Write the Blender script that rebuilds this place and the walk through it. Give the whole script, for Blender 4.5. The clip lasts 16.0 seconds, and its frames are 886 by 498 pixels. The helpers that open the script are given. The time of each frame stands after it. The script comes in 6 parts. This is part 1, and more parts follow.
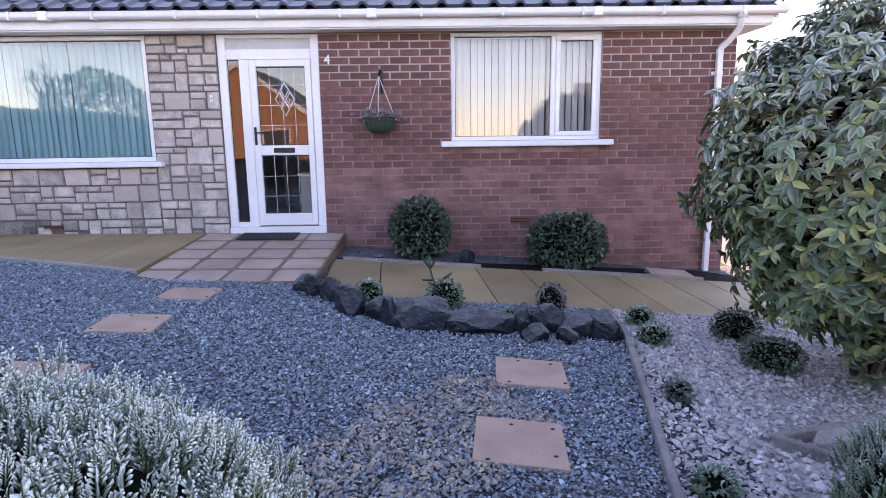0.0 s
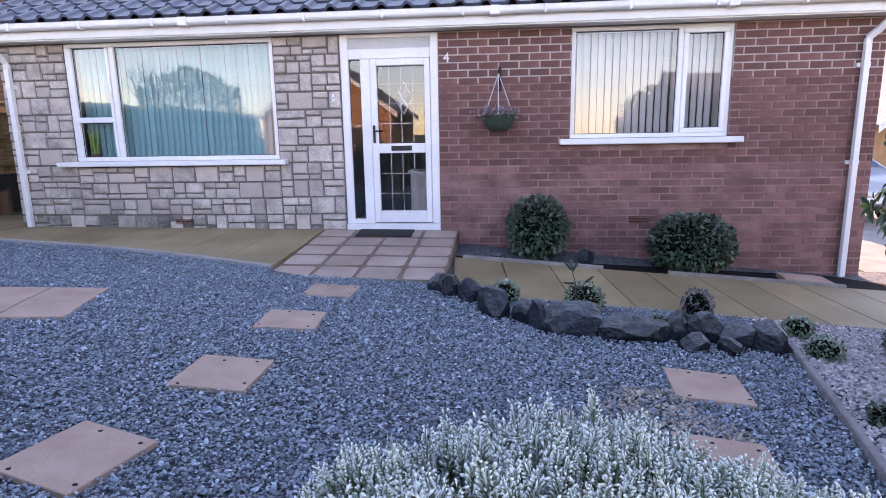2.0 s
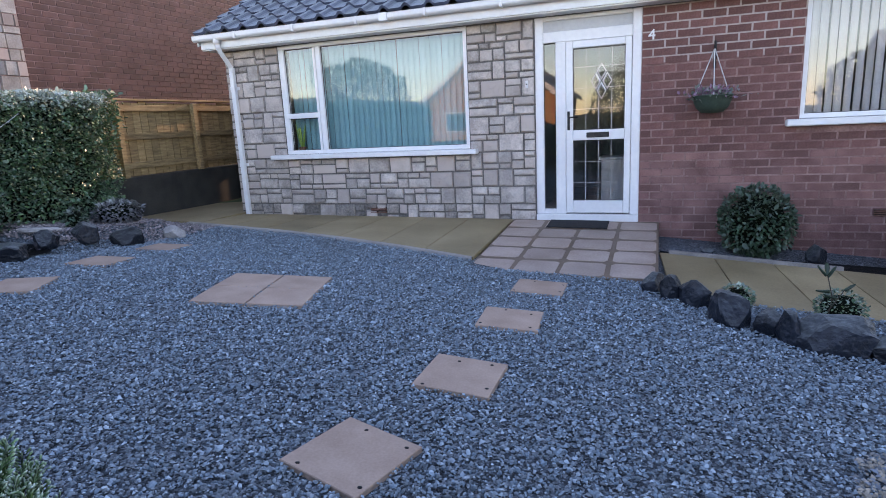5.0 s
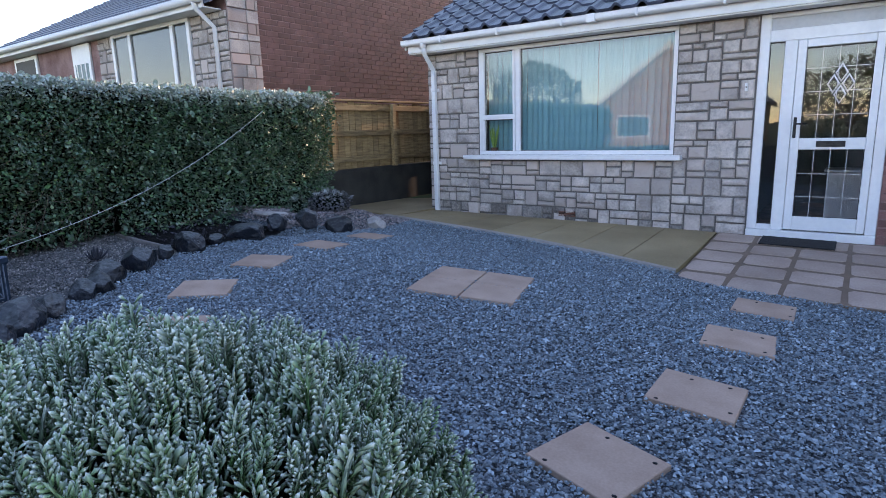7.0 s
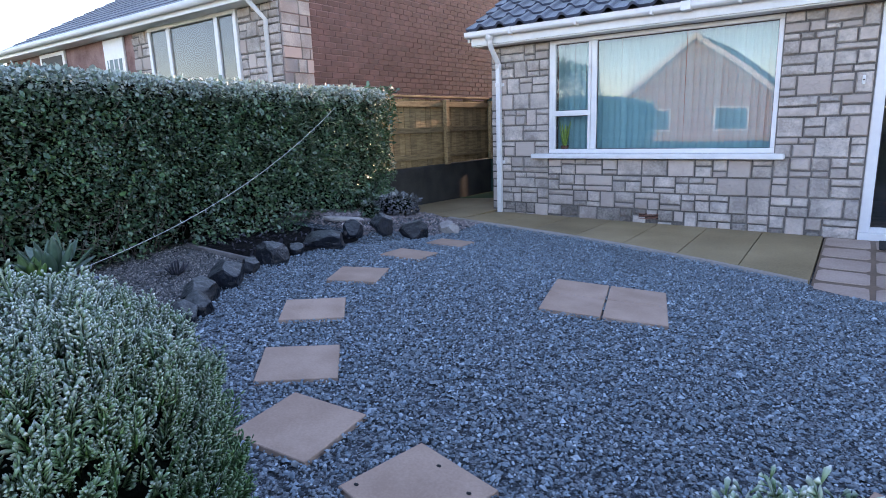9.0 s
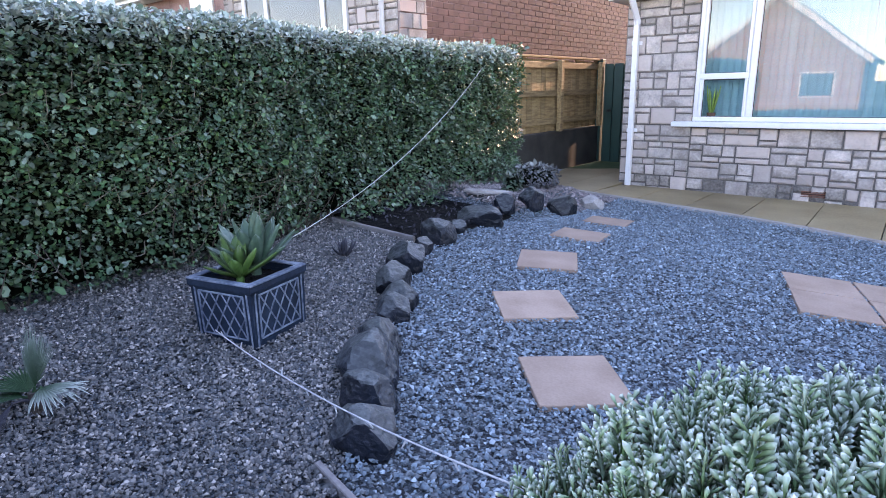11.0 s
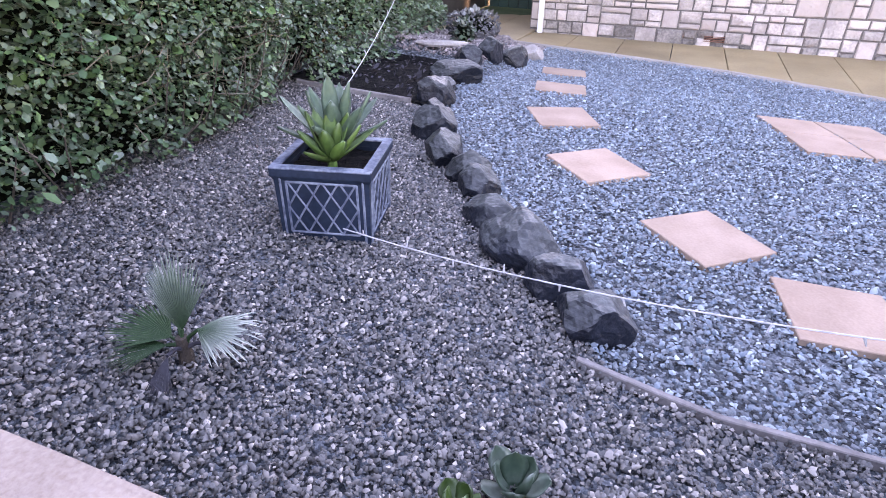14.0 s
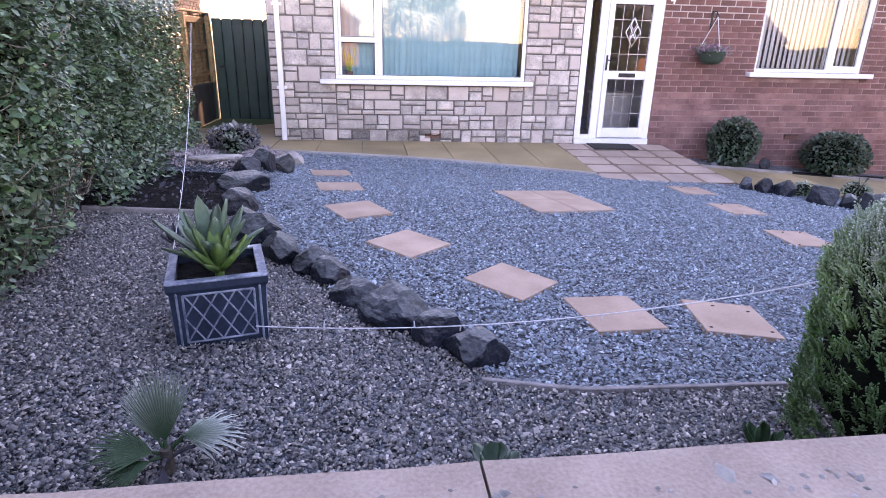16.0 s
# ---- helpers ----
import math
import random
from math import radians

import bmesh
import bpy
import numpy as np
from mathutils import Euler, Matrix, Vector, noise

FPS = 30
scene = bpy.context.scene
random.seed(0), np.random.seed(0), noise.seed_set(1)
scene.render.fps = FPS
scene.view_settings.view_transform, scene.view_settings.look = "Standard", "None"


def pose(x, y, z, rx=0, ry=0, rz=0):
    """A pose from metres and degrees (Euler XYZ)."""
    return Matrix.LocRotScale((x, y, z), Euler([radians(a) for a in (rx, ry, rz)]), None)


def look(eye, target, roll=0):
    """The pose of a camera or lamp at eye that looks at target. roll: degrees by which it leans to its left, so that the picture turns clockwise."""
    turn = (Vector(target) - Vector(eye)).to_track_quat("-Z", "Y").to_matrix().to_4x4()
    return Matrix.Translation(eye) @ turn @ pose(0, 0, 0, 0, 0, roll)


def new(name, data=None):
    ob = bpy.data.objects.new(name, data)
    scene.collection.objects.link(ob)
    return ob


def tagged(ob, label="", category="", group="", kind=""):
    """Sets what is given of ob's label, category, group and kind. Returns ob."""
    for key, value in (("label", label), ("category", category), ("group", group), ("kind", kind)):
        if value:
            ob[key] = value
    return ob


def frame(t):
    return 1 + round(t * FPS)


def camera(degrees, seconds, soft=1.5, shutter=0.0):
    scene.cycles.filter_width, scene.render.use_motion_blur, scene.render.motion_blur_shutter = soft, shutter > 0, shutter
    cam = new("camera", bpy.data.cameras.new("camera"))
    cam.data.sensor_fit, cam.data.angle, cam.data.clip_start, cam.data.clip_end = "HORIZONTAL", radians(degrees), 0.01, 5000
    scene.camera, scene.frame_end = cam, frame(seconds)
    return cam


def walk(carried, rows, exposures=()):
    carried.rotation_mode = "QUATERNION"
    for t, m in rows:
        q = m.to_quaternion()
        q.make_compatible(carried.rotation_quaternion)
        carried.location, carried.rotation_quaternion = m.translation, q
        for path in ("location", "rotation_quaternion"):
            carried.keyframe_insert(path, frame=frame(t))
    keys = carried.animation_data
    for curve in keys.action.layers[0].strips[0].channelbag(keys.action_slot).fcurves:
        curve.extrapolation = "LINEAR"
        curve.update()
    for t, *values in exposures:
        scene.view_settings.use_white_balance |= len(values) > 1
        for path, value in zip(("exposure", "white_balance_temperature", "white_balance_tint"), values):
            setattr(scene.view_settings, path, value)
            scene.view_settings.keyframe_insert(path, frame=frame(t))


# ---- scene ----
cam = camera(74.7, 16.0, soft=0.9)
METRES, EYE, TILT, LEAN, TURN = 6.417, 1.395, 0.0, 0.0, -1.1
ROWS = [
    (0.0, 0.0, 0.0, 0.0, -0.14, -10.49, 0.77),
    (0.5, -0.0239, -0.007, 0.003, 1.86, -10.32, 0.87),
    (1.0, -0.0501, -0.0122, 0.0059, 3.84, -10.42, 1.05),
    (1.5, -0.0702, -0.0018, 0.0068, 4.46, -10.85, 1.03),
    (2.0, -0.0957, 0.003, 0.0106, 6.35, -11.07, 0.97),
    (2.5, -0.1218, 0.0078, 0.0117, 7.22, -11.13, 0.66),
    (3.0, -0.1344, 0.018, 0.0139, 7.24, -11.27, 0.6),
    (5.5, -0.1879, 0.0155, 0.0259, 26.54, -12.32, 3.01),
    (6.0, -0.1982, 0.0069, 0.0263, 32.04, -11.89, 2.41),
    (6.5, -0.2114, -0.0035, 0.0265, 36.07, -11.73, 1.69),
    (7.0, -0.2367, -0.017, 0.0264, 36.6, -11.51, 1.62),
    (7.5, -0.2751, -0.0306, 0.0304, 36.47, -11.75, 1.82),
    (8.0, -0.3152, -0.0318, 0.0324, 36.18, -11.76, 2.19),
    (10.5, -0.5502, -0.0679, 0.04, 38.82, -13.81, 0.88),
    (11.0, -0.6059, -0.078, 0.0386, 40.06, -15.27, 1.3),
    (11.5, -0.6529, -0.0786, 0.0409, 40.31, -17.28, 1.53),
    (12.0, -0.6879, -0.0899, 0.0295, 40.0, -18.43, 2.14),
    (12.5, -0.7195, -0.0964, 0.019, 37.17, -24.3, 2.45),
    (13.0, -0.7544, -0.0976, 0.0181, 33.03, -29.72, 1.67),
    (13.5, -0.7924, -0.1206, 0.0242, 25.87, -30.55, -1.26),
    (14.0, -0.8074, -0.1491, 0.0366, 22.15, -29.5, -0.67),
    (14.5, -0.8173, -0.1766, 0.0429, 18.36, -26.68, -0.34),
    (15.0, -0.8483, -0.1943, 0.0503, 11.15, -22.52, -0.44),
    (15.5, -0.8712, -0.2125, 0.0552, 1.02, -21.45, -1.83),
    (16.0, -0.8909, -0.2384, 0.0565, -6.12, -19.8, -1.3),
]
EXPOSURES = [(0.0, 2.5, 8250, 44), (1.0, 2.38, 8150, 43), (1.5, 2.68, 8150, 43), (2.0, 2.55, 8150, 42), (3.0, 2.55, 8100, 40), (5.5, 2.12, 7750, 29), (6.0, 1.95, 7450, 28), (8.0, 2.28, 7350, 29), (10.5, 2.65, 7650, 33), (11.0, 2.98, 7850, 35), (12.0, 3.22, 8300, 40), (12.5, 3.75, 9000, 44), (13.0, 4.05, 9600, 48), (14.0, 3.85, 9700, 49), (15.0, 3.6, 9500, 49), (15.5, 3.54, 9250, 50), (16.0, 3.2, 8950, 51)]
walk(cam, [(t, pose(0, 0, EYE, TILT, LEAN, TURN) @ pose(METRES * x, METRES * y, METRES * z, 90 + pitch, roll, yaw)) for t, x, y, z, yaw, pitch, roll in ROWS], EXPOSURES)

# ---- world and light ----
SUN_EL, SUN_AZ = 15.0, 3.0          # low sun behind the house, degrees; azimuth from +y towards +x
world = bpy.data.worlds.new("world")
scene.world = world
world.use_nodes = True
sky = world.node_tree.nodes.new("ShaderNodeTexSky")
sky.sky_type, sky.sun_disc = "NISHITA", False
sky.sun_elevation, sky.sun_rotation = radians(SUN_EL), radians(SUN_AZ)
sky.air_density, sky.dust_density, sky.ozone_density = 1.0, 0.15, 2.5
backg = world.node_tree.nodes["Background"]
backg.inputs["Strength"].default_value = 0.15
world.node_tree.links.new(sky.outputs[0], backg.inputs["Color"])
sun = new("sun", bpy.data.lights.new("sun", "SUN"))
sun.data.energy, sun.data.angle, sun.data.color = 2.6, radians(0.6), (1.0, 0.78, 0.55)
sun.matrix_world = look((0, 0, 30), Vector((0, 0, 30)) - Vector((math.sin(radians(SUN_AZ)) * math.cos(radians(SUN_EL)), math.cos(radians(SUN_AZ)) * math.cos(radians(SUN_EL)), math.sin(radians(SUN_EL)))))


# ---- materials ----
def surf(name, c1, c2, scale=6.0, fine=60.0, rough=0.75, bump=0.25, dist=0.004, rnd="", amount=0.25, metal=0.0, frost=0.0, c3=None, spec=0.5, attr=0.0, stretch=None):
    """Two colours mixed by a broad and a fine noise; rnd: 'object' or 'island' varies value piece by piece;
    frost: rime on faces that look up; attr: rime by the mesh's own 'rime' values."""
    m = bpy.data.materials.new(name)
    m.use_nodes = True
    nt, ln = m.node_tree, m.node_tree.links
    bsdf = nt.nodes["Principled BSDF"]
    N = nt.nodes.new
    co = N("ShaderNodeTexCoord")
    src = co.outputs["Object"]
    if stretch:
        mp = N("ShaderNodeMapping")
        mp.inputs["Scale"].default_value = stretch
        ln.new(src, mp.inputs["Vector"])
        src = mp.outputs[0]
    n1, n2 = N("ShaderNodeTexNoise"), N("ShaderNodeTexNoise")
    for n, s in ((n1, scale), (n2, fine)):
        n.inputs["Scale"].default_value, n.inputs["Detail"].default_value = s, 5.0
        ln.new(src, n.inputs["Vector"])
    add = N("ShaderNodeMath")
    add.operation = "MULTIPLY_ADD"
    ln.new(n1.outputs[0], add.inputs[0])
    add.inputs[1].default_value = 1.0
    sub = N("ShaderNodeMath")
    sub.operation = "MULTIPLY_ADD"
    ln.new(n2.outputs[0], sub.inputs[0])
    sub.inputs[1].default_value, sub.inputs[2].default_value = 0.6, -0.3
    ln.new(sub.outputs[0], add.inputs[2])
    ramp = N("ShaderNodeValToRGB")
    ramp.color_ramp.elements[0].position, ramp.color_ramp.elements[1].position = 0.3, 0.72
    ramp.color_ramp.elements[0].color, ramp.color_ramp.elements[1].color = (*c1, 1), (*c2, 1)
    ln.new(add.outputs[0], ramp.inputs[0])
    col = ramp.outputs[0]

    def mix(fac, a, b, kind="MIX"):
        x = N("ShaderNodeMix")
        x.data_type, x.blend_type = "RGBA", kind
        if isinstance(fac, float):
            x.inputs[0].default_value = fac
        else:
            ln.new(fac, x.inputs[0])
        for value, i in ((a, 6), (b, 7)):
            if isinstance(value, tuple):
                x.inputs[i].default_value = (*value, 1)
            else:
                ln.new(value, x.inputs[i])
        return x.outputs[2]

    if rnd:
        info = N("ShaderNodeObjectInfo" if rnd == "object" else "ShaderNodeNewGeometry")
        r = info.outputs["Random" if rnd == "object" else "Random Per Island"]
        if c3:
            rr = N("ShaderNodeValToRGB")
            rr.color_ramp.elements[0].position, rr.color_ramp.elements[1].position = 0.55, 0.95
            ln.new(r, rr.inputs[0])
            col = mix(rr.outputs[0], col, c3)
        mr = N("ShaderNodeMapRange")
        mr.inputs[3].default_value, mr.inputs[4].default_value = 1 - amount, 1 + amount
        wn = N("ShaderNodeTexWhiteNoise")
        wn.noise_dimensions = "1D"
        ln.new(r, wn.inputs["W"])
        ln.new(wn.outputs["Value"], mr.inputs[0])
        cm = N("ShaderNodeCombineColor")
        for i in range(3):
            ln.new(mr.outputs[0], cm.inputs[i])
        col = mix(1.0, col, cm.outputs[0], "MULTIPLY")
    RIME = (0.69, 0.75, 0.70)
    if frost:
        geo, sp = N("ShaderNodeNewGeometry"), N("ShaderNodeSeparateXYZ")
        ln.new(geo.outputs["Normal"], sp.inputs[0])
        mr = N("ShaderNodeMapRange")
        mr.inputs[1].default_value, mr.inputs[2].default_value, mr.inputs[4].default_value = 0.35, 0.95, frost
        ln.new(sp.outputs[2], mr.inputs[0])
        mul = N("ShaderNodeMath")
        mul.operation = "MULTIPLY"
        ln.new(mr.outputs[0], mul.inputs[0])
        ln.new(n2.outputs[0], mul.inputs[1])
        col = mix(mul.outputs[0], col, RIME)
    if attr:
        at = N("ShaderNodeAttribute")
        at.attribute_name = "rime"
        mul = N("ShaderNodeMath")
        mul.operation = "MULTIPLY"
        mul.use_clamp = True
        ln.new(at.outputs["Fac"], mul.inputs[0])
        mul.inputs[1].default_value = attr
        col = mix(mul.outputs[0], col, RIME)
    ln.new(col, bsdf.inputs["Base Color"])
    bsdf.inputs["Roughness"].default_value, bsdf.inputs["Metallic"].default_value = rough, metal
    bsdf.inputs["Specular IOR Level"].default_value = spec
    if bump:
        bp = N("ShaderNodeBump")
        bp.inputs["Strength"].default_value, bp.inputs["Distance"].default_value = bump, dist
        ln.new(add.outputs[0], bp.inputs["Height"])
        ln.new(bp.outputs[0], bsdf.inputs["Normal"])
    return m


def glass(name, gloss=0.065, tint=(0.9, 0.95, 0.95)):
    """Double glazing: clear, with a mirror share that grows at grazing angles."""
    m = bpy.data.materials.new(name)
    m.use_nodes = True
    nt, ln = m.node_tree, m.node_tree.links
    nt.nodes.remove(nt.nodes["Principled BSDF"])
    out = nt.nodes["Material Output"]
    tr, gl, mx = nt.nodes.new("ShaderNodeBsdfTransparent"), nt.nodes.new("ShaderNodeBsdfGlossy"), nt.nodes.new("ShaderNodeMixShader")
    fr, ad = nt.nodes.new("ShaderNodeFresnel"), nt.nodes.new("ShaderNodeMath")
    fr.inputs[0].default_value = 1.5
    ad.operation, ad.use_clamp = "ADD", True
    ad.inputs[1].default_value = gloss
    tr.inputs[0].default_value, gl.inputs["Roughness"].default_value = (*tint, 1), 0.0
    nz, bp = nt.nodes.new("ShaderNodeTexNoise"), nt.nodes.new("ShaderNodeBump")
    nz.inputs["Scale"].default_value, nz.inputs["Detail"].default_value = 1.2, 0.0
    co = nt.nodes.new("ShaderNodeTexCoord")
    ln.new(co.outputs["Object"], nz.inputs["Vector"])
    bp.inputs["Strength"].default_value, bp.inputs["Distance"].default_value = 0.25, 0.01
    ln.new(nz.outputs[0], bp.inputs["Height"])
    ln.new(bp.outputs[0], gl.inputs["Normal"])
    ln.new(fr.outputs[0], ad.inputs[0])
    ln.new(ad.outputs[0], mx.inputs[0])
    ln.new(tr.outputs[0], mx.inputs[1])
    ln.new(gl.outputs[0], mx.inputs[2])
    ln.new(mx.outputs[0], out.inputs[0])
    return m


def chip_bed(name, dark, mid, pale, scale):
    """Close-packed small chips seen between the loose ones: a cell pattern with a colour and a tilt for each cell."""
    m = bpy.data.materials.new(name)
    m.use_nodes = True
    nt, ln = m.node_tree, m.node_tree.links
    bsdf = nt.nodes["Principled BSDF"]
    co, vo, ramp = nt.nodes.new("ShaderNodeTexCoord"), nt.nodes.new("ShaderNodeTexVoronoi"), nt.nodes.new("ShaderNodeValToRGB")
    nz, mx = nt.nodes.new("ShaderNodeTexNoise"), nt.nodes.new("ShaderNodeMix")
    nz.inputs["Scale"].default_value, nz.inputs["Detail"].default_value = scale * 0.5, 3.0
    mx.data_type = "RGBA"
    mx.blend_type = "LINEAR_LIGHT"
    mx.inputs[0].default_value = 0.012
    vo.inputs["Scale"].default_value = scale
    ln.new(co.outputs["Object"], nz.inputs["Vector"])
    ln.new(co.outputs["Object"], mx.inputs[6])
    ln.new(nz.outputs["Color"], mx.inputs[7])
    ln.new(mx.outputs[2], vo.inputs["Vector"])
    sp = nt.nodes.new("ShaderNodeSeparateColor")
    ln.new(vo.outputs["Color"], sp.inputs[0])
    ln.new(sp.outputs[0], ramp.inputs[0])
    el = ramp.color_ramp.elements
    el[0].position, el[1].position = 0.1, 0.97
    el[0].color, el[1].color = (*dark, 1), (*pale, 1)
    el.new(0.6).color = (*mid, 1)
    ln.new(ramp.outputs[0], bsdf.inputs["Base Color"])
    bsdf.inputs["Roughness"].default_value = 0.65
    inv, bp = nt.nodes.new("ShaderNodeMath"), nt.nodes.new("ShaderNodeBump")
    inv.operation = "MULTIPLY"
    inv.inputs[1].default_value = -1.0
    ln.new(vo.outputs["Distance"], inv.inputs[0])
    bp.inputs["Strength"].default_value, bp.inputs["Distance"].default_value = 1.0, 0.012
    ln.new(inv.outputs[0], bp.inputs["Height"])
    ln.new(bp.outputs[0], bsdf.inputs["Normal"])
    return m


M_BRICK = surf("brick_red", (0.11, 0.042, 0.037), (0.215, 0.098, 0.086), 4, 90, 0.85, 0.4, 0.003, "object", 0.25)
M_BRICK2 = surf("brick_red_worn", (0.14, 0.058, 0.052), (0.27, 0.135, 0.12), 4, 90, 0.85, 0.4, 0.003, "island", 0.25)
M_BRICK3 = surf("brick_red_dark", (0.068, 0.031, 0.029), (0.140, 0.066, 0.060), 4, 90, 0.85, 0.4, 0.003, "island", 0.25)
M_MORTAR = surf("mortar_stained", (0.17, 0.085, 0.076), (0.36, 0.22, 0.20), 3, 60, 0.9, 0.4)
M_POINT = surf("mortar_pale", (0.34, 0.27, 0.25), (0.46, 0.38, 0.35), 3, 60, 0.9, 0.4)
M_STONE = surf("reconstituted_stone", (0.29, 0.252, 0.230), (0.57, 0.500, 0.455), 7, 38, 0.85, 1.0, 0.012, "object", 0.20, c3=(0.46, 0.385, 0.345))
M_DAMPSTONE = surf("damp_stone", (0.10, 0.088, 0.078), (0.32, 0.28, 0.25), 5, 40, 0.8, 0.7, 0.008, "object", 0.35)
M_STONE2 = surf("reconstituted_stone_joined", (0.27, 0.235, 0.215), (0.46, 0.41, 0.38), 5, 45, 0.85, 0.7, 0.008, "island", 0.22, c3=(0.36, 0.27, 0.24))
M_SJOINT = surf("stone_mortar", (0.10, 0.09, 0.083), (0.19, 0.17, 0.158), 4, 50, 0.95, 0.5)
M_UPVC = surf("white_upvc", (0.68, 0.68, 0.69), (0.77, 0.77, 0.77), 2, 20, 0.35, 0.03)
M_PANEL = surf("grey_infill", (0.40, 0.41, 0.43), (0.48, 0.49, 0.50), 2, 30, 0.4, 0.02)
M_GASKET = surf("dark_gasket", (0.02, 0.02, 0.022), (0.035, 0.035, 0.035), 20, 80, 0.6, 0.0)
M_GLASS = glass("window_glass")
M_TILE = surf("roof_tile_grey", (0.03, 0.04, 0.07), (0.07, 0.085, 0.13), 6, 70, 0.7, 0.5, 0.004, "object", 0.25, frost=0.55)
M_TILE2 = surf("roof_tile_grey_joined", (0.045, 0.055, 0.085), (0.09, 0.105, 0.15), 6, 70, 0.7, 0.5, 0.004, "island", 0.25, frost=0.55)
M_SLAB = surf("buff_paving", (0.36, 0.232, 0.168), (0.475, 0.325, 0.245), 4, 90, 0.8, 0.35, 0.002, "object", 0.08)
M_PATH = surf("mossy_paving", (0.225, 0.160, 0.080), (0.37, 0.275, 0.15), 1.3, 60, 0.6, 0.3, 0.002, "object", 0.12)
M_PORCH = surf("porch_paving", (0.32, 0.225, 0.180), (0.47, 0.355, 0.295), 2.2, 60, 0.6, 0.3, 0.002, "object", 0.12)
M_DAMP = surf("damp_joint", (0.13, 0.084, 0.058), (0.22, 0.145, 0.10), 3, 50, 0.6, 0.3)
M_BED = chip_bed("chip_ground", (0.014, 0.019, 0.024), (0.070, 0.096, 0.114), (0.24, 0.275, 0.30), 75)
M_SLATE = surf("slate_chips", (0.038, 0.070, 0.097), (0.120, 0.195, 0.250), 15, 90, 0.5, 0.3, 0.002, "island", 0.6, frost=0.28, c3=(0.27, 0.345, 0.395))
M_PEBBLE = surf("mixed_pebbles", (0.040, 0.041, 0.044), (0.125, 0.120, 0.117), 15, 90, 0.5, 0.2, 0.002, "island", 0.65, frost=0.12, c3=(0.36, 0.32, 0.29))
M_PINK = surf("pink_gravel", (0.23, 0.185, 0.19), (0.42, 0.35, 0.35), 15, 90, 0.6, 0.3, 0.002, "island", 0.4, frost=0.45, c3=(0.52, 0.48, 0.48))
M_TAN = surf("tan_grit", (0.20, 0.155, 0.11), (0.40, 0.32, 0.24), 15, 90, 0.7, 0.3, 0.002, "island", 0.5, frost=0.2, c3=(0.10, 0.13, 0.17))
M_ROCK = surf("basalt_rock", (0.004, 0.0055, 0.009), (0.015, 0.020, 0.030), 6, 40, 0.36, 0.8, 0.02, "object", 0.35, frost=0.26, spec=0.35)
M_HEAD = surf("brown_gravel", (0.13, 0.10, 0.10), (0.27, 0.21, 0.205), 15, 90, 0.7, 0.3, 0.002, "island", 0.5, frost=0.15, c3=(0.38, 0.32, 0.31))
M_PALE = surf("pale_stone", (0.26, 0.235, 0.225), (0.43, 0.40, 0.38), 8, 60, 0.85, 0.6, 0.008)
M_SOIL = surf("dark_soil", (0.003, 0.003, 0.0035), (0.013, 0.012, 0.012), 20, 90, 0.95, 1.0, 0.02, spec=0.15)
M_WOOD = surf("fence_timber", (0.20, 0.132, 0.062), (0.43, 0.30, 0.15), 4, 40, 0.8, 0.3, 0.003, "object", 0.25, stretch=(8, 1, 8))
M_GREYWOOD = surf("weathered_timber", (0.16, 0.145, 0.14), (0.30, 0.27, 0.26), 6, 60, 0.85, 0.4, 0.003)
M_CONC = surf("concrete", (0.30, 0.27, 0.25), (0.42, 0.39, 0.36), 3, 60, 0.9, 0.4, 0.004)
M_DARKCONC = surf("dark_concrete", (0.022, 0.022, 0.020), (0.055, 0.052, 0.046), 3, 50, 0.9, 0.4, 0.004)
M_COPE = surf("coping_concrete", (0.205, 0.14, 0.112), (0.31, 0.23, 0.19), 5, 110, 0.9, 0.7, 0.005, frost=0.10)
M_GREEN = surf("gate_green_paint", (0.008, 0.040, 0.034), (0.016, 0.06, 0.05), 5, 50, 0.5, 0.2, 0.002, "object", 0.15)
M_LEAF = surf("hedge_leaf", (0.011, 0.052, 0.021), (0.040, 0.128, 0.052), 3, 40, 0.42, 0.0, rnd="island", amount=0.45, attr=1.0, c3=(0.075, 0.165, 0.055))
# near-black colour painted for the shade deep between leaves, on added solid cores
M_SHADECORE = surf("foliage_shade_core", (0.002, 0.0035, 0.002), (0.006, 0.009, 0.004), 12, 70, 0.95, 0.6, 0.02, spec=0.1)
M_CONIFER = surf("conifer_sprigs", (0.026, 0.115, 0.022), (0.075, 0.225, 0.045), 6, 60, 0.6, 0.0, rnd="island", amount=0.35, attr=1.0, spec=0.3)
M_RHODO = surf("broad_leaf", (0.022, 0.064, 0.022), (0.070, 0.140, 0.045), 6, 60, 0.38, 0.0, rnd="island", amount=0.4, attr=1.0, c3=(0.24, 0.25, 0.06))
M_BUSH = surf("dark_evergreen_leaf", (0.012, 0.04, 0.02), (0.03, 0.075, 0.035), 6, 60, 0.45, 0.0, rnd="island", amount=0.4, attr=0.6)
M_BARK = surf("bark", (0.045, 0.035, 0.028), (0.10, 0.08, 0.065), 12, 80, 0.9, 0.8, 0.01)
M_TWIG = surf("pale_twig", (0.14, 0.12, 0.09), (0.24, 0.21, 0.17), 12, 80, 0.9, 0.2)
M_AGAVE = surf("succulent_leaf", (0.036, 0.085, 0.055), (0.080, 0.15, 0.095), 5, 40, 0.5, 0.1, rnd="object", amount=0.3, frost=0.40)
M_AGAVE2 = surf("succulent_leaf_green", (0.032, 0.095, 0.018), (0.085, 0.18, 0.038), 5, 40, 0.5, 0.1, rnd="object", amount=0.3, frost=0.22)
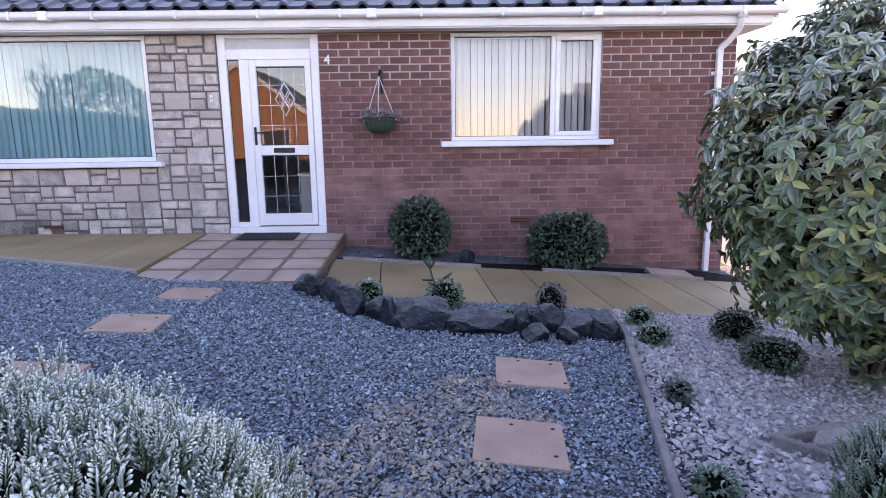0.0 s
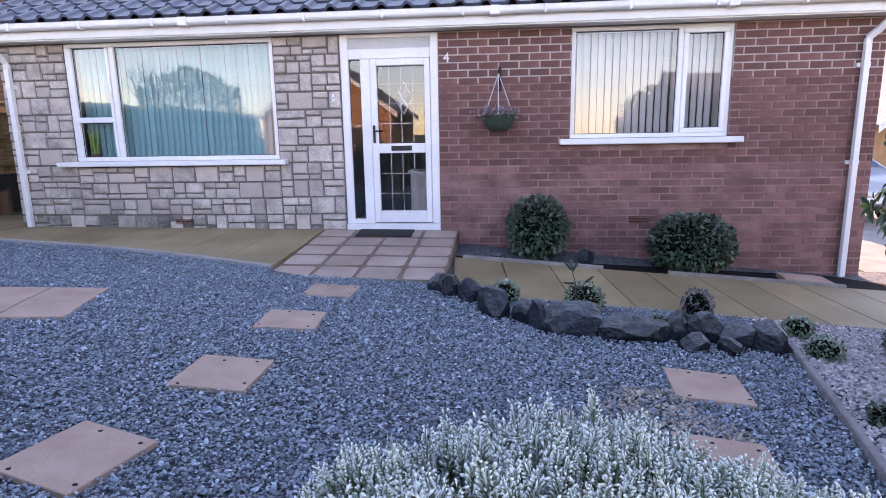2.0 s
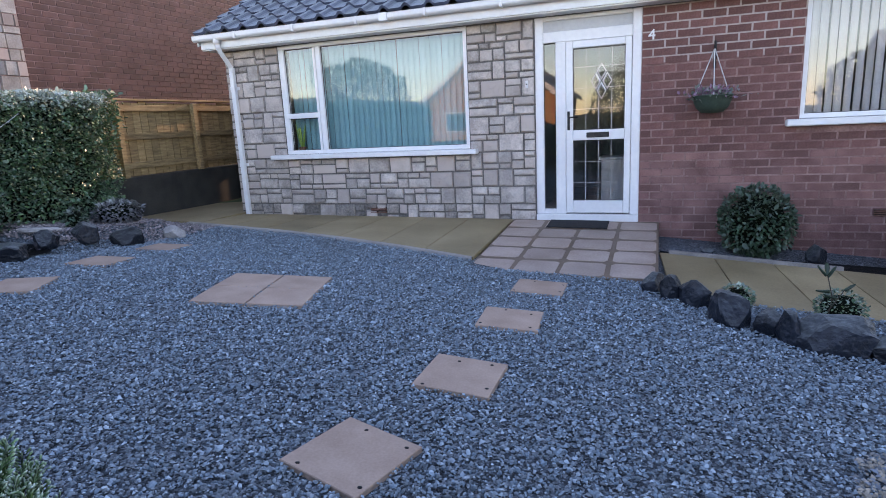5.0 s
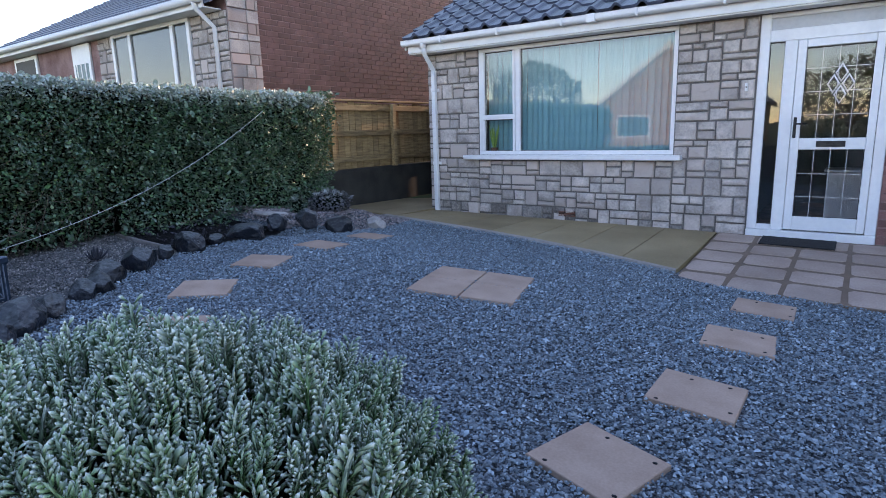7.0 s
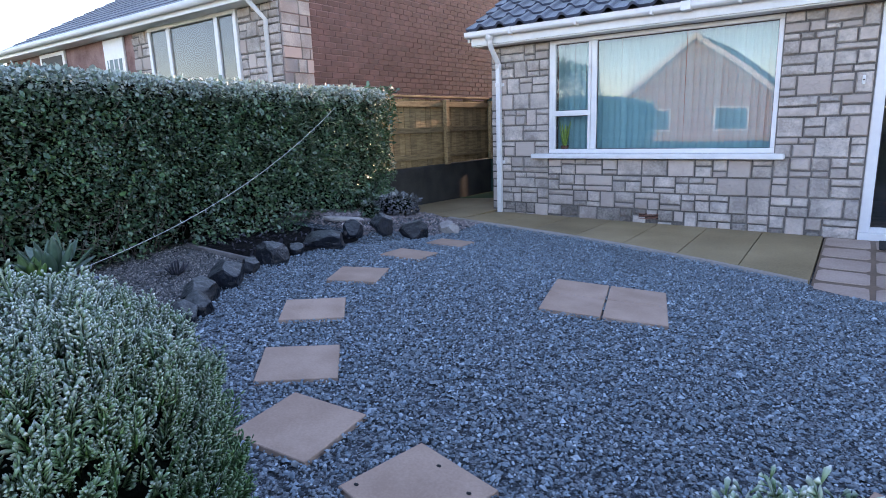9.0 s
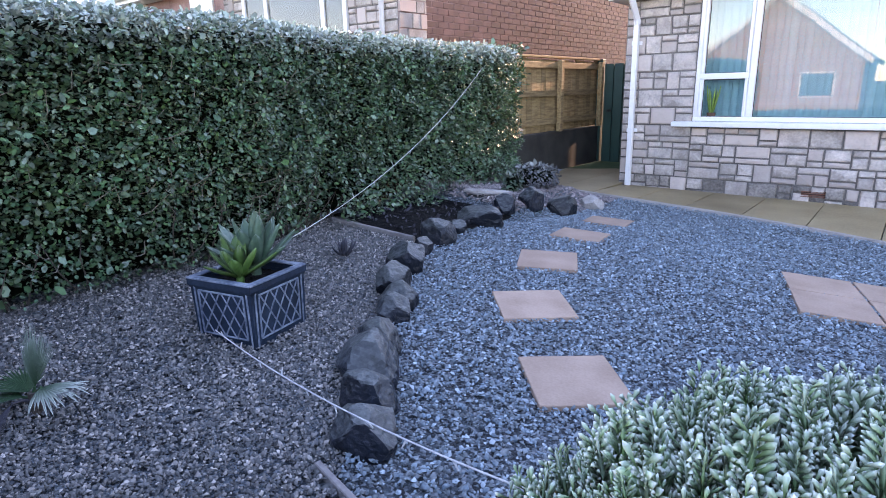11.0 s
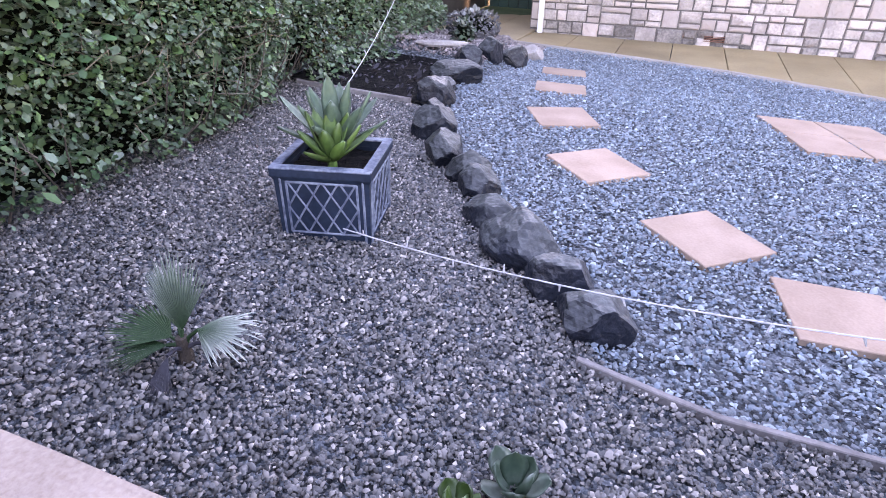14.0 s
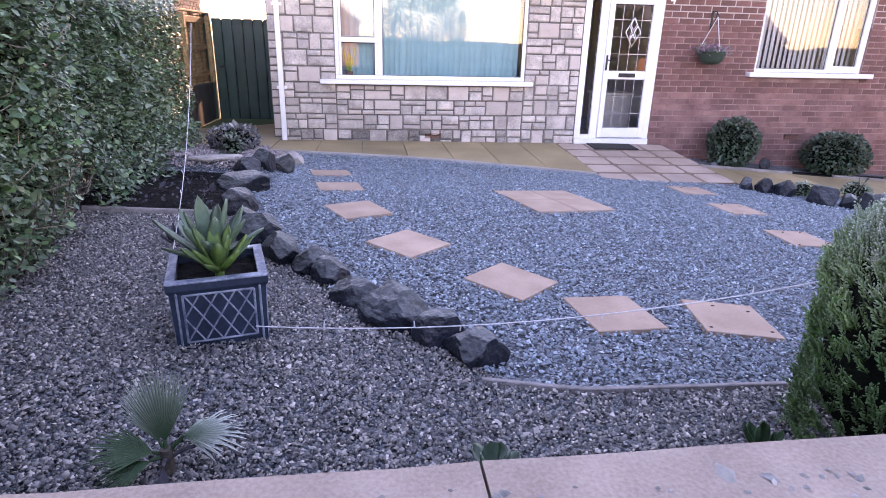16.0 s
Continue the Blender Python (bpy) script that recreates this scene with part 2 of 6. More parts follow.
M_LIME = surf("lime_leaf", (0.18, 0.30, 0.05), (0.32, 0.45, 0.10), 5, 40, 0.5, 0.0)
M_PALM = surf("palm_leaf", (0.008, 0.040, 0.014), (0.026, 0.082, 0.032), 5, 40, 0.55, 0.0, attr=1.0, spec=0.25)
M_PALMDRY = surf("palm_dead_leaf", (0.03, 0.03, 0.04), (0.08, 0.08, 0.10), 5, 40, 0.8, 0.0, attr=0.6)
M_GLAZE = surf("planter_blue_glaze", (0.005, 0.013, 0.027), (0.016, 0.034, 0.060), 5, 50, 0.6, 0.2, 0.002, spec=0.3)
M_WORN = surf("planter_worn_edge", (0.06, 0.085, 0.13), (0.25, 0.30, 0.36), 14, 70, 0.6, 0.3, 0.002)
M_ROPE = surf("pale_cable", (0.40, 0.40, 0.42), (0.58, 0.58, 0.58), 30, 100, 0.8, 0.1)
M_BLACK = surf("black_rubber", (0.008, 0.008, 0.009), (0.02, 0.02, 0.021), 60, 200, 0.95, 0.8, 0.004)
M_METAL = surf("dark_metal", (0.02, 0.02, 0.022), (0.05, 0.05, 0.05), 20, 80, 0.45, 0.0, metal=0.8)
M_BLIND = surf("blind_fabric_blue", (0.17, 0.36, 0.39), (0.24, 0.45, 0.48), 3, 60, 0.9, 0.05, rnd="object", amount=0.06)
M_BLIND2 = surf("blind_fabric_white", (0.56, 0.50, 0.51), (0.66, 0.60, 0.60), 3, 60, 0.9, 0.05, rnd="object", amount=0.06)
M_TEAL = surf("teal_paint", (0.05, 0.12, 0.14), (0.08, 0.16, 0.18), 3, 40, 0.4, 0.1)
M_CAR = surf("silver_car_paint", (0.42, 0.43, 0.45), (0.5, 0.51, 0.53), 2, 200, 0.3, 0.0, metal=0.5)
M_ROOM = surf("room_paint", (0.16, 0.16, 0.16), (0.20, 0.20, 0.20), 2, 30, 0.9, 0.0)
M_ASPHALT = surf("asphalt", (0.04, 0.04, 0.042), (0.065, 0.065, 0.065), 3, 120, 0.9, 0.5, 0.004)
M_GRASS = surf("distant_grass", (0.03, 0.06, 0.02), (0.07, 0.11, 0.04), 2, 30, 0.95, 0.3)
M_VERT = surf("terracotta_vent", (0.16, 0.065, 0.045), (0.24, 0.11, 0.08), 8, 60, 0.85, 0.2)
M_SILVER = surf("lead_strip", (0.35, 0.36, 0.38), (0.5, 0.5, 0.52), 10, 60, 0.4, 0.0, metal=0.6)
M_BASKET = surf("basket_wicker", (0.015, 0.035, 0.025), (0.035, 0.06, 0.042), 20, 80, 0.8, 0.6, 0.004)
M_FLOWER = surf("heather_flower", (0.20, 0.10, 0.16), (0.40, 0.25, 0.34), 20, 80, 0.8, 0.0, rnd="island", amount=0.4)


# ---- building helpers ----
def link_mesh(name, me, material, parent=None, label=""):
    ob = new(name, me)
    if material and not me.materials:
        me.materials.append(material)
    if parent:
        ob.parent = parent
    return tagged(ob, label)


def part(name, bm, material, parent=None, label="", smooth=False):
    """Links a bmesh as one mesh object under a thing or a part."""
    me = bpy.data.meshes.new(name)
    bmesh.ops.recalc_face_normals(bm, faces=bm.faces)
    bm.to_mesh(me)
    bm.free()
    if smooth:
        for p in me.polygons:
            p.use_smooth = True
    return link_mesh(name, me, material, parent, label)


def empty(name, label="", category="", group="", kind="", at=(0, 0, 0), rz=0):
    ob = new(name)
    ob.empty_display_size = 0.1
    ob.matrix_world = pose(*at, 0, 0, rz)
    return tagged(ob, label, category, group, kind)


def box(x0, x1, y0, y1, z0, z1, bevel=0.0, bm=None):
    b = bm or bmesh.new()
    r = bmesh.ops.create_cube(b, size=1.0, matrix=Matrix.Translation(((x0 + x1) / 2, (y0 + y1) / 2, (z0 + z1) / 2)) @ Matrix.Diagonal((x1 - x0, y1 - y0, z1 - z0, 1)))
    if bevel:
        es = list({e for v in r["verts"] for e in v.link_edges})
        bmesh.ops.bevel(b, geom=es, offset=bevel, segments=1, affect="EDGES")
    return b


def sweep(path, radius, sides=8, bm=None, caps=True, taper=None):
    """A tube along a path of points."""
    b = bm or bmesh.new()
    pts = [Vector(p) for p in path]
    rings = []
    for i, p in enumerate(pts):
        d = (pts[min(i + 1, len(pts) - 1)] - pts[max(i - 1, 0)]).normalized()
        q = d.to_track_quat("Z", "Y")
        r = radius if taper is None else radius + (taper - radius) * i / max(1, len(pts) - 1)
        rings.append([b.verts.new(p + q @ Vector((r * math.cos(2 * math.pi * k / sides), r * math.sin(2 * math.pi * k / sides), 0))) for k in range(sides)])
    for a, c in zip(rings, rings[1:]):
        for k in range(sides):
            b.faces.new((a[k], a[(k + 1) % sides], c[(k + 1) % sides], c[k]))
    if caps:
        b.faces.new(rings[0][::-1])
        b.faces.new(rings[-1])
    return b


def frame_of(n, spin):
    """Turns whose third axis is each unit vector of n, spun about it."""
    n = n / np.linalg.norm(n, axis=1, keepdims=True)
    a = np.where(np.abs(n[:, 2:3]) < 0.9, np.array([[0.0, 0, 1]]), np.array([[1.0, 0, 0]]))
    u = np.cross(a, n)
    u /= np.linalg.norm(u, axis=1, keepdims=True)
    v = np.cross(n, u)
    c, s = np.cos(spin)[:, None], np.sin(spin)[:, None]
    return np.stack([u * c + v * s, v * c - u * s, n], axis=2)


def scatter(name, verts, faces, pos, turn, size, material, parent=None, label="", rime=None, vrime=None, smooth=False):
    """Many small copies of one shape in ONE mesh. verts (V,3), faces all of one length, pos (N,3), turn (N,3,3), size (N,) or (N,3)."""
    V, F, n = np.asarray(verts, float), np.asarray(faces, int), len(pos)
    size = np.asarray(size, float)
    size = size[:, None] if size.ndim == 1 else size
    w = np.einsum("nij,nvj->nvi", turn, V[None] * size[:, None, :]) + pos[:, None, :]
    idx = (F[None] + (np.arange(n) * len(V))[:, None, None]).reshape(-1)
    me = bpy.data.meshes.new(name)
    me.vertices.add(n * len(V))
    me.vertices.foreach_set("co", w.reshape(-1).astype(np.float32))
    me.loops.add(len(idx))
    me.loops.foreach_set("vertex_index", idx.astype(np.int32))
    k = F.shape[1]
    me.polygons.add(len(idx) // k)
    me.polygons.foreach_set("loop_start", np.arange(0, len(idx), k, dtype=np.int32))
    if rime is not None:
        at = me.attributes.new("rime", "FLOAT", "POINT")
        vr = np.ones(len(V)) if vrime is None else np.asarray(vrime, float)
        at.data.foreach_set("value", (rime[:, None] * vr[None]).reshape(-1).astype(np.float32))
    me.update(calc_edges=True)
    me.validate()
    if smooth:
        me.polygons.foreach_set("use_smooth", np.ones(len(me.polygons), dtype=bool))
    return link_mesh(name, me, material, parent, label)


RNG = np.random.default_rng(7)
CHIP_V = [(1, 0.1, -0.5), (0.25, 0.95, -0.6), (-0.8, 0.6, -0.5), (-0.85, -0.55, -0.6), (0.3, -0.95, -0.5), (0.05, 0.08, 0.75)]
CHIP_F = [(0, 1, 5), (1, 2, 5), (2, 3, 5), (3, 4, 5), (4, 0, 5)]
LEAF_V = [(0, 0, 0), (-0.34, 0.35, 0.09), (0, 0.4, 0.0), (0.34, 0.35, 0.09), (-0.26, 0.72, 0.07), (0, 0.75, -0.02), (0.26, 0.72, 0.07), (0, 1.05, -0.08)]
OVAL_V = [(0, 0, 0), (-0.33, 0.42, 0.08), (0, 0.5, -0.02), (0.33, 0.42, 0.08), (-0.15, 0.92, 0.03), (0.15, 0.92, 0.03)]
OVAL_F = [(0, 2, 1), (0, 3, 2), (1, 2, 4), (2, 3, 5), (2, 5, 4)]
LEAF_F = [(0, 2, 1), (0, 3, 2), (1, 2, 5), (1, 5, 4), (2, 3, 6), (2, 6, 5), (4, 5, 7), (5, 6, 7)]


def lay_leaves(name, pos, out, size, material, parent=None, label="", rime=None, droop=0.3, spread=0.9, oval=False):
    """Leaves at pos, whose blades lean out along out with some disorder."""
    n = len(pos)
    d = out + RNG.normal(size=(n, 3)) * spread * 0.6
    d[:, 2] -= droop * RNG.random(n)
    d /= np.linalg.norm(d, axis=1, keepdims=True)
    up = out * 0.6 + np.array([0, 0, 0.8]) + RNG.normal(size=(n, 3)) * 0.35
    x = np.cross(d, up)
    x /= np.linalg.norm(x, axis=1, keepdims=True) + 1e-9
    z = np.cross(x, d)
    return scatter(name, OVAL_V if oval else LEAF_V, OVAL_F if oval else LEAF_F, pos, np.stack([x, d, z], axis=2), size, material, parent, label, rime)


# ---- the lie of the land ----
def land(x, y):
    """Height of the garden: falls to the right, eases to the paths along the house, heaped at the head of the hedge bed."""
    g = 0.05 - 0.068 * (np.clip(x, -8.5, 4.5) - 0.4) - 0.025 * np.clip((-5.3 - np.asarray(x, float)) / 0.8, 0, 1)
    p = np.interp(x, [-8.5, -7, -5, -2.8, -1, 3.4, 5], [0.37, 0.35, 0.30, 0.185, 0.10, -0.28, -0.33])
    s = np.clip((np.asarray(y, float) - 3.2) / 2.6, 0, 1)
    s = s * s * (3 - 2 * s)
    x, y = np.asarray(x, float), np.asarray(y, float)
    heap = np.clip((-6.62 - x) / 0.3, 0, 1) * np.clip((y - 3.95) / 0.35, 0, 1) * np.clip((6.1 - y) / 0.5, 0, 1)
    return g * (1 - s) + p * s + 0.19 * heap


def ground_z(x, y):
    return float(land(x, y))


# ---- ground, road, front wall ----
def ground_sheet():
    xs = [-3000, -400, -80, -30, -16, -11] + list(np.linspace(-9, 5, 71)) + [8, 14, 30, 80, 400, 3000]
    ys = [-3000, -400, -80, -30, -15, -10.2, -10.1, -9.1, -3.7, -3.6, -3.5, -1.6, -0.9] + list(np.linspace(-0.8, 7.6, 43)) + [9, 12, 20, 60, 400, 3000]
    bm = bmesh.new()
    grid = []
    for y in ys:
        row = []
        for x in xs:
            z = ground_z(x, max(y, 0))
            if y < -0.85:
                z -= 0.2
            if y <= -3.6 and y > -10.15:
                z -= 0.12
            if abs(x) > 60 or abs(y) > 60:
                z = -0.4
            row.append(bm.verts.new((x, y, z - 0.012)))
        grid.append(row)
    for j in range(len(ys) - 1):
        for i in range(len(xs) - 1):
            f = bm.faces.new((grid[j][i], grid[j][i + 1], grid[j + 1][i + 1], grid[j + 1][i]))
            cx, cy = (xs[i] + xs[i + 1]) / 2, (ys[j] + ys[j + 1]) / 2
            if -9 < cx < 5 and -0.9 < cy < 7.6:
                f.material_index = 3 if cx > 1.4 and cy < 4.8 else 0
            elif 4 < cx < 10 and 3 < cy < 25:
                f.material_index = 4
            elif -10.2 < cy < -3.55:
                f.material_index = 1
            elif -3.6 < cy < -0.8:
                f.material_index = 4
            else:
                f.material_index = 2
    ob = part("ground", bm, M_BED)
    for m in (M_ASPHALT, M_GRASS, M_PINK, M_CONC):
        ob.data.materials.append(m)
    tagged(ob, "sloping garden ground of dark slate bedding and street", "ground", kind="structure")


ground_sheet()


def front_wall():
    w = empty("wall_front_boundary", "low rendered boundary wall with a pale concrete coping", "wall", kind="structure")
    part("body", box(-9.2, 4.5, -0.84, -0.57, -0.4, 0.94), M_CONC, w)
    x = -9.2
    while x < 4.4:
        n = 0.915
        bm = box(x, x + n - 0.006, -0.88, -0.53, 0.94, 1.0)
        bmesh.ops.subdivide_edges(bm, edges=bm.edges, cuts=5, use_grid_fill=True)
        for v in bm.verts:
            v.co += Vector((0, noise.noise(v.co * 9) * 0.006, noise.noise(v.co * 14) * 0.003))
        part("coping", bm, M_COPE, w)
        x += n


front_wall()


def coping_grit():
    n = 900
    x = RNG.uniform(-7.5, -3.0, n)
    y = -0.60 - 0.26 * RNG.random(n) ** 0.7
    keep = RNG.random(n) < 0.25 + 0.75 * (np.sin(x * 2.3 + 1) > 0.1)
    pos = np.column_stack([x, y, np.full(n, 1.002)])[keep]
    m = len(pos)
    s = 0.0075 * RNG.lognormal(0, 0.45, m)
    tilt = np.column_stack([RNG.normal(0, 0.25, (m, 2)), np.ones(m)])
    ob = scatter("coping_grit", CHIP_V, CHIP_F, pos, frame_of(tilt, RNG.uniform(0, 6.28, m)), np.column_stack([s * 1.5, s, s * 0.5]), M_PEBBLE)
    tagged(ob, "flakes and grit lying on the wall coping", "grit", kind="stuff")


coping_grit()


# ---- house shell ----
FRONT, ZS = 7.36, 2.69
L_END, R_END, BACK = -7.08, 3.77, 14.6
OPEN_D = (-2.55, -1.335, 0.27, ZS)
OPEN_1 = (-6.17, -3.40, 1.20, ZS)
OPEN_2 = (0.267, 2.12, 1.40, ZS)


def shell():
    w = empty("wall_front", "brick and stone bungalow front wall", "wall", kind="structure")
    segs = [("stone_backing", L_END, OPEN_1[0], -0.6, ZS), ("stone_backing", OPEN_1[0], OPEN_1[1], -0.6, OPEN_1[2] - 0.09), ("stone_backing", OPEN_1[1], OPEN_D[0], -0.6, ZS),
            ("threshold", OPEN_D[0], OPEN_D[1], -0.6, OPEN_D[2])]
    for n, a, b, c, d in segs:
        part(n, box(a, b, FRONT, FRONT + 0.28, c, d), M_SJOINT, w)
    for a, b, c, d in ((OPEN_D[1], OPEN_2[0], -0.6, ZS), (OPEN_2[0], OPEN_2[1], -0.6, OPEN_2[2] - 0.08), (OPEN_2[1], R_END, -0.6, ZS)):
        if d > 2.05:
            part("mortar", box(a, b, FRONT, FRONT + 0.28, c, 2.08), M_MORTAR, w)
            part("repointed_mortar", box(a, b, FRONT, FRONT + 0.28, 2.08, d), M_POINT, w)
        else:
            part("mortar", box(a, b, FRONT, FRONT + 0.28, c, d), M_MORTAR, w)
    s = empty("wall_sides", "plain side and back walls of the bungalow", "wall", kind="structure")
    part("side_wall", box(L_END, L_END + 0.28, FRONT + 0.28, BACK, -0.6, ZS), M_MORTAR, s)
    part("side_wall", box(R_END - 0.28, R_END, FRONT + 0.28, BACK, -0.6, ZS), M_POINT, s)
    part("back_wall", box(L_END + 0.28, R_END - 0.28, BACK - 0.28, BACK, -0.6, ZS), M_MORTAR, s)
    part("partition", box(L_END + 0.28, R_END - 0.28, 10.6, 10.7, 0.3, ZS), M_ROOM, s)
    part("partition", box(-2.75, -2.65, FRONT + 0.28, 10.6, 0.3, ZS), M_ROOM, s)
    part("partition", box(-1.2, -1.1, FRONT + 0.28, 10.6, 0.3, ZS), M_ROOM, s)
    tagged(part("floor", box(L_END + 0.28, R_END - 0.28, FRONT + 0.28, BACK - 0.28, 0.22, 0.3), M_GREYWOOD), "dim indoor floor behind the windows", "floor", kind="structure")
    tagged(part("ceiling", box(L_END, R_END, FRONT, BACK, ZS + 0.002, ZS + 0.03), M_ROOM), "plain indoor ceiling", "ceiling", kind="structure")
    # gable ends
    for x in (L_END, R_END - 0.28):
        bm = bmesh.new()
        y0, y1, ym, zt = FRONT, BACK, (FRONT + BACK) / 2, ZS + 0.03 + (BACK - FRONT) / 2 * math.tan(radians(28))
        a = [bm.verts.new((x, y, z)) for y, z in ((y0, ZS + 0.03), (y1, ZS + 0.03), (ym, zt))]
        c = [bm.verts.new((x + 0.28, v.co.y, v.co.z)) for v in a]
        bm.faces.new(a)
        bm.faces.new(c[::-1])
        for i in range(3):
            bm.faces.new((a[i], a[(i + 1) % 3], c[(i + 1) % 3], c[i]))
        part("gable", bm, M_MORTAR, s)
    return w


WALL = shell()

SLOPE = radians(28)
EAVE = (7.04, 2.925)
RIDGE_Y = (FRONT + BACK) / 2


def roof_deck():
    r = empty("roof", "grey concrete tiled roof dusted with frost", "roof", kind="structure")
    t = math.tan(SLOPE)
    bm = bmesh.new()
    x0, x1 = -7.28, 4.08
    z_e, z_r = EAVE[1] - 0.035, EAVE[1] - 0.035 + (RIDGE_Y - EAVE[0]) * t
    for side in (1, -1):
        ye = EAVE[0] + 0.05 if side == 1 else 2 * RIDGE_Y - EAVE[0]
        v = [bm.verts.new(p) for p in ((x0, ye, z_e), (x1, ye, z_e), (x1, RIDGE_Y, z_r), (x0, RIDGE_Y, z_r))]
        u = [bm.verts.new(q.co - Vector((0, 0, 0.06))) for q in v]
        bm.faces.new(v)
        bm.faces.new(u[::-1])
        for i in range(4):
            bm.faces.new((v[i], v[(i + 1) % 4], u[(i + 1) % 4], u[i]))
    part("deck", bm, M_TILE2, r)
    part("ridge", sweep([(x0, RIDGE_Y, z_r + 0.03), (x1, RIDGE_Y, z_r + 0.03)], 0.11, 10), M_TILE2, r, smooth=True)
    for x in (x0 - 0.03, x1):
        bm = bmesh.new()
        for ya, za, yb, zb in ((EAVE[0] + 0.06, z_e, RIDGE_Y, z_r),):
            v = [bm.verts.new(p) for p in ((x, ya, za - 0.13), (x, yb, zb - 0.13), (x, yb, zb + 0.02), (x, ya, za + 0.02))]
            u = [bm.verts.new(q.co + Vector((0.03, 0, 0))) for q in v]
            bm.faces.new(v)
            bm.faces.new(u[::-1])
            for i in range(4):
                bm.faces.new((v[i], v[(i + 1) % 4], u[(i + 1) % 4], u[i]))
        part("bargeboard", bm, M_UPVC, r)
    return r


ROOF = roof_deck()


def eaves():
    e = empty("eaves_trim", "white plastic fascia and soffit boards under the roof edge", "fascia", kind="structure")
    part("fascia", box(-7.26, 4.06, 7.11, 7.135, 2.715, 2.87, 0.003), M_UPVC, e)
    part("soffit", box(-7.26, 4.06, 7.135, FRONT - 0.003, 2.70, 2.715), M_UPVC, e)
    part("soffit_end", box(R_END + 0.003, 4.06, FRONT - 0.003, 7.9, 2.70, 2.86), M_UPVC, e)
    part("soffit_end", box(-7.26, L_END - 0.003, FRONT - 0.003, 7.9, 2.70, 2.86), M_UPVC, e)


eaves()


def gutter():
    g = empty("gutter", "white half-round plastic gutter along the eaves", "gutter")
    bm = bmesh.new()
    prof = [(7.109, 2.885), (7.108, 2.845)] + [(7.055 + 0.053 * math.cos(a), 2.845 - 0.038 * math.sin(a)) for a in np.linspace(0.2, math.pi - 0.2, 7)] + [(7.002, 2.845), (7.0, 2.888), (6.994, 2.892)]
    rings = [[bm.verts.new((x, y, z)) for y, z in prof] for x in (-7.31, -2.5, 1.2, 4.17)]
    for a, b in zip(rings, rings[1:]):
        for i in range(len(prof) - 1):
            bm.faces.new((a[i], a[i + 1], b[i + 1], b[i]))
    bm.faces.new(rings[0])
    bm.faces.new(rings[-1])
    part("trough", bm, M_UPVC, g)
    x = -6.6
    while x < 4.1:
        part("bracket", box(x, x + 0.03, 6.988, 7.11, 2.80, 2.895, 0.004), M_UPVC, g)
        x += 0.93
    for x in (-4.4, -0.7, 1.9):
        part("union", box(x, x + 0.11, 6.984, 7.11, 2.796, 2.896, 0.006), M_UPVC, g)


gutter()


def downpipe(x, z0, lean=0.0):
    d = empty("downpipe", "white plastic rainwater downpipe with swan neck", "downpipe", group="downpipes")
    part("outlet", sweep([(x, 7.055, 2.86), (x, 7.055, 2.76)], 0.05, 12), M_UPVC, d, smooth=True)
    part("swan_neck", sweep([(x, 7.055, 2.79), (x, 7.06, 2.72), (x, 7.10, 2.66), (x + lean * 0.5, 7.22, 2.54), (x + lean, 7.285, 2.47), (x + lean, 7.30, 2.40)], 0.044, 4), M_UPVC, d)
    part("pipe", box(x + lean - 0.033, x + lean + 0.033, 7.268, 7.334, z0, 2.46, 0.006), M_UPVC, d)
    for z in (2.15, 1.05):
        bm = box(x + lean - 0.038, x + lean + 0.038, 7.263, 7.338, z, z + 0.05, 0.004)
        box(x + lean - 0.07, x + lean + 0.07, 7.335, FRONT - 0.002, z, z + 0.045, 0.0, bm)
        part("clip", bm, M_UPVC, d)


downpipe(-6.93, 0.33)
downpipe(3.66, -0.30, -0.12)


# ---- windows and door ----
def bars(parent, name, rects, y0, y1, mat=None, bevel=0.006):
    for a, b, c, d in rects:
        part(name, box(a, b, y0, y1, c, d, bevel), mat or M_UPVC, parent)


def pane(parent, a, b, c, d, y):
    bm = bmesh.new()
    bm.faces.new([bm.verts.new(p) for p in ((a, y, c), (b, y, c), (b, y, d), (a, y, d))])
    ob = part("pane", bm, M_GLASS, parent)
    ob.visible_shadow = False
    bars(parent, "gasket", ((a, b, d - 0.012, d + 0.001), (a, a + 0.007, c, d), (b - 0.007, b, c, d), (a, b, c, c + 0.006)), y - 0.004, y + 0.004, M_GASKET, 0.0)


def blinds(name, label, a, b, c, d, y, step, width, angle, mat, skip=()):
    t = empty(name, label, "blind")
    part("head_rail", box(a, b, y - 0.03, y + 0.03, d - 0.04, d), M_UPVC, t)
    n = int((b - a) / step)
    me = None
    for i in range(n):
        if i in skip:
            continue
        x = a + step * (i + 0.5)
        if me is None:
            bm = bmesh.new()
            k, w = 5, width / 2
            rows = [[bm.verts.new((w * (2 * j / k - 1), 0.014 * math.sin(math.pi * j / k), z)) for j in range(k + 1)] for z in (c, d - 0.04)]
            for j in range(k):
                bm.faces.new((rows[0][j], rows[0][j + 1], rows[1][j + 1], rows[1][j]))
            ob = part("slat", bm, mat, t)
            me = ob.data
        else:
            ob = link_mesh("slat", me, None, t)
        ob.matrix_world = pose(x, y, 0, 0, random.uniform(-0.25, 0.25), angle + random.uniform(-4, 4))


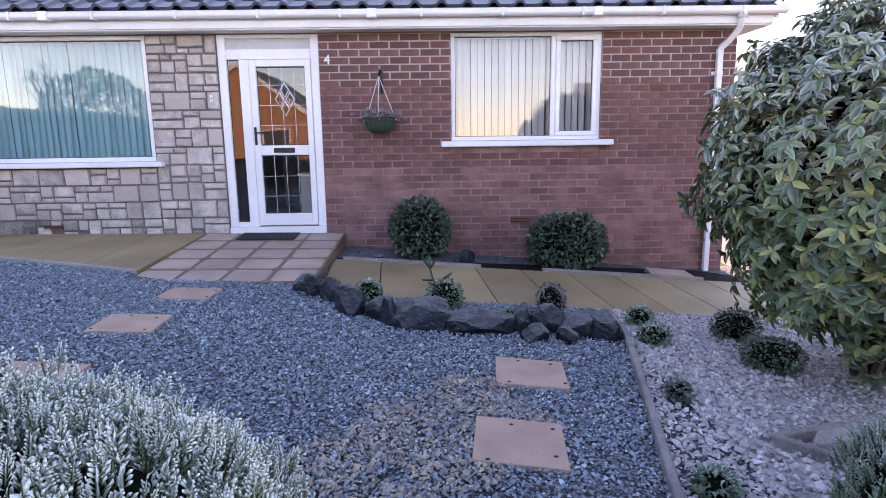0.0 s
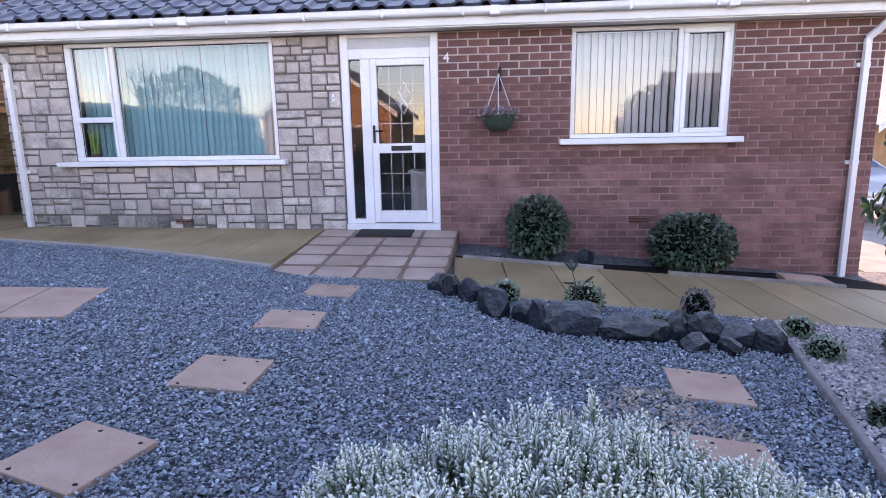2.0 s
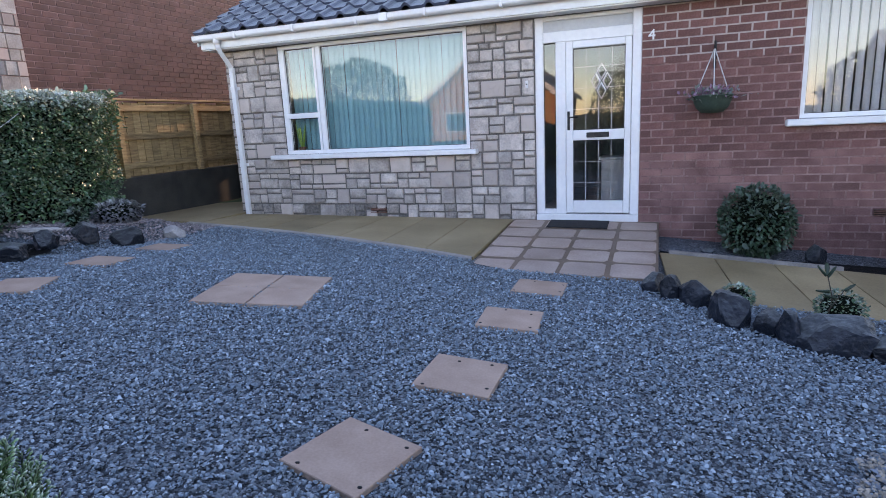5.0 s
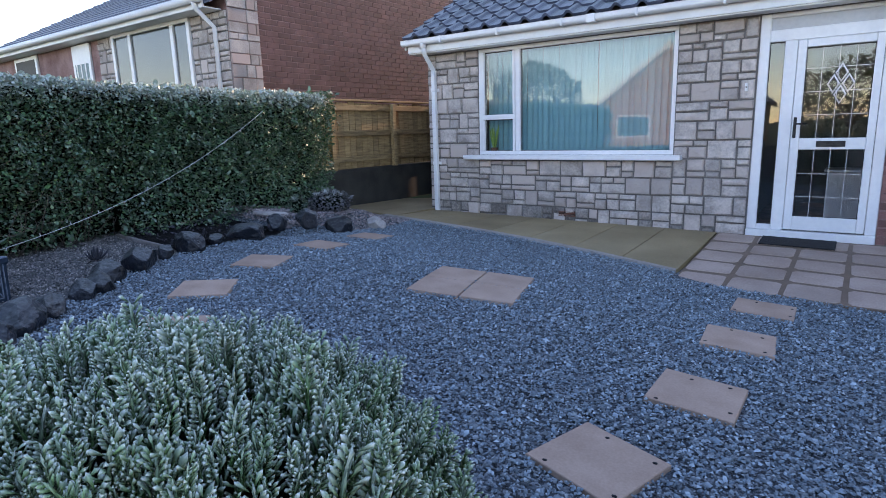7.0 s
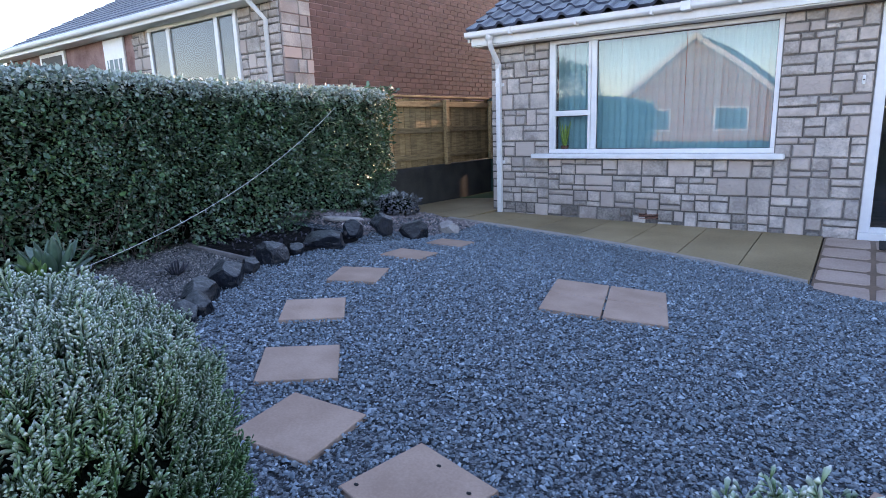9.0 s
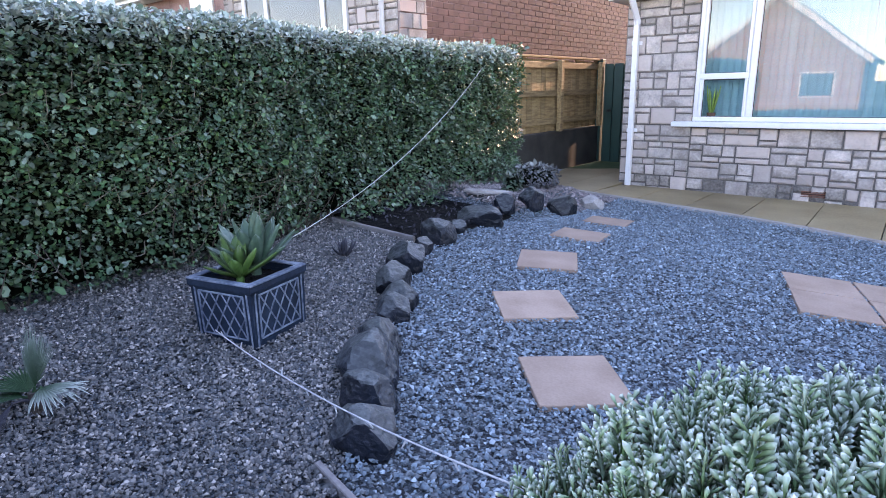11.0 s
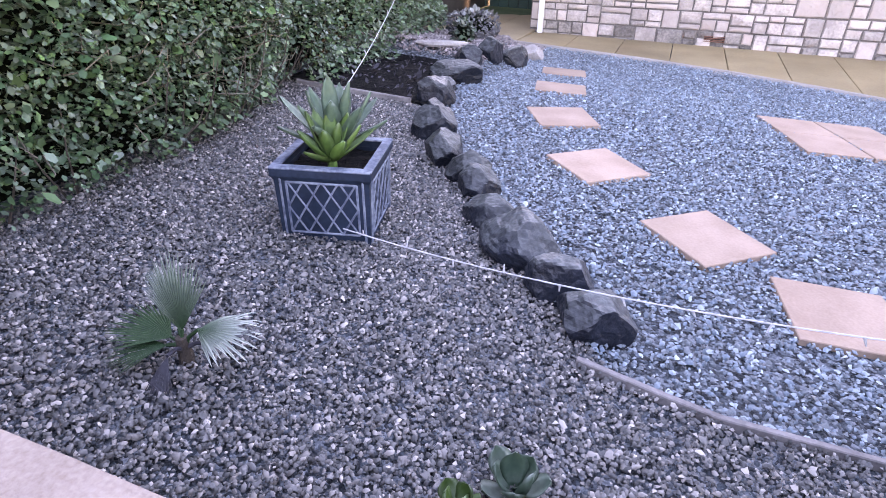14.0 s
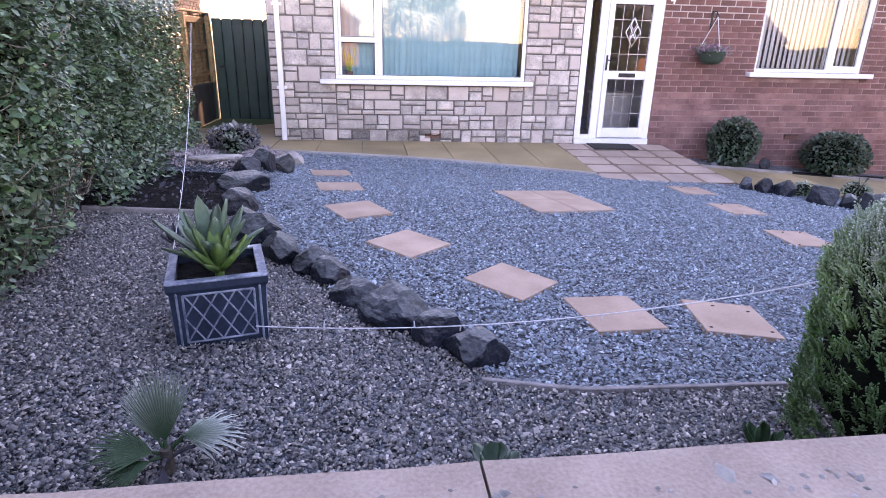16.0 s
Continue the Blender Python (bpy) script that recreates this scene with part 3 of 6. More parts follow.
def window_left():
    w = empty("window_1", "wide white plastic window with a small opening light", "window", kind="structure")
    a, b, c, d = OPEN_1
    y0, y1 = FRONT + 0.005, FRONT + 0.075
    m = a + 0.60
    bars(w, "window_frame", ((a, b, d - 0.05, d), (a, b, c, c + 0.055), (a, a + 0.055, c + 0.055, d - 0.05), (b - 0.05, b, c + 0.055, d - 0.05), (m, m + 0.07, c + 0.055, d - 0.05)), y0, y1)
    zt = c + 0.50
    bars(w, "sash", ((a + 0.055, m, zt, zt + 0.07), (a + 0.057, a + 0.095, c + 0.055, zt), (m - 0.04, m - 0.002, c + 0.055, zt), (a + 0.057, a + 0.095, zt + 0.07, d - 0.052), (m - 0.04, m - 0.002, zt + 0.07, d - 0.052)), y0 - 0.012, y1 - 0.01)
    pane(w, m + 0.07, b - 0.05, c + 0.055, d - 0.05, FRONT + 0.045)
    pane(w, a + 0.095, m - 0.04, c + 0.055, zt, FRONT + 0.035)
    pane(w, a + 0.095, m - 0.04, zt + 0.07, d - 0.052, FRONT + 0.035)
    bm = box(a - 0.22, b + 0.11, 7.235, FRONT + 0.04, c - 0.065, c - 0.003, 0.008)
    part("window_sill", bm, M_UPVC, w)
    blinds("vertical_blind", "pale blue vertical slat blind half open behind glass", a + 0.05, b - 0.03, c + 0.0, d, 7.56, 0.080, 0.096, -14, M_BLIND)


def window_right():
    w = empty("window_2", "white plastic two-light bedroom window with projecting sill", "window", kind="structure")
    a, b, c, d = OPEN_2
    y0, y1 = FRONT + 0.03, FRONT + 0.10
    m = 1.50
    bars(w, "window_frame", ((a, b, d - 0.045, d), (a, b, c, c + 0.05), (a, a + 0.05, c + 0.05, d - 0.045), (b - 0.05, b, c + 0.05, d - 0.045), (m, m + 0.06, c + 0.05, d - 0.045)), y0, y1)
    bars(w, "sash", ((m + 0.06, b - 0.05, c + 0.05, c + 0.105), (m + 0.06, b - 0.05, d - 0.10, d - 0.045), (m + 0.06, m + 0.115, c + 0.105, d - 0.10), (b - 0.105, b - 0.05, c + 0.105, d - 0.10)), y0 - 0.014, y1 - 0.01)
    pane(w, a + 0.05, m, c + 0.05, d - 0.045, FRONT + 0.065)
    pane(w, m + 0.115, b - 0.105, c + 0.105, d - 0.10, FRONT + 0.055)
    part("window_sill", box(a - 0.13, b + 0.15, 7.25, FRONT + 0.05, c - 0.075, c - 0.004, 0.01), M_UPVC, w)
    blinds("vertical_blind", "off-white vertical slat blind drawn across bedroom window", a, b, c + 0.02, d, 7.60, 0.086, 0.089, 24, M_BLIND2)


window_left()
window_right()


def front_door():
    d = empty("door_1", "white plastic front door with leaded glass and side light", "door", kind="structure")
    a, b, c, t = OPEN_D
    y0, y1 = FRONT + 0.005, FRONT + 0.08
    part("sill", box(a, b, FRONT - 0.03, y1, c, c + 0.09, 0.006), M_UPVC, d)
    jl = a + 0.10
    sx = jl + 0.145
    lx0, lx1, lz0, lz1 = -2.185, -1.435, 0.375, 2.40
    bars(d, "door_frame", ((a, jl, c + 0.09, t), (sx, lx0, c + 0.09, lz1 + 0.0), (lx1, b, c + 0.09, t), (jl, lx1, lz1, 2.52), (jl, lx1, t - 0.045, t), (jl, sx, c + 0.09, c + 0.15)), y0, y1)
    part("top_panel", box(jl, lx1, FRONT + 0.03, FRONT + 0.06, 2.52, t - 0.045), M_PANEL, d, "grey infill panel")
    pane(d, jl, sx, c + 0.15, lz1, FRONT + 0.045)
    leaf = part("door_leaf", box(lx0 + 0.004, lx0 + 0.085, y0 - 0.012, y1 - 0.012, lz0, lz1 - 0.004, 0.006), M_UPVC, d)
    q0, q1 = lx0 + 0.085, lx1 - 0.075
    bars(d, "rail", ((q0, q1, lz0, lz0 + 0.15), (q0, q1, 1.255, 1.375), (q0, q1, lz1 - 0.085, lz1 - 0.004)), y0 - 0.012, y1 - 0.012)
    bars(d, "stile", ((q1, lx1 - 0.004, lz0, lz1 - 0.004),), y0 - 0.012, y1 - 0.012)
    yp = FRONT + 0.035
    pane(d, q0, q1, lz0 + 0.15, 1.255, yp)
    pane(d, q0, q1, 1.375, lz1 - 0.085, yp)
    bm = bmesh.new()
    for x in np.linspace(q0, q1, 5)[1:-1]:
        box(x - 0.003, x + 0.003, yp - 0.006, yp - 0.002, 1.375, lz1 - 0.085, 0, bm)
        box(x - 0.003, x + 0.003, yp - 0.006, yp - 0.002, lz0 + 0.15, 1.255, 0, bm)
    for z in (lz0 + 0.37, lz0 + 0.62, 1.62, 1.86, 2.1):
        box(q0, q1, yp - 0.0065, yp - 0.0025, z - 0.003, z + 0.003, 0, bm)
    part("leading", bm, M_SILVER, d, "thin lead came lattice")
    xm = (q0 + q1) / 2 + 0.03
    for dx, dz in ((0, 0.11), (0.065, 0.0), (-0.065, 0.0), (0, -0.11)):
        bm = bmesh.new()
        o = [bm.verts.new((xm + dx + sx_ * 0.058, yp - 0.008, 1.93 + dz + sz_ * 0.10)) for sx_, sz_ in ((1, 0), (0, 1), (-1, 0), (0, -1))]
        i_ = [bm.verts.new((xm + dx + sx_ * 0.042, yp - 0.012, 1.93 + dz + sz_ * 0.075)) for sx_, sz_ in ((1, 0), (0, 1), (-1, 0), (0, -1))]
        for k in range(4):
            bm.faces.new((o[k], o[(k + 1) % 4], i_[(k + 1) % 4], i_[k]))
        part("bevelled_diamond", bm, M_SILVER, d)
    part("letter_plate", box(q0 + 0.16, q0 + 0.42, y0 - 0.026, y0 - 0.012, 1.285, 1.345, 0.004), M_METAL, d, "dark letter plate")
    h = part("handle_plate", box(lx0 + 0.02, lx0 + 0.05, y0 - 0.024, y0 - 0.012, 1.38, 1.60, 0.004), M_METAL, d)
    part("lever", sweep([(lx0 + 0.035, y0 - 0.02, 1.53), (lx0 + 0.035, y0 - 0.06, 1.53), (lx0 + 0.15, y0 - 0.065, 1.53)], 0.009, 8), M_METAL, h)
    # things standing in the hall
    f = empty("hall_cabinet", "pale cabinet standing in the hallway", "cabinet")
    part("body", box(-1.85, -1.25, 8.3, 8.7, 0.3, 0.95, 0.01), M_BLIND2, f)
    part("top", box(-1.88, -1.22, 8.27, 8.73, 0.95, 0.98, 0.006), M_UPVC, f)


front_door()


def doormat():
    bm = box(-2.36, -1.66, 6.93, 7.29, 0, 0.014, 0.004)
    for v in bm.verts:
        v.co.z += porch_z(v.co.x, v.co.y) + 0.005
    tagged(part("doormat", bm, M_BLACK), "black rubber doormat lying before the front door", "doormat")


# ---- squared stones ----
def stone_block(x0, x1, z0, z1, y=FRONT, mat=None, parent=None):
    g = 0.006
    x0, x1, z0, z1 = x0 + g, x1 - g, z0 + g, z1 - g
    d = random.uniform(0.012, 0.03)
    e = 0.011
    bm = bmesh.new()
    j = lambda s=0.006: random.uniform(-s, s)
    f = [bm.verts.new((x + j(), y - d + j(0.006), z + j())) for x, z in ((x0 + e, z0 + e), (x1 - e, z0 + e), (x1 - e, z1 - e), (x0 + e, z1 - e))]
    m = bm.verts.new(((x0 + x1) / 2 + j(0.02), y - d - random.uniform(0.0, 0.010), (z0 + z1) / 2 + j(0.01)))
    b = [bm.verts.new((x + j(0.003), y + 0.005, z + j(0.003))) for x, z in ((x0, z0), (x1, z0), (x1, z1), (x0, z1))]
    for i in range(4):
        bm.faces.new((f[i], f[(i + 1) % 4], m))
        bm.faces.new((f[i], b[i], b[(i + 1) % 4], f[(i + 1) % 4]))
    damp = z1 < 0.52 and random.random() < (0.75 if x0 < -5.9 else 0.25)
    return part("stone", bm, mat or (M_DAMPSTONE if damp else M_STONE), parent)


def ashlar(x0, x1, z0, bands, H, parent, y=FRONT, mat=None, rnd=random):
    for k in range(bands):
        z = z0 + k * H
        x = x0
        while x < x1 - 0.01:
            w = rnd.choice((0.16, 0.2, 0.26, 0.32, 0.38))
            if x1 - (x + w) < 0.13:
                w = x1 - x
            kind = rnd.random()
            if kind < 0.36 and w < 0.36:
                stone_block(x, x + w, z, z + H, y, mat, parent)
            else:
                cut = z + H * rnd.choice((0.34, 0.62, 0.5, 0.66))
                for a, b in ((z, cut), (cut, z + H)):
                    if w > 0.30 and rnd.random() < 0.6:
                        c = x + w * rnd.uniform(0.38, 0.62)
                        stone_block(x, c, a, b, y, mat, parent)
                        stone_block(c, x + w, a, b, y, mat, parent)
                    else:
                        stone_block(x, x + w, a, b, y, mat, parent)
            x += w



# ---- paving ----
def porch_z(x, y):
    return 0.162 - 0.02 * (x + 2.8) / 1.7 + 0.128 * (y - 5.25) / (FRONT - 5.25)


def path_front(x):
    return np.interp(x, [-7.6, -7.1, -5, -3.45, -2.75], [6.42, 6.37, 6.05, 5.75, 5.53])


def path_z(x, y):
    s = np.clip((y - path_front(x)) / (FRONT - path_front(x)), 0, 1)
    return (ground_z(x, path_front(x)) + 0.025) * (1 - s) + np.interp(x, [-7, -2.8], [0.335, 0.29]) * s


def slab_on(name, corners, zfun, thick, mat, parent, chamfer=0.008, label=""):
    """A flag whose top follows zfun at its corners."""
    bm = bmesh.new()
    c = sum((Vector((x, y, 0)) for x, y in corners), Vector()) / len(corners)
    top = []
    for x, y in corners:
        d = (c - Vector((x, y, 0))).normalized() * chamfer
        top.append(bm.verts.new((x + d.x, y + d.y, zfun(x, y))))
    mid = [bm.verts.new((x, y, zfun(x, y) - chamfer * 0.7)) for x, y in corners]
    low = [bm.verts.new((x, y, zfun(x, y) - thick)) for x, y in corners]
    n = len(corners)
    bm.faces.new(top)
    for i in range(n):
        j = (i + 1) % n
        bm.faces.new((top[i], mid[i], mid[j], top[j]))
        bm.faces.new((mid[i], low[i], low[j], mid[j]))
    return part(name, bm, mat, parent, label)


def porch():
    p = empty("porch", "raised paved doorstep ramp with damp joints", "porch", kind="structure")
    x0, x1, y0, y1 = -2.84, -1.10, 5.25, FRONT
    slab_on("base", [(x0, y0), (x1, y0), (x1, y1 - 0.003), (x0, y1 - 0.003)], lambda x, y: porch_z(x, y) - 0.001, 0.3, M_DAMP, p)
    nx, ny = 4, 5
    rnd = random.Random(12)
    for i in range(nx):
        off = rnd.uniform(-0.03, 0.03)
        for j in range(ny):
            a, b = x0 + (x1 - x0) * i / nx + 0.022, x0 + (x1 - x0) * (i + 1) / nx - 0.022
            c, d = y0 + (y1 - 0.03 - y0) * j / ny + 0.036, y0 + (y1 - 0.03 - y0) * (j + 1) / ny - 0.036
            c, d = c + (off if j else -0.02), d + (off if j < ny - 1 else 0.0)
            k = lambda: rnd.uniform(-0.012, 0.012)
            m = 0.035
            pts = [(a + m, c + k()), (b - m, c + k()), (b, c + m), (b + k() * 0.5, d - m), (b - m, d + k()), (a + m, d + k()), (a, d - m), (a + k() * 0.5, c + m)]
            slab_on("flagstone", pts, lambda x, y: porch_z(x, y) + 0.004, 0.02, M_PORCH, p, 0.004)


def left_path():
    p = empty("pavement_left", "mossy damp flagstone path under the stone wall", "path", kind="structure")
    xs = [-9.6, -9.0, -8.2, -7.55] + list(np.linspace(-7.0, -2.85, 8))
    for a, b in zip(xs, xs[1:]):
        a, b = a + 0.004, b - 0.004
        fa, fb = float(path_front(a)), float(path_front(b))
        e = FRONT - 0.004 if b < -2 and a > L_END - 0.1 else 9.4
        slab_on("flagstone", [(a, fa), (b, fb), (b, e), (a, e)], path_z, 0.10, M_PATH, p, 0.006)
    xs = list(np.linspace(-7.2, -2.86, 6))
    for a, b in zip(xs, xs[1:]):
        fa, fb = float(path_front(a)) - 0.006, float(path_front(b)) - 0.006
        slab_on("kerb", [(a, fa - 0.05), (b - 0.004, fb - 0.05), (b - 0.004, fb), (a, fa)], lambda x, y: path_z(x, path_front(x)) + 0.004, 0.12, M_CONC, p, 0.004)


RP_Z = lambda x, y: float(np.interp(x, [-1.1, 3.4, 6], [0.115, -0.235, -0.40]))


def right_path():
    p = empty("pavement_right", "mossy flagstone path along the brick wall", "path", kind="structure")
    x = -1.09
    while x < 5.2:
        slab_on("flagstone", [(x + 0.10, 4.93), (x + 0.615, 4.93), (x + 0.515, 6.42), (x, 6.42)], RP_Z, 0.08, M_PATH, p, 0.005)
        x += 0.525
    tagged(slab_on("flower_bed", [(-1.09, 6.43), (3.9, 6.43), (3.9, FRONT - 0.004), (-1.09, FRONT - 0.004)], lambda u, v: RP_Z(u, v) - 0.01 - 0.06 * (v - 6.4), 0.2, M_SOIL, None), "strip of dark bare soil along the brick wall", "flower bed", kind="structure")
    for a, b in ((-1.0, 0.55), (1.25, 3.1)):
        tagged(slab_on("timber_edging", [(a, 6.40), (b, 6.40), (b, 6.44), (a, 6.44)], lambda u, v: RP_Z(u, v) + 0.035, 0.1, M_GREYWOOD, None, 0.004), "thin grey timber strip edging the soil bed", "edging", group="bed edgings")
    tagged(slab_on("loose_slab", [(2.55, 6.55), (3.05, 6.50), (3.08, 6.86), (2.6, 6.9)], lambda u, v: RP_Z(u, v) + 0.02, 0.05, M_SLAB, None), "small buff slab lying on soil by the wall", "paving slab")


porch()
left_path()
right_path()
doormat()

SLAB = 0.41
STEPS = [(0.57, 3.23, -6), (0.38, 2.41, -7), (-2.02, 4.72, 2), (-2.05, 3.82, 5), (-2.09, 2.86, 0), (-2.28, 2.0, -15),
         (-3.77, 1.25, -10), (-4.44, 1.28, 8), (-4.91, 1.69, 44), (-5.48, 2.31, 43), (-5.83, 3.11, 27), (-6.01, 3.99, 10), (-6.14, 4.86, 10)]


def stepping_slab(cx, cy, rot, holes=0, pale=False):
    c, s, h = math.cos(radians(rot)), math.sin(radians(rot)), SLAB / 2
    pts = [(cx + c * u - s * v, cy + s * u + c * v) for u, v in ((-h, -h), (h, -h), (h, h), (-h, h))]
    zc = [ground_z(x, y) for x, y in pts]
    zm = ground_z(cx, cy)
    gx, gy = (ground_z(cx + 0.2, cy) - ground_z(cx - 0.2, cy)) / 0.4, (ground_z(cx, cy + 0.2) - ground_z(cx, cy - 0.2)) / 0.4
    return pts, (lambda x, y: zm + gx * (x - cx) + gy * (y - cy) + 0.014), zc


for i, (cx, cy, rot) in enumerate(STEPS):
    pts, zf, _ = stepping_slab(cx, cy, rot)
    t = tagged(slab_on("stepping_stone", pts, zf, 0.045, M_SLAB, None, 0.005), "square buff concrete stepping stone set in slate chippings", "paving slab", group="stepping stones")
    if cx > -4 :
        c, s = math.cos(radians(rot)), math.sin(radians(rot))
        for u, v in ((-0.15, -0.16), (0.15, 0.13), (-0.04, 0.15), (0.16, -0.14)):
            u, v = u + random.uniform(-0.03, 0.03), v + random.uniform(-0.03, 0.03)
            x, y = cx + c * u - s * v, cy + s * u + c * v
            z = zf(x, y)
            bm = bmesh.new()
            bmesh.ops.create_icosphere(bm, subdivisions=1, radius=0.009, matrix=Matrix.Translation((x, y, z + 0.001)) @ Matrix.Diagonal((1.4, 1, 0.35, 1)))
            part("slate_crumb", bm, M_BLACK, t)
q = math.radians(16)
for i in (-1, 1):
    for j in (-1, 1):
        u, v = i * 0.212, j * 0.212
        pts, zf, _ = stepping_slab(-4.0 + math.cos(q) * u - math.sin(q) * v, 3.77 + math.sin(q) * u + math.cos(q) * v, 16)
        tagged(slab_on("patio_slab", pts, zf, 0.045, M_SLAB, None, 0.004), "square buff concrete slab laid in a block of four", "paving slab", group="block of four slabs")


# ---- gravel ----
FLAGS = STEPS + [(-4.0 + math.cos(q) * u - math.sin(q) * v, 3.77 + math.sin(q) * u + math.cos(q) * v, 16) for u in (-0.212, 0.212) for v in (-0.212, 0.212)]


def off_flags(x, y):
    """True where no paving slab lies."""
    free = np.ones(len(x), dtype=bool)
    for cx, cy, rot in FLAGS:
        c, s = math.cos(radians(rot)), math.sin(radians(rot))
        u, v = (x - cx) * c + (y - cy) * s, (y - cy) * c - (x - cx) * s
        free &= np.maximum(np.abs(u), np.abs(v)) > SLAB / 2 + 0.002
    return free


def stones(name, label, n, inside, rect, size, flat, mat, lift=0.004):
    x0, x1, y0, y1 = rect
    p = RNG.uniform((x0, y0), (x1, y1), (n, 2))
    p = p[inside(p[:, 0], p[:, 1])]
    p = p[off_flags(p[:, 0], p[:, 1])]
    z = land(p[:, 0], p[:, 1])
    s = size * RNG.lognormal(0, 0.3, len(p))
    pos = np.column_stack([p, z + lift + RNG.uniform(-0.004, 0.01, len(p))])
    tilt = np.column_stack([RNG.normal(0, 0.42, (len(p), 2)), np.ones(len(p))])
    sz = np.column_stack([s * RNG.uniform(0.7, 1.5, len(p)), s * RNG.uniform(0.6, 1.0, len(p)), s * flat * RNG.uniform(0.6, 1.3, len(p))])
    ob = scatter(name, CHIP_V, CHIP_F, pos, frame_of(tilt, RNG.uniform(0, 6.28, len(p))), sz, mat)
    tagged(ob, label, "gravel", kind="stuff")


def edge_x(y):
    """The timber edge between slate and pink gravel."""
    return np.interp(y, [-1, 0.6, 2.09, 2.8, 4.16, 4.9], [0.4, 0.62, 0.95, 1.12, 1.44, 1.5])


def edge_y(x):
    """The line between slate chippings and the pebble strip by the front wall."""
    return np.interp(x, [-5.3, -4.9, -4.4, -3.7, -2, 0.6], [0.60, 0.53, 0.56, 0.60, 0.9, 1.2])


def row_x(y):
    """The line of rocks between pebble bed and slate chippings."""
    return np.interp(y, [0.6, 1.0, 1.4, 1.8, 2.3, 2.8, 3.6, 4.6, 5.2], [-5.2, -5.52, -5.86, -6.12, -6.45, -6.65, -6.8, -6.75, -6.6])


stones("slate_chippings", "blue-grey slate chippings with light frost", 185000, lambda x, y: (x < edge_x(y)) & (x > row_x(y)) & (y > edge_y(x)) & (y < np.where(x < -2.85, path_front(x) - 0.05, 5.26)) & ((x < -1.1) | (y < 4.93)), (-7.2, 1.5, 0.5, 6.5), 0.0078, 0.75, M_SLATE)
def in_pebbles(x, y):
    return ((y < edge_y(x)) | (x < row_x(y))) & (y < 2.8) & (x > np.interp(y, [-0.6, 0.4, 2.6], [-7.6, -7.6, -7.9])) & (x < edge_x(y))


stones("pebble_strip", "mixed grey and brown pebbles", 118000, lambda x, y: in_pebbles(x, y) & (x < -3.6), (-8.0, -3.6, -0.55, 2.8), 0.0068, 0.85, M_PEBBLE)
stones("pebble_strip", "mixed grey and brown pebbles under the conifers", 16000, lambda x, y: in_pebbles(x, y), (-3.6, 0.9, -0.55, 1.3), 0.0115, 0.65, M_PEBBLE)
stones("worn_patch", "thin patch of pale tan grit among the slate", 15000, lambda x, y: ((x - 0.0) * 0.75 - (y - 2.5) * 0.55) ** 2 / 0.16 + ((x - 0.0) * 0.55 + (y - 2.5) * 0.75) ** 2 / 0.55 + 0.6 * np.sin(x * 9) * np.sin(y * 8) < 0.8, (-1.0, 1.0, 1.4, 3.6), 0.0095, 0.75, M_TAN, 0.013)
stones("pink_gravel", "pale pink gravel with frost", 46000, lambda x, y: (x > edge_x(y)) & (y < 4.93), (0.3, 4.8, 0.2, 4.93), 0.0125, 0.75, M_PINK)
stones("pink_gravel", "brownish pink gravel at the head of the bed", 10000, lambda x, y: (x < row_x(y)) & (y > 4.15) & (x > -8.1) & (y < path_front(x) - 0.02), (-8.2, -6.4, 4.15, 6.4), 0.012, 0.75, M_HEAD)


# ---- planting ----
def sprig_shape():
    """A flattened plume: a tapering shoot with rows of short knobbly side shoots."""
    rnd = random.Random(5)
    V, F, R = [], [], []

    def shoot(p, d, length, thick, r0, r1, rings=1):
        d = Vector(d).normalized()
        s = d.cross(Vector((0.3, 0.8, 0.1))).normalized()
        q = d.cross(s)
        k = len(V)
        V.append(tuple(p))
        R.append(r0)
        for i in range(rings):
            u = (i + 0.8) / (rings + 0.12) if rings > 1 else 0.78
            for j in range(3):
                a = j * 2.094 + i * 1.05
                w = thick * (1 - 0.35 * u * (rings > 1)) * rnd.uniform(0.85, 1.15)
                V.append(tuple(Vector(p) + d * length * u + (s * math.cos(a) + q * math.sin(a)) * w))
                R.append(r0 + (r1 - r0) * (u ** 2 if rings > 1 else 0.36))
        V.append(tuple(Vector(p) + d * length))
        R.append(r1)
        for j in range(3):
            m = (j + 1) % 3
            F.append((k, k + 1 + m, k + 1 + j))
            for i in range(rings - 1):
                a, b = k + 1 + 3 * i + j, k + 1 + 3 * i + m
                F.extend([(a, b, b + 3), (a, b + 3, a + 3)])
            F.append((k + 3 * rings - 2 + j, k + 3 * rings - 2 + m, k + 3 * rings + 1))

    shoot((0, 0, 0), (0.03, 0.02, 1), 0.93, 0.036, 0.0, 0.7, 3)
    n = 20
    for i in range(n):
        u = 0.08 + 0.80 * i / (n - 1)
        side = 1 if i % 2 else -1
        a = (0 if i % 2 else math.pi) + rnd.uniform(-0.7, 0.7)
        ln = (0.30 - 0.16 * u) * rnd.uniform(0.75, 1.25)
        shoot((0.02 * side, 0, u), (math.cos(a) * 0.8, math.sin(a) * 0.8, 0.8), ln, 0.034, 0.0, 1.1 + 0.3 * u)
    return V, F, R


SPRIG = sprig_shape()


POW = 2.7           # how square the shoulders of the clipped conifers are


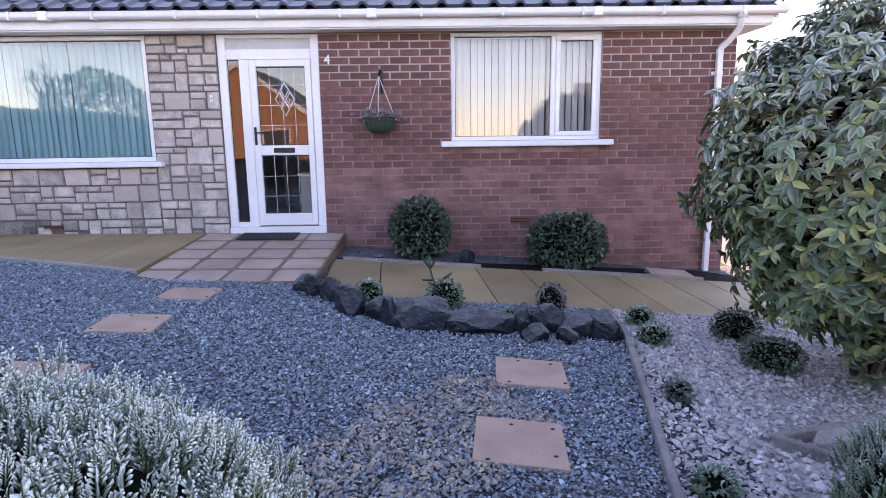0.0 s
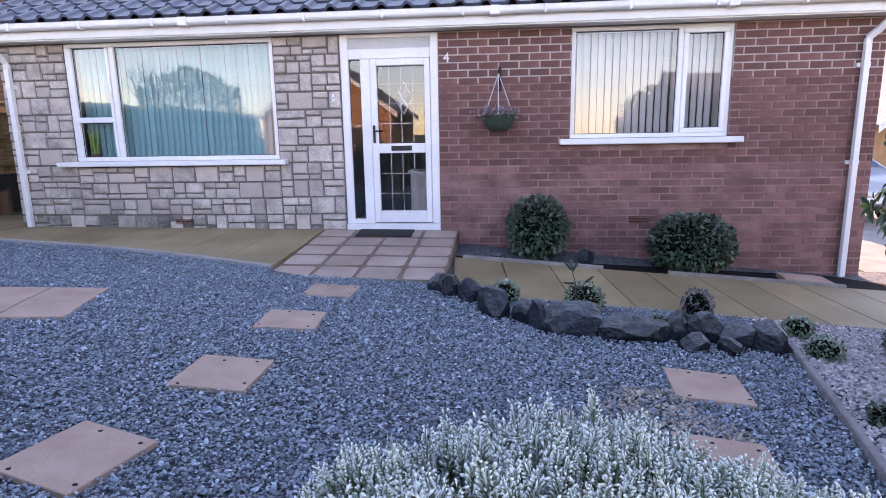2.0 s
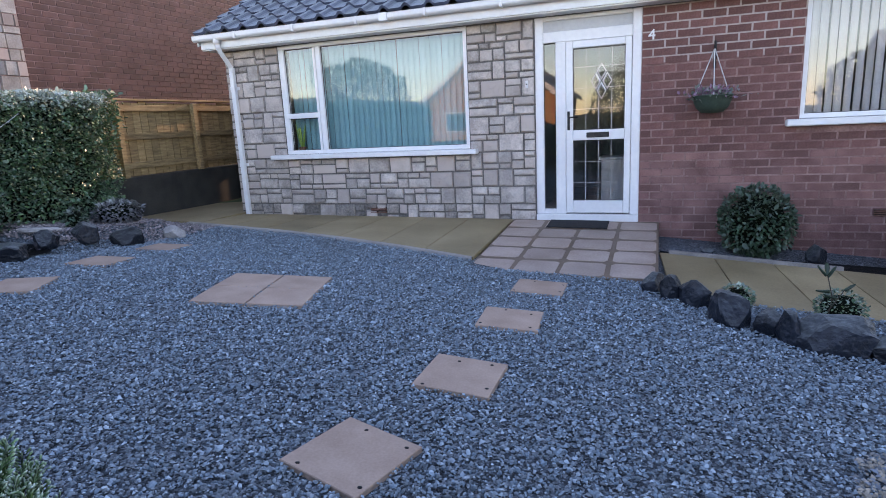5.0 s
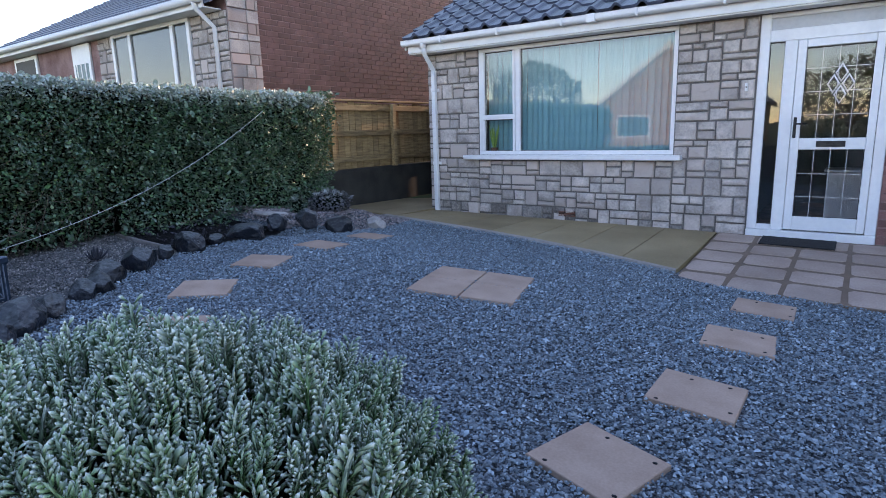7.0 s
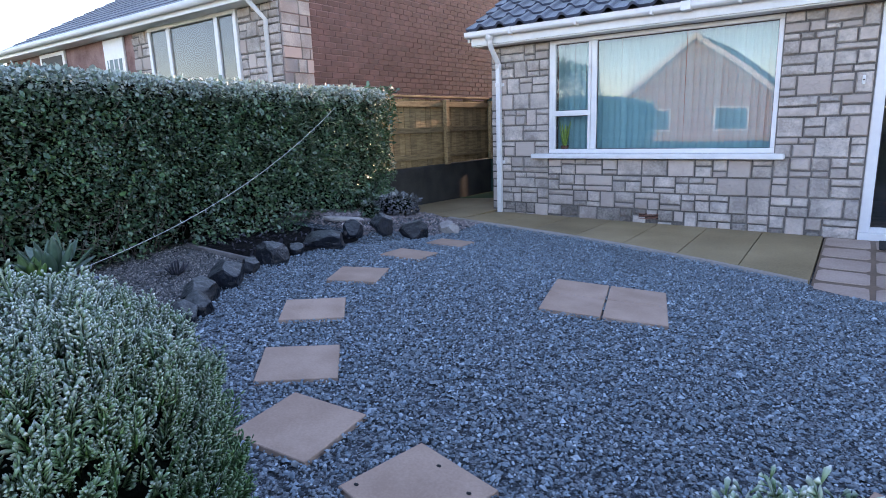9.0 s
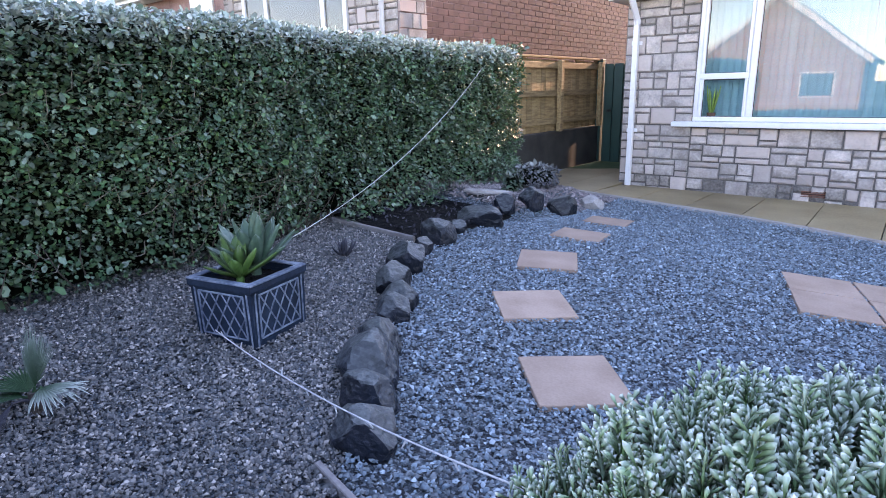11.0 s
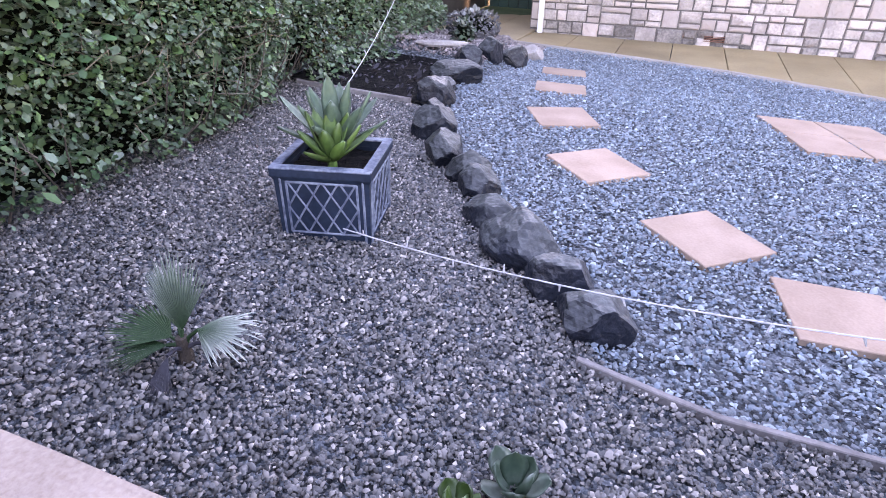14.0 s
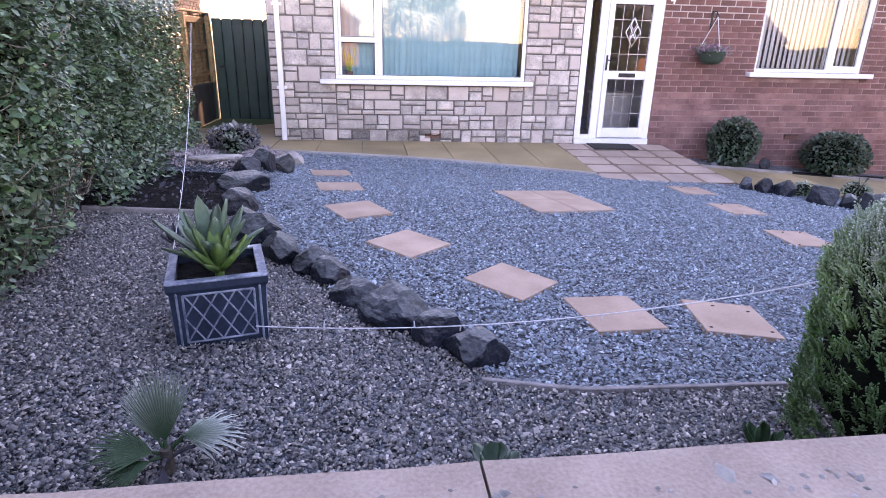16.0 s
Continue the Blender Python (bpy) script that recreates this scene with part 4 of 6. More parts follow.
def conifer_bush(label, c, r, h, n, rime_top, rime_side, size):
    cx, cy, cz = c
    base = ground_z(cx, cy)
    t = empty("conifer_bush", label, "bush", group="dwarf conifers by the wall", at=(cx, cy, base))
    # near-black solid body: the shade deep among the sprigs, put into its colour
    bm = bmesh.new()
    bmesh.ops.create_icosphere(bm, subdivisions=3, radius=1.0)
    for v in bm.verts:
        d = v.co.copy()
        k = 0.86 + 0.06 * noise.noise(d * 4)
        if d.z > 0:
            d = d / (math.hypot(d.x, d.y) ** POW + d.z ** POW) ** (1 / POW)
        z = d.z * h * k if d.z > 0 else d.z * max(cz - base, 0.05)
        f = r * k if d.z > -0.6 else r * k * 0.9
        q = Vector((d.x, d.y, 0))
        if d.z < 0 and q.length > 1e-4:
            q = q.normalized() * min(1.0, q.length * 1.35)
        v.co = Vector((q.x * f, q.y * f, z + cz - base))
    part("inside", bm, M_SHADECORE, t, smooth=True)
    lowest = -(cz - base) / h
    zz = RNG.uniform(max(lowest, -1.6), 1.0, n)
    ang = RNG.uniform(0, 2 * np.pi, n)
    cap = RNG.random(n) < 0.5
    flat = np.sqrt(RNG.random(n))
    zc = np.clip(zz, 0, 1)
    rad = np.where(zz > 0, (1 - zc ** POW) ** (1 / POW), 1.0)
    rad = np.where(cap, flat, rad)
    zz = np.where(cap, (1 - flat ** POW) ** (1 / POW), zz)
    d = np.column_stack([np.cos(ang) * rad, np.sin(ang) * rad, zz])
    lump = np.array([1 + 0.05 * noise.noise(Vector(q) * 3.2) + 0.055 * noise.noise(Vector(q) * 11) for q in d])
    pos = d * np.array([r, r, h]) * lump[:, None]
    keep = pos[:, 2] + cz > base + 0.02
    pos, d = pos[keep], d[keep]
    m = len(pos)
    dz = np.clip(d[:, 2], 0, 1)
    nrm = np.column_stack([d[:, 0] * np.hypot(d[:, 0], d[:, 1]) ** (POW - 2) / r, d[:, 1] * np.hypot(d[:, 0], d[:, 1]) ** (POW - 2) / r, dz ** (POW - 1) / h + 1e-4])
    nrm /= np.linalg.norm(nrm, axis=1, keepdims=True)
    ax = nrm * 0.60 + np.array([0, 0, 0.85]) + RNG.normal(size=(m, 3)) * 0.24
    s = size * RNG.lognormal(0, 0.22, m)
    tall = RNG.random(m) < 0.004
    s = np.where(tall, s * 0.95, s)
    up = np.clip(nrm[:, 2], 0, 1)
    rime = (rime_side + (rime_top - rime_side) * up ** 0.8) * RNG.uniform(0.6, 1.15, m)
    pos = pos + np.array([0, 0, cz - base]) - ax * np.where(tall, s * 0.35, s * 0.62 + 0.03 * RNG.random(m) ** 2)[:, None]
    w = RNG.uniform(0.8, 1.15, m)
    scatter("foliage", SPRIG[0], SPRIG[1], pos, frame_of(ax, RNG.uniform(0, 6.28, m)), np.column_stack([s * w, s * w, s]), M_CONIFER, t, "feathery scale-leaf sprigs tipped with rime", rime, SPRIG[2])
    part("stem", sweep([(0, 0, 0), (0.02, 0.01, 0.35)], 0.05, 8, taper=0.03), M_BARK, t)


conifer_bush("low dome of conifer white with thick hoar frost", (-0.54, 0.465, 0.55), 0.49, 0.60, 6000, 2.2, 1.25, 0.047)
conifer_bush("rounded green conifer with frosted top", (-2.34, 0.25, 0.56), 0.56, 0.715, 3900, 1.0, 0.30, 0.084)
conifer_bush("upright green conifer with a frosted crown", (-3.785, 0.045, 0.86), 0.45, 0.525, 4300, 1.1, 0.16, 0.076)
conifer_bush("small frosted conifer at the corner of the gravel", (1.72, 1.60, 0.14), 0.40, 0.36, 1100, 1.2, 0.6, 0.070)


def hedge_face(y):
    return np.interp(y, [-1.2, 0.4, 1.5, 2.05, 2.45, 2.85, 5.9], [-7.22, -7.32, -7.30, -7.37, -7.54, -7.66, -7.86])


def hedge():
    t = empty("hedge", "tall clipped privet hedge with frosted top", "hedge", at=(-8.2, 2.5, 0.5))
    o = Vector((-8.2, 2.5, 0.5))
    TOP, Y0, Y1 = 2.13, -1.2, 5.95
    # added core, coloured near black as the shade behind the leaves
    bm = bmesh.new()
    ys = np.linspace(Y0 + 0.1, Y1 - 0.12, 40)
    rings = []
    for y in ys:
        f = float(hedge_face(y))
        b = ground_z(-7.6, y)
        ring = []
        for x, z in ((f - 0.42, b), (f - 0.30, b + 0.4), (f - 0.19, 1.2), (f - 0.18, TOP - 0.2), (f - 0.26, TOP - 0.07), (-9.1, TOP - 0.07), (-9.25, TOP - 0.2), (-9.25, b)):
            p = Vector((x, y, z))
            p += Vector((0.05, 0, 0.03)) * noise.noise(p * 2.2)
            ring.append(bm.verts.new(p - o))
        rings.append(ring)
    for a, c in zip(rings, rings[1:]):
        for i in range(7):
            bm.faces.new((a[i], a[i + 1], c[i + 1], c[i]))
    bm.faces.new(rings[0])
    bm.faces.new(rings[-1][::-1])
    part("inside", bm, M_SHADECORE, t)
    # front face
    n = 72000
    y = RNG.uniform(Y0, Y1, n)
    v = RNG.random(n) ** 0.9
    f = hedge_face(y)
    b = land(np.full(n, -7.6), y)
    z = b + 0.02 + v * (TOP - b - 0.02)
    bump = np.array([0.08 * noise.noise(Vector((0, p * 1.6, q * 1.6))) + 0.10 * noise.noise(Vector((5, p * 4.5, q * 4.5))) + 0.07 * noise.noise(Vector((9, p * 11, q * 11))) for p, q in zip(y, z)])
    low = np.clip((0.62 - v * 1.6) / 0.62, 0, 1)
    x = f + bump - RNG.random(n) ** 1.3 * 0.17 + np.where(y > 2.75, 0.16 * low + 0.03, -0.15 * low)
    top_in = np.clip((v - 0.93) / 0.07, 0, 1)
    x -= top_in * 0.10
    keep = RNG.random(n) > 0.45 * low
    pos = np.column_stack([x, y, z])[keep] - np.array(o)
    k = len(pos)
    rime = np.clip(0.02 + 0.20 * RNG.random(k) ** 2 + np.clip((z[keep] - TOP + 0.22) / 0.2, 0, 1) * 0.55, 0, 1) * np.where(RNG.random(k) < 0.75, 1, 0.25)
    lay_leaves("face_leaves", pos, np.tile([[0.85, -0.1, 0.15]], (k, 1)), 0.032 * RNG.lognormal(0, 0.3, k), M_LEAF, t, "dense small oval leaves", rime, 0.5, 1.0, True)
    # top
    n = 26000
    y = RNG.uniform(Y0, Y1, n)
    f = hedge_face(y)
    x = f - 0.02 - RNG.random(n) * (f + 9.2)
    bump = np.array([0.05 * noise.noise(Vector((p * 2, q * 2, 3))) for p, q in zip(x, y)])
    edge = np.clip((x - (f - 0.16)) / 0.16, 0, 1)
    z = TOP + bump - RNG.random(n) * 0.05 - edge ** 2 * 0.10
    pos = np.column_stack([x, y, z]) - np.array(o)
    lay_leaves("top_leaves", pos, np.tile([[0.12, 0, 0.8]], (n, 1)), 0.036 * RNG.lognormal(0, 0.28, n), M_LEAF, t, "top leaves white with frost", 0.30 + 0.4 * RNG.random(n), 0.1, 1.0, True)
    # far end, with longer brighter shoots
    n = 7000
    a = RNG.random(n)
    x = -7.86 - a * 1.3
    z = 0.55 + RNG.random(n) * (TOP - 0.5)
    y = 5.92 + 0.06 * RNG.normal(size=n) + 0.14 * np.sin(z * 3 + 2)
    pos = np.column_stack([x, y, z]) - np.array(o)
    lay_leaves("end_leaves", pos, np.tile([[0.5, 0.75, 0.15]], (n, 1)), 0.045 * RNG.lognormal(0, 0.3, n), M_LEAF, t, "yellow-green shoots at the hedge end", 0.12 * RNG.random(n), 0.5, 1.0, True)
    # bare twigs low down
    for i in range(130):
        y = random.uniform(0.1, 2.6)
        f, z = float(hedge_face(y)), random.uniform(0.75, 1.9)
        p = Vector((f - 0.14, y, z))
        q = p + Vector((random.uniform(0.12, 0.20), random.uniform(-0.2, 0.2), random.uniform(-0.05, 0.2)))
        m = (p + q) / 2 + Vector((0.05, random.uniform(-0.03, 0.03), -0.02))
        part("twig", sweep([p - o, m - o, q - o], 0.004, 4, taper=0.0015), M_TWIG, t)
    for i in range(90):
        y = random.uniform(Y0 + 0.3, Y1 - 0.2)
        f = float(hedge_face(y))
        b = ground_z(-7.6, y)
        p = Vector((f - 0.2, y, b))
        q = p + Vector((random.uniform(0.04, 0.18), random.uniform(-0.25, 0.25), random.uniform(0.25, 0.6)))
        m = (p + q) / 2 + Vector((0.04, random.uniform(-0.05, 0.05), 0))
        part("twig", sweep([p - o, m - o, q - o], 0.006, 5, taper=0.002), M_BARK, t)


hedge()


def leafy_dome(name, label, category, c, r, n, size, mat, rime, group="", squash=1.0, stems=True):
    """A small round shrub of overlapping leaves."""
    cx, cy = c[:2]
    z0 = c[2]
    t = empty(name, label, category, group, at=(cx, cy, z0))
    # added core whose black colour stands for shade within the shrub
    bm = bmesh.new()
    bmesh.ops.create_icosphere(bm, subdivisions=2, radius=1)
    for v in bm.verts:
        k = 0.80 + 0.1 * noise.noise(v.co * 3)
        v.co = Vector((v.co.x * r * k, v.co.y * r * k, (v.co.z * r * squash * k) + r * squash * 0.92))
        v.co.z = max(v.co.z, 0.01)
    part("inside", bm, M_SHADECORE, t)
    u = RNG.normal(size=(n, 3))
    u /= np.linalg.norm(u, axis=1, keepdims=True)
    u[:, 2] = np.maximum(u[:, 2], -0.8)
    lump = np.array([1 + 0.09 * noise.noise(Vector(q) * 2.5 + Vector((cx, cy, 0))) for q in u])
    rad = lump * (1 - 0.18 * RNG.random(n) ** 2)
    pos = u * np.array([r, r, r * squash]) * rad[:, None] + np.array([0, 0, r * squash * 0.92])
    pos[:, 2] = np.maximum(pos[:, 2], 0.02)
    lay_leaves("leaves", pos, u, size * RNG.lognormal(0, 0.25, n), mat, t, "", rime * (0.3 + 0.7 * np.clip(u[:, 2], 0, 1)) * RNG.random(n), 0.3, 0.9)
    if stems:
        for i in range(4):
            a = i * 1.6
            part("stem", sweep([(0, 0, -0.02), (0.3 * r * math.cos(a), 0.3 * r * math.sin(a), r * squash)], 0.012, 5, taper=0.005), M_BARK, t)
    return t


leafy_dome("wall_shrub", "round dark evergreen shrub with small glossy leaves", "bush", (-0.14, 6.92, RP_Z(-0.14, 0) - 0.02), 0.355, 3000, 0.042, M_BUSH, 0.25, "shrubs under the window", 1.05)
leafy_dome("wall_shrub", "broad low dark evergreen shrub under the window", "bush", (1.63, 6.90, RP_Z(1.63, 0) - 0.03), 0.47, 3600, 0.042, M_BUSH, 0.25, "shrubs under the window", 0.72)


def big_shrub():
    """Tall rounded shrub of leaf whorls."""
    cx, cy, cz, r, h = 2.74, 3.40, 1.20, 1.00, 1.02
    b = ground_z(cx, cy)
    t = empty("large_shrub", "tall rounded broadleaf shrub with frosted whorled leaves", "bush", at=(cx, cy, b))
    z0 = cz - b
    # added black core: painted shade seen between the leaf whorls
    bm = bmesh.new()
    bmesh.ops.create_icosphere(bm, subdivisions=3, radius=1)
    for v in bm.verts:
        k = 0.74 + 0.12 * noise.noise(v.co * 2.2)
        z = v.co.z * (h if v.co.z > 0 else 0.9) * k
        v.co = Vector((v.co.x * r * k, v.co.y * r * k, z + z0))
    part("inside", bm, M_SHADECORE, t)
    for i in range(7):
        a = i * 0.9
        p = [(0.05 * math.cos(a), 0.05 * math.sin(a), -0.02), (0.18 * math.cos(a), 0.18 * math.sin(a), 0.35), (0.55 * math.cos(a), 0.55 * math.sin(a), z0 - 0.1), (0.7 * math.cos(a), 0.7 * math.sin(a), z0 + 0.4)]
        part("limb", sweep(p, 0.035, 6, taper=0.012), M_BARK, t)
    n = 5000
    u = RNG.normal(size=(n, 3))
    u /= np.linalg.norm(u, axis=1, keepdims=True)
    lump = np.array([1 + 0.10 * noise.noise(Vector(q) * 2.2) + 0.20 * noise.noise(Vector(q) * 5.2) for q in u])
    vr = np.where(u[:, 2] > 0, h, 1.08)
    c = u * np.column_stack([np.full(n, r), np.full(n, r), vr]) * (lump * (1 - 0.24 * RNG.random(n) ** 1.4))[:, None] + np.array([0, 0, z0])
    k = 6
    ax = u * 0.8 + np.array([0, 0, 0.5]) + RNG.normal(size=(n, 3)) * 0.25
    fr = frame_of(ax, RNG.uniform(0, 6.28, n))
    P, T, S, R = [], [], [], []
    for j in range(k):
        a = 2 * np.pi * j / k + RNG.normal(0, 0.15, n)
        loc = np.column_stack([np.cos(a), np.sin(a), RNG.uniform(-0.25, 0.45, n)])
        d = np.einsum("nij,nj->ni", fr, loc)
        d[:, 2] -= RNG.uniform(0.1, 0.9, n)
        d /= np.linalg.norm(d, axis=1, keepdims=True)
        x = np.cross(d, fr[:, :, 2])
        x /= np.linalg.norm(x, axis=1, keepdims=True)
        P.append(c)
        T.append(np.stack([x, d, np.cross(x, d)], axis=2))
        s = 0.070 * RNG.lognormal(0, 0.25, n)
        S.append(np.column_stack([s * 0.60, s, s * 1.2]))
        R.append(0.08 + 0.75 * np.clip(u[:, 2] + 0.15, 0, 1) * RNG.random(n))
    scatter("leaves", LEAF_V, LEAF_F, np.concatenate(P), np.concatenate(T), np.concatenate(S), M_RHODO, t, "long leaves in whorls edged with frost", np.concatenate(R), (0.0, 1.3, 0.1, 1.3, 1.5, 0.1, 1.5, 1.6))


big_shrub()


def sill_plant():
    t = empty("pot_plant", "green strappy pot plant standing inside the window", "plant", at=(-5.98, 7.47, 1.21))
    part("pot", sweep([(0, 0, 0), (0, 0, 0.09)], 0.04, 10, taper=0.055), M_VERT, t)
    for i in range(7):
        ob = part("leaf", blade(0.30 + 0.03 * (i % 3), 0.014, 0.2, 0.0), M_LIME, t, smooth=True)
        ob.matrix_local = pose(0, 0, 0.07, 0, 0, i * 52) @ pose(0, 0, 0, 66 + 3 * (i % 4))


# ---- rocks ----
def rock(x, y, lx, ly, lz, rz, seed, mat=None, label="dark angular basalt rock bedded in the gravel", group="edging rocks"):
    bm = bmesh.new()
    bmesh.ops.create_icosphere(bm, subdivisions=4, radius=1)
    sd = Vector((seed * 3.7, seed * 1.3, seed * 2.1))
    rnd = random.Random(seed)
    for v in bm.verts:
        v.co /= (abs(v.co.x) ** 3 + abs(v.co.y) ** 3 + abs(v.co.z) ** 3) ** (1 / 3)
    for i in range(13):
        nrm = Vector((rnd.uniform(-1, 1), rnd.uniform(-1, 1), rnd.uniform(-0.3, 1))).normalized()
        d = rnd.uniform(0.68, 0.94)
        for v in bm.verts:
            e = v.co.dot(nrm) - d
            if e > 0:
                v.co -= nrm * e
    for v in bm.verts:
        v.co *= 1.0 + 0.05 * noise.noise(v.co * 2.2 + sd) + 0.035 * noise.noise(v.co * 5.5 + sd) + 0.012 * noise.noise(v.co * 14 + sd)
        v.co = Vector((v.co.x * lx * 0.76, v.co.y * ly * 0.80, v.co.z * lz * 0.74))
    z = ground_z(x, y)
    ob = part("rock", bm, mat or M_ROCK)
    ob.matrix_world = pose(x, y, z + lz * 0.42, rnd.uniform(-8, 8), rnd.uniform(-8, 8), rz)
    return tagged(ob, label, "rock", group)


LEFT_ROCKS = [(-5.29, 0.81, 0.20, 0.14, 0.13, 8), (-5.43, 0.98, 0.16, 0.14, 0.14, 40), (-5.62, 1.14, 0.25, 0.17, 0.16, -42), (-5.81, 1.38, 0.22, 0.13, 0.12, -20),
              (-5.97, 1.67, 0.15, 0.12, 0.12, -12), (-6.07, 1.83, 0.17, 0.13, 0.13, 10), (-6.27, 1.97, 0.15, 0.20, 0.15, 30), (-6.47, 2.34, 0.20, 0.18, 0.17, 30), (-6.60, 2.64, 0.09, 0.10, 0.11, 0), (-6.70, 2.95, 0.18, 0.15, 0.17, 60),
              (-6.77, 3.27, 0.13, 0.12, 0.10, 0), (-6.82, 3.68, 0.30, 0.23, 0.16, 20), (-6.86, 4.10, 0.17, 0.15, 0.15, 0), (-6.77, 4.47, 0.19, 0.17, 0.17, 40), (-6.62, 4.86, 0.24, 0.14, 0.17, 60)]
for i, (x, y, a, b, c, rz) in enumerate(LEFT_ROCKS):
    rock(x, y, a, b, c, rz, i + 1)
RIGHT_ROCKS = [(-1.14, 5.02, 0.12, 0.11, 0.13, 0), (-1.01, 4.87, 0.11, 0.13, 0.16, 30), (-0.84, 4.73, 0.20, 0.14, 0.18, -30), (-0.62, 4.39, 0.21, 0.14, 0.20, -50), (-0.43, 4.24, 0.11, 0.11, 0.15, 0), (-0.33, 4.12, 0.10, 0.12, 0.18, 10),
               (-0.10, 4.06, 0.33, 0.16, 0.19, -8), (0.34, 4.03, 0.34, 0.16, 0.17, 4), (0.65, 4.09, 0.10, 0.10, 0.19, 20), (0.84, 4.12, 0.20, 0.13, 0.19, 0), (0.72, 3.91, 0.14, 0.10, 0.10, 10), (1.05, 4.09, 0.19, 0.13, 0.15, -8), (0.94, 3.88, 0.12, 0.08, 0.09, -20), (1.27, 4.03, 0.19, 0.15, 0.18, 30)]
for i, (x, y, a, b, c, rz) in enumerate(RIGHT_ROCKS):
    rock(x, y, a, b, c, rz, i + 40)
rock(-6.60, 5.48, 0.17, 0.12, 0.13, 25, 70, M_PALE, "pale squared stone at the path edge", "pale stones")
rock(-7.17, 4.27, 0.32, 0.07, 0.045, 22, 71, M_PALE, "long flat pale stone lying across the bed", "pale stones")
rock(1.87, 2.43, 0.13, 0.11, 0.12, 0, 72, M_PALE, "pale pink boulder in a small timber frame", "pale stones")
rock(0.42, 6.85, 0.13, 0.09, 0.15, 0, 73, M_ROCK, "dark upright rock on the soil bed", "edging rocks")
rock(-0.62, 6.62, 0.10, 0.08, 0.06, 0, 74, M_ROCK, "small dark stone on the soil bed", "edging rocks")


# ---- edgings ----
def edging(name, label, pts, w, h, mat):
    """A strip that bends along a line of points on the ground."""
    bm = bmesh.new()
    rings = []
    for i, (x, y) in enumerate(pts):
        a, b = pts[max(i - 1, 0)], pts[min(i + 1, len(pts) - 1)]
        d = Vector((b[0] - a[0], b[1] - a[1], 0)).normalized()
        s = Vector((-d.y, d.x, 0)) * w / 2
        z = ground_z(x, y)
        p = Vector((x, y, z))
        e = Vector((0, 0, h + 0.004 * noise.noise(p * 5)))
        rings.append([bm.verts.new(q) for q in (p - s - Vector((0, 0, 0.05)), p - s + e * 0.85, p - s * 0.7 + e, p + s * 0.7 + e, p + s + e * 0.85, p + s - Vector((0, 0, 0.05)))])
    for a, b in zip(rings, rings[1:]):
        for i in range(5):
            bm.faces.new((a[i], a[i + 1], b[i + 1], b[i]))
    bm.faces.new(rings[0])
    bm.faces.new(rings[-1][::-1])
    tagged(part(name, bm, mat), label, "edging")


edging("timber_edging", "curved grey timber edging sunk between two gravels", [(x, float(edge_y(x))) for x in np.linspace(-5.3, -2.9, 18)], 0.024, 0.022, M_GREYWOOD)
edging("timber_edging", "long grey timber board edging the pink gravel", [(float(edge_x(y)), y) for y in np.linspace(0.9, 4.2, 12)], 0.04, 0.05, M_GREYWOOD)
edging("timber_edging", "short grey timber edging across the hedge bed", [(-7.72, 2.76), (-7.3, 2.78), (-6.84, 2.82)], 0.03, 0.04, M_GREYWOOD)
edging("edging_board", "small dark timber frame on the pink gravel", [(1.60, 2.50), (1.76, 2.36), (2.0, 2.16)], 0.035, 0.05, M_GREYWOOD)
edging("edging_board", "small dark timber frame piece behind a boulder", [(1.62, 2.50), (2.05, 2.66)], 0.035, 0.05, M_GREYWOOD)
bm = bmesh.new()
g = [[bm.verts.new((x, y, ground_z(x, y) + 0.02 + 0.05 * max(0, noise.noise(Vector((x * 3, y * 3, 0)))) )) for x in np.linspace(-7.85, -6.72, 14)] for y in np.linspace(2.82, 4.05, 14)]
for a, b in zip(g, g[1:]):
    for i in range(13):
        bm.faces.new((a[i], a[i + 1], b[i + 1], b[i]))
n = 260
pos = np.column_stack([RNG.uniform(-7.8, -6.75, n), RNG.uniform(2.85, 4.0, n), np.zeros(n)])
pos[:, 2] = land(pos[:, 0], pos[:, 1]) + 0.05
tagged(lay_leaves("leaf_litter", pos, np.tile([[0.0, 0, 0.3]], (n, 1)), 0.035 * RNG.lognormal(0, 0.3, n), M_PALMDRY, None, "", None, 0.2, 1.3, True), "dark fallen leaves on the soil by the hedge", "leaf litter", kind="stuff")
tagged(part("soil_bed", bm, M_SOIL), "patch of dark bare soil beside the hedge", "soil", kind="structure")


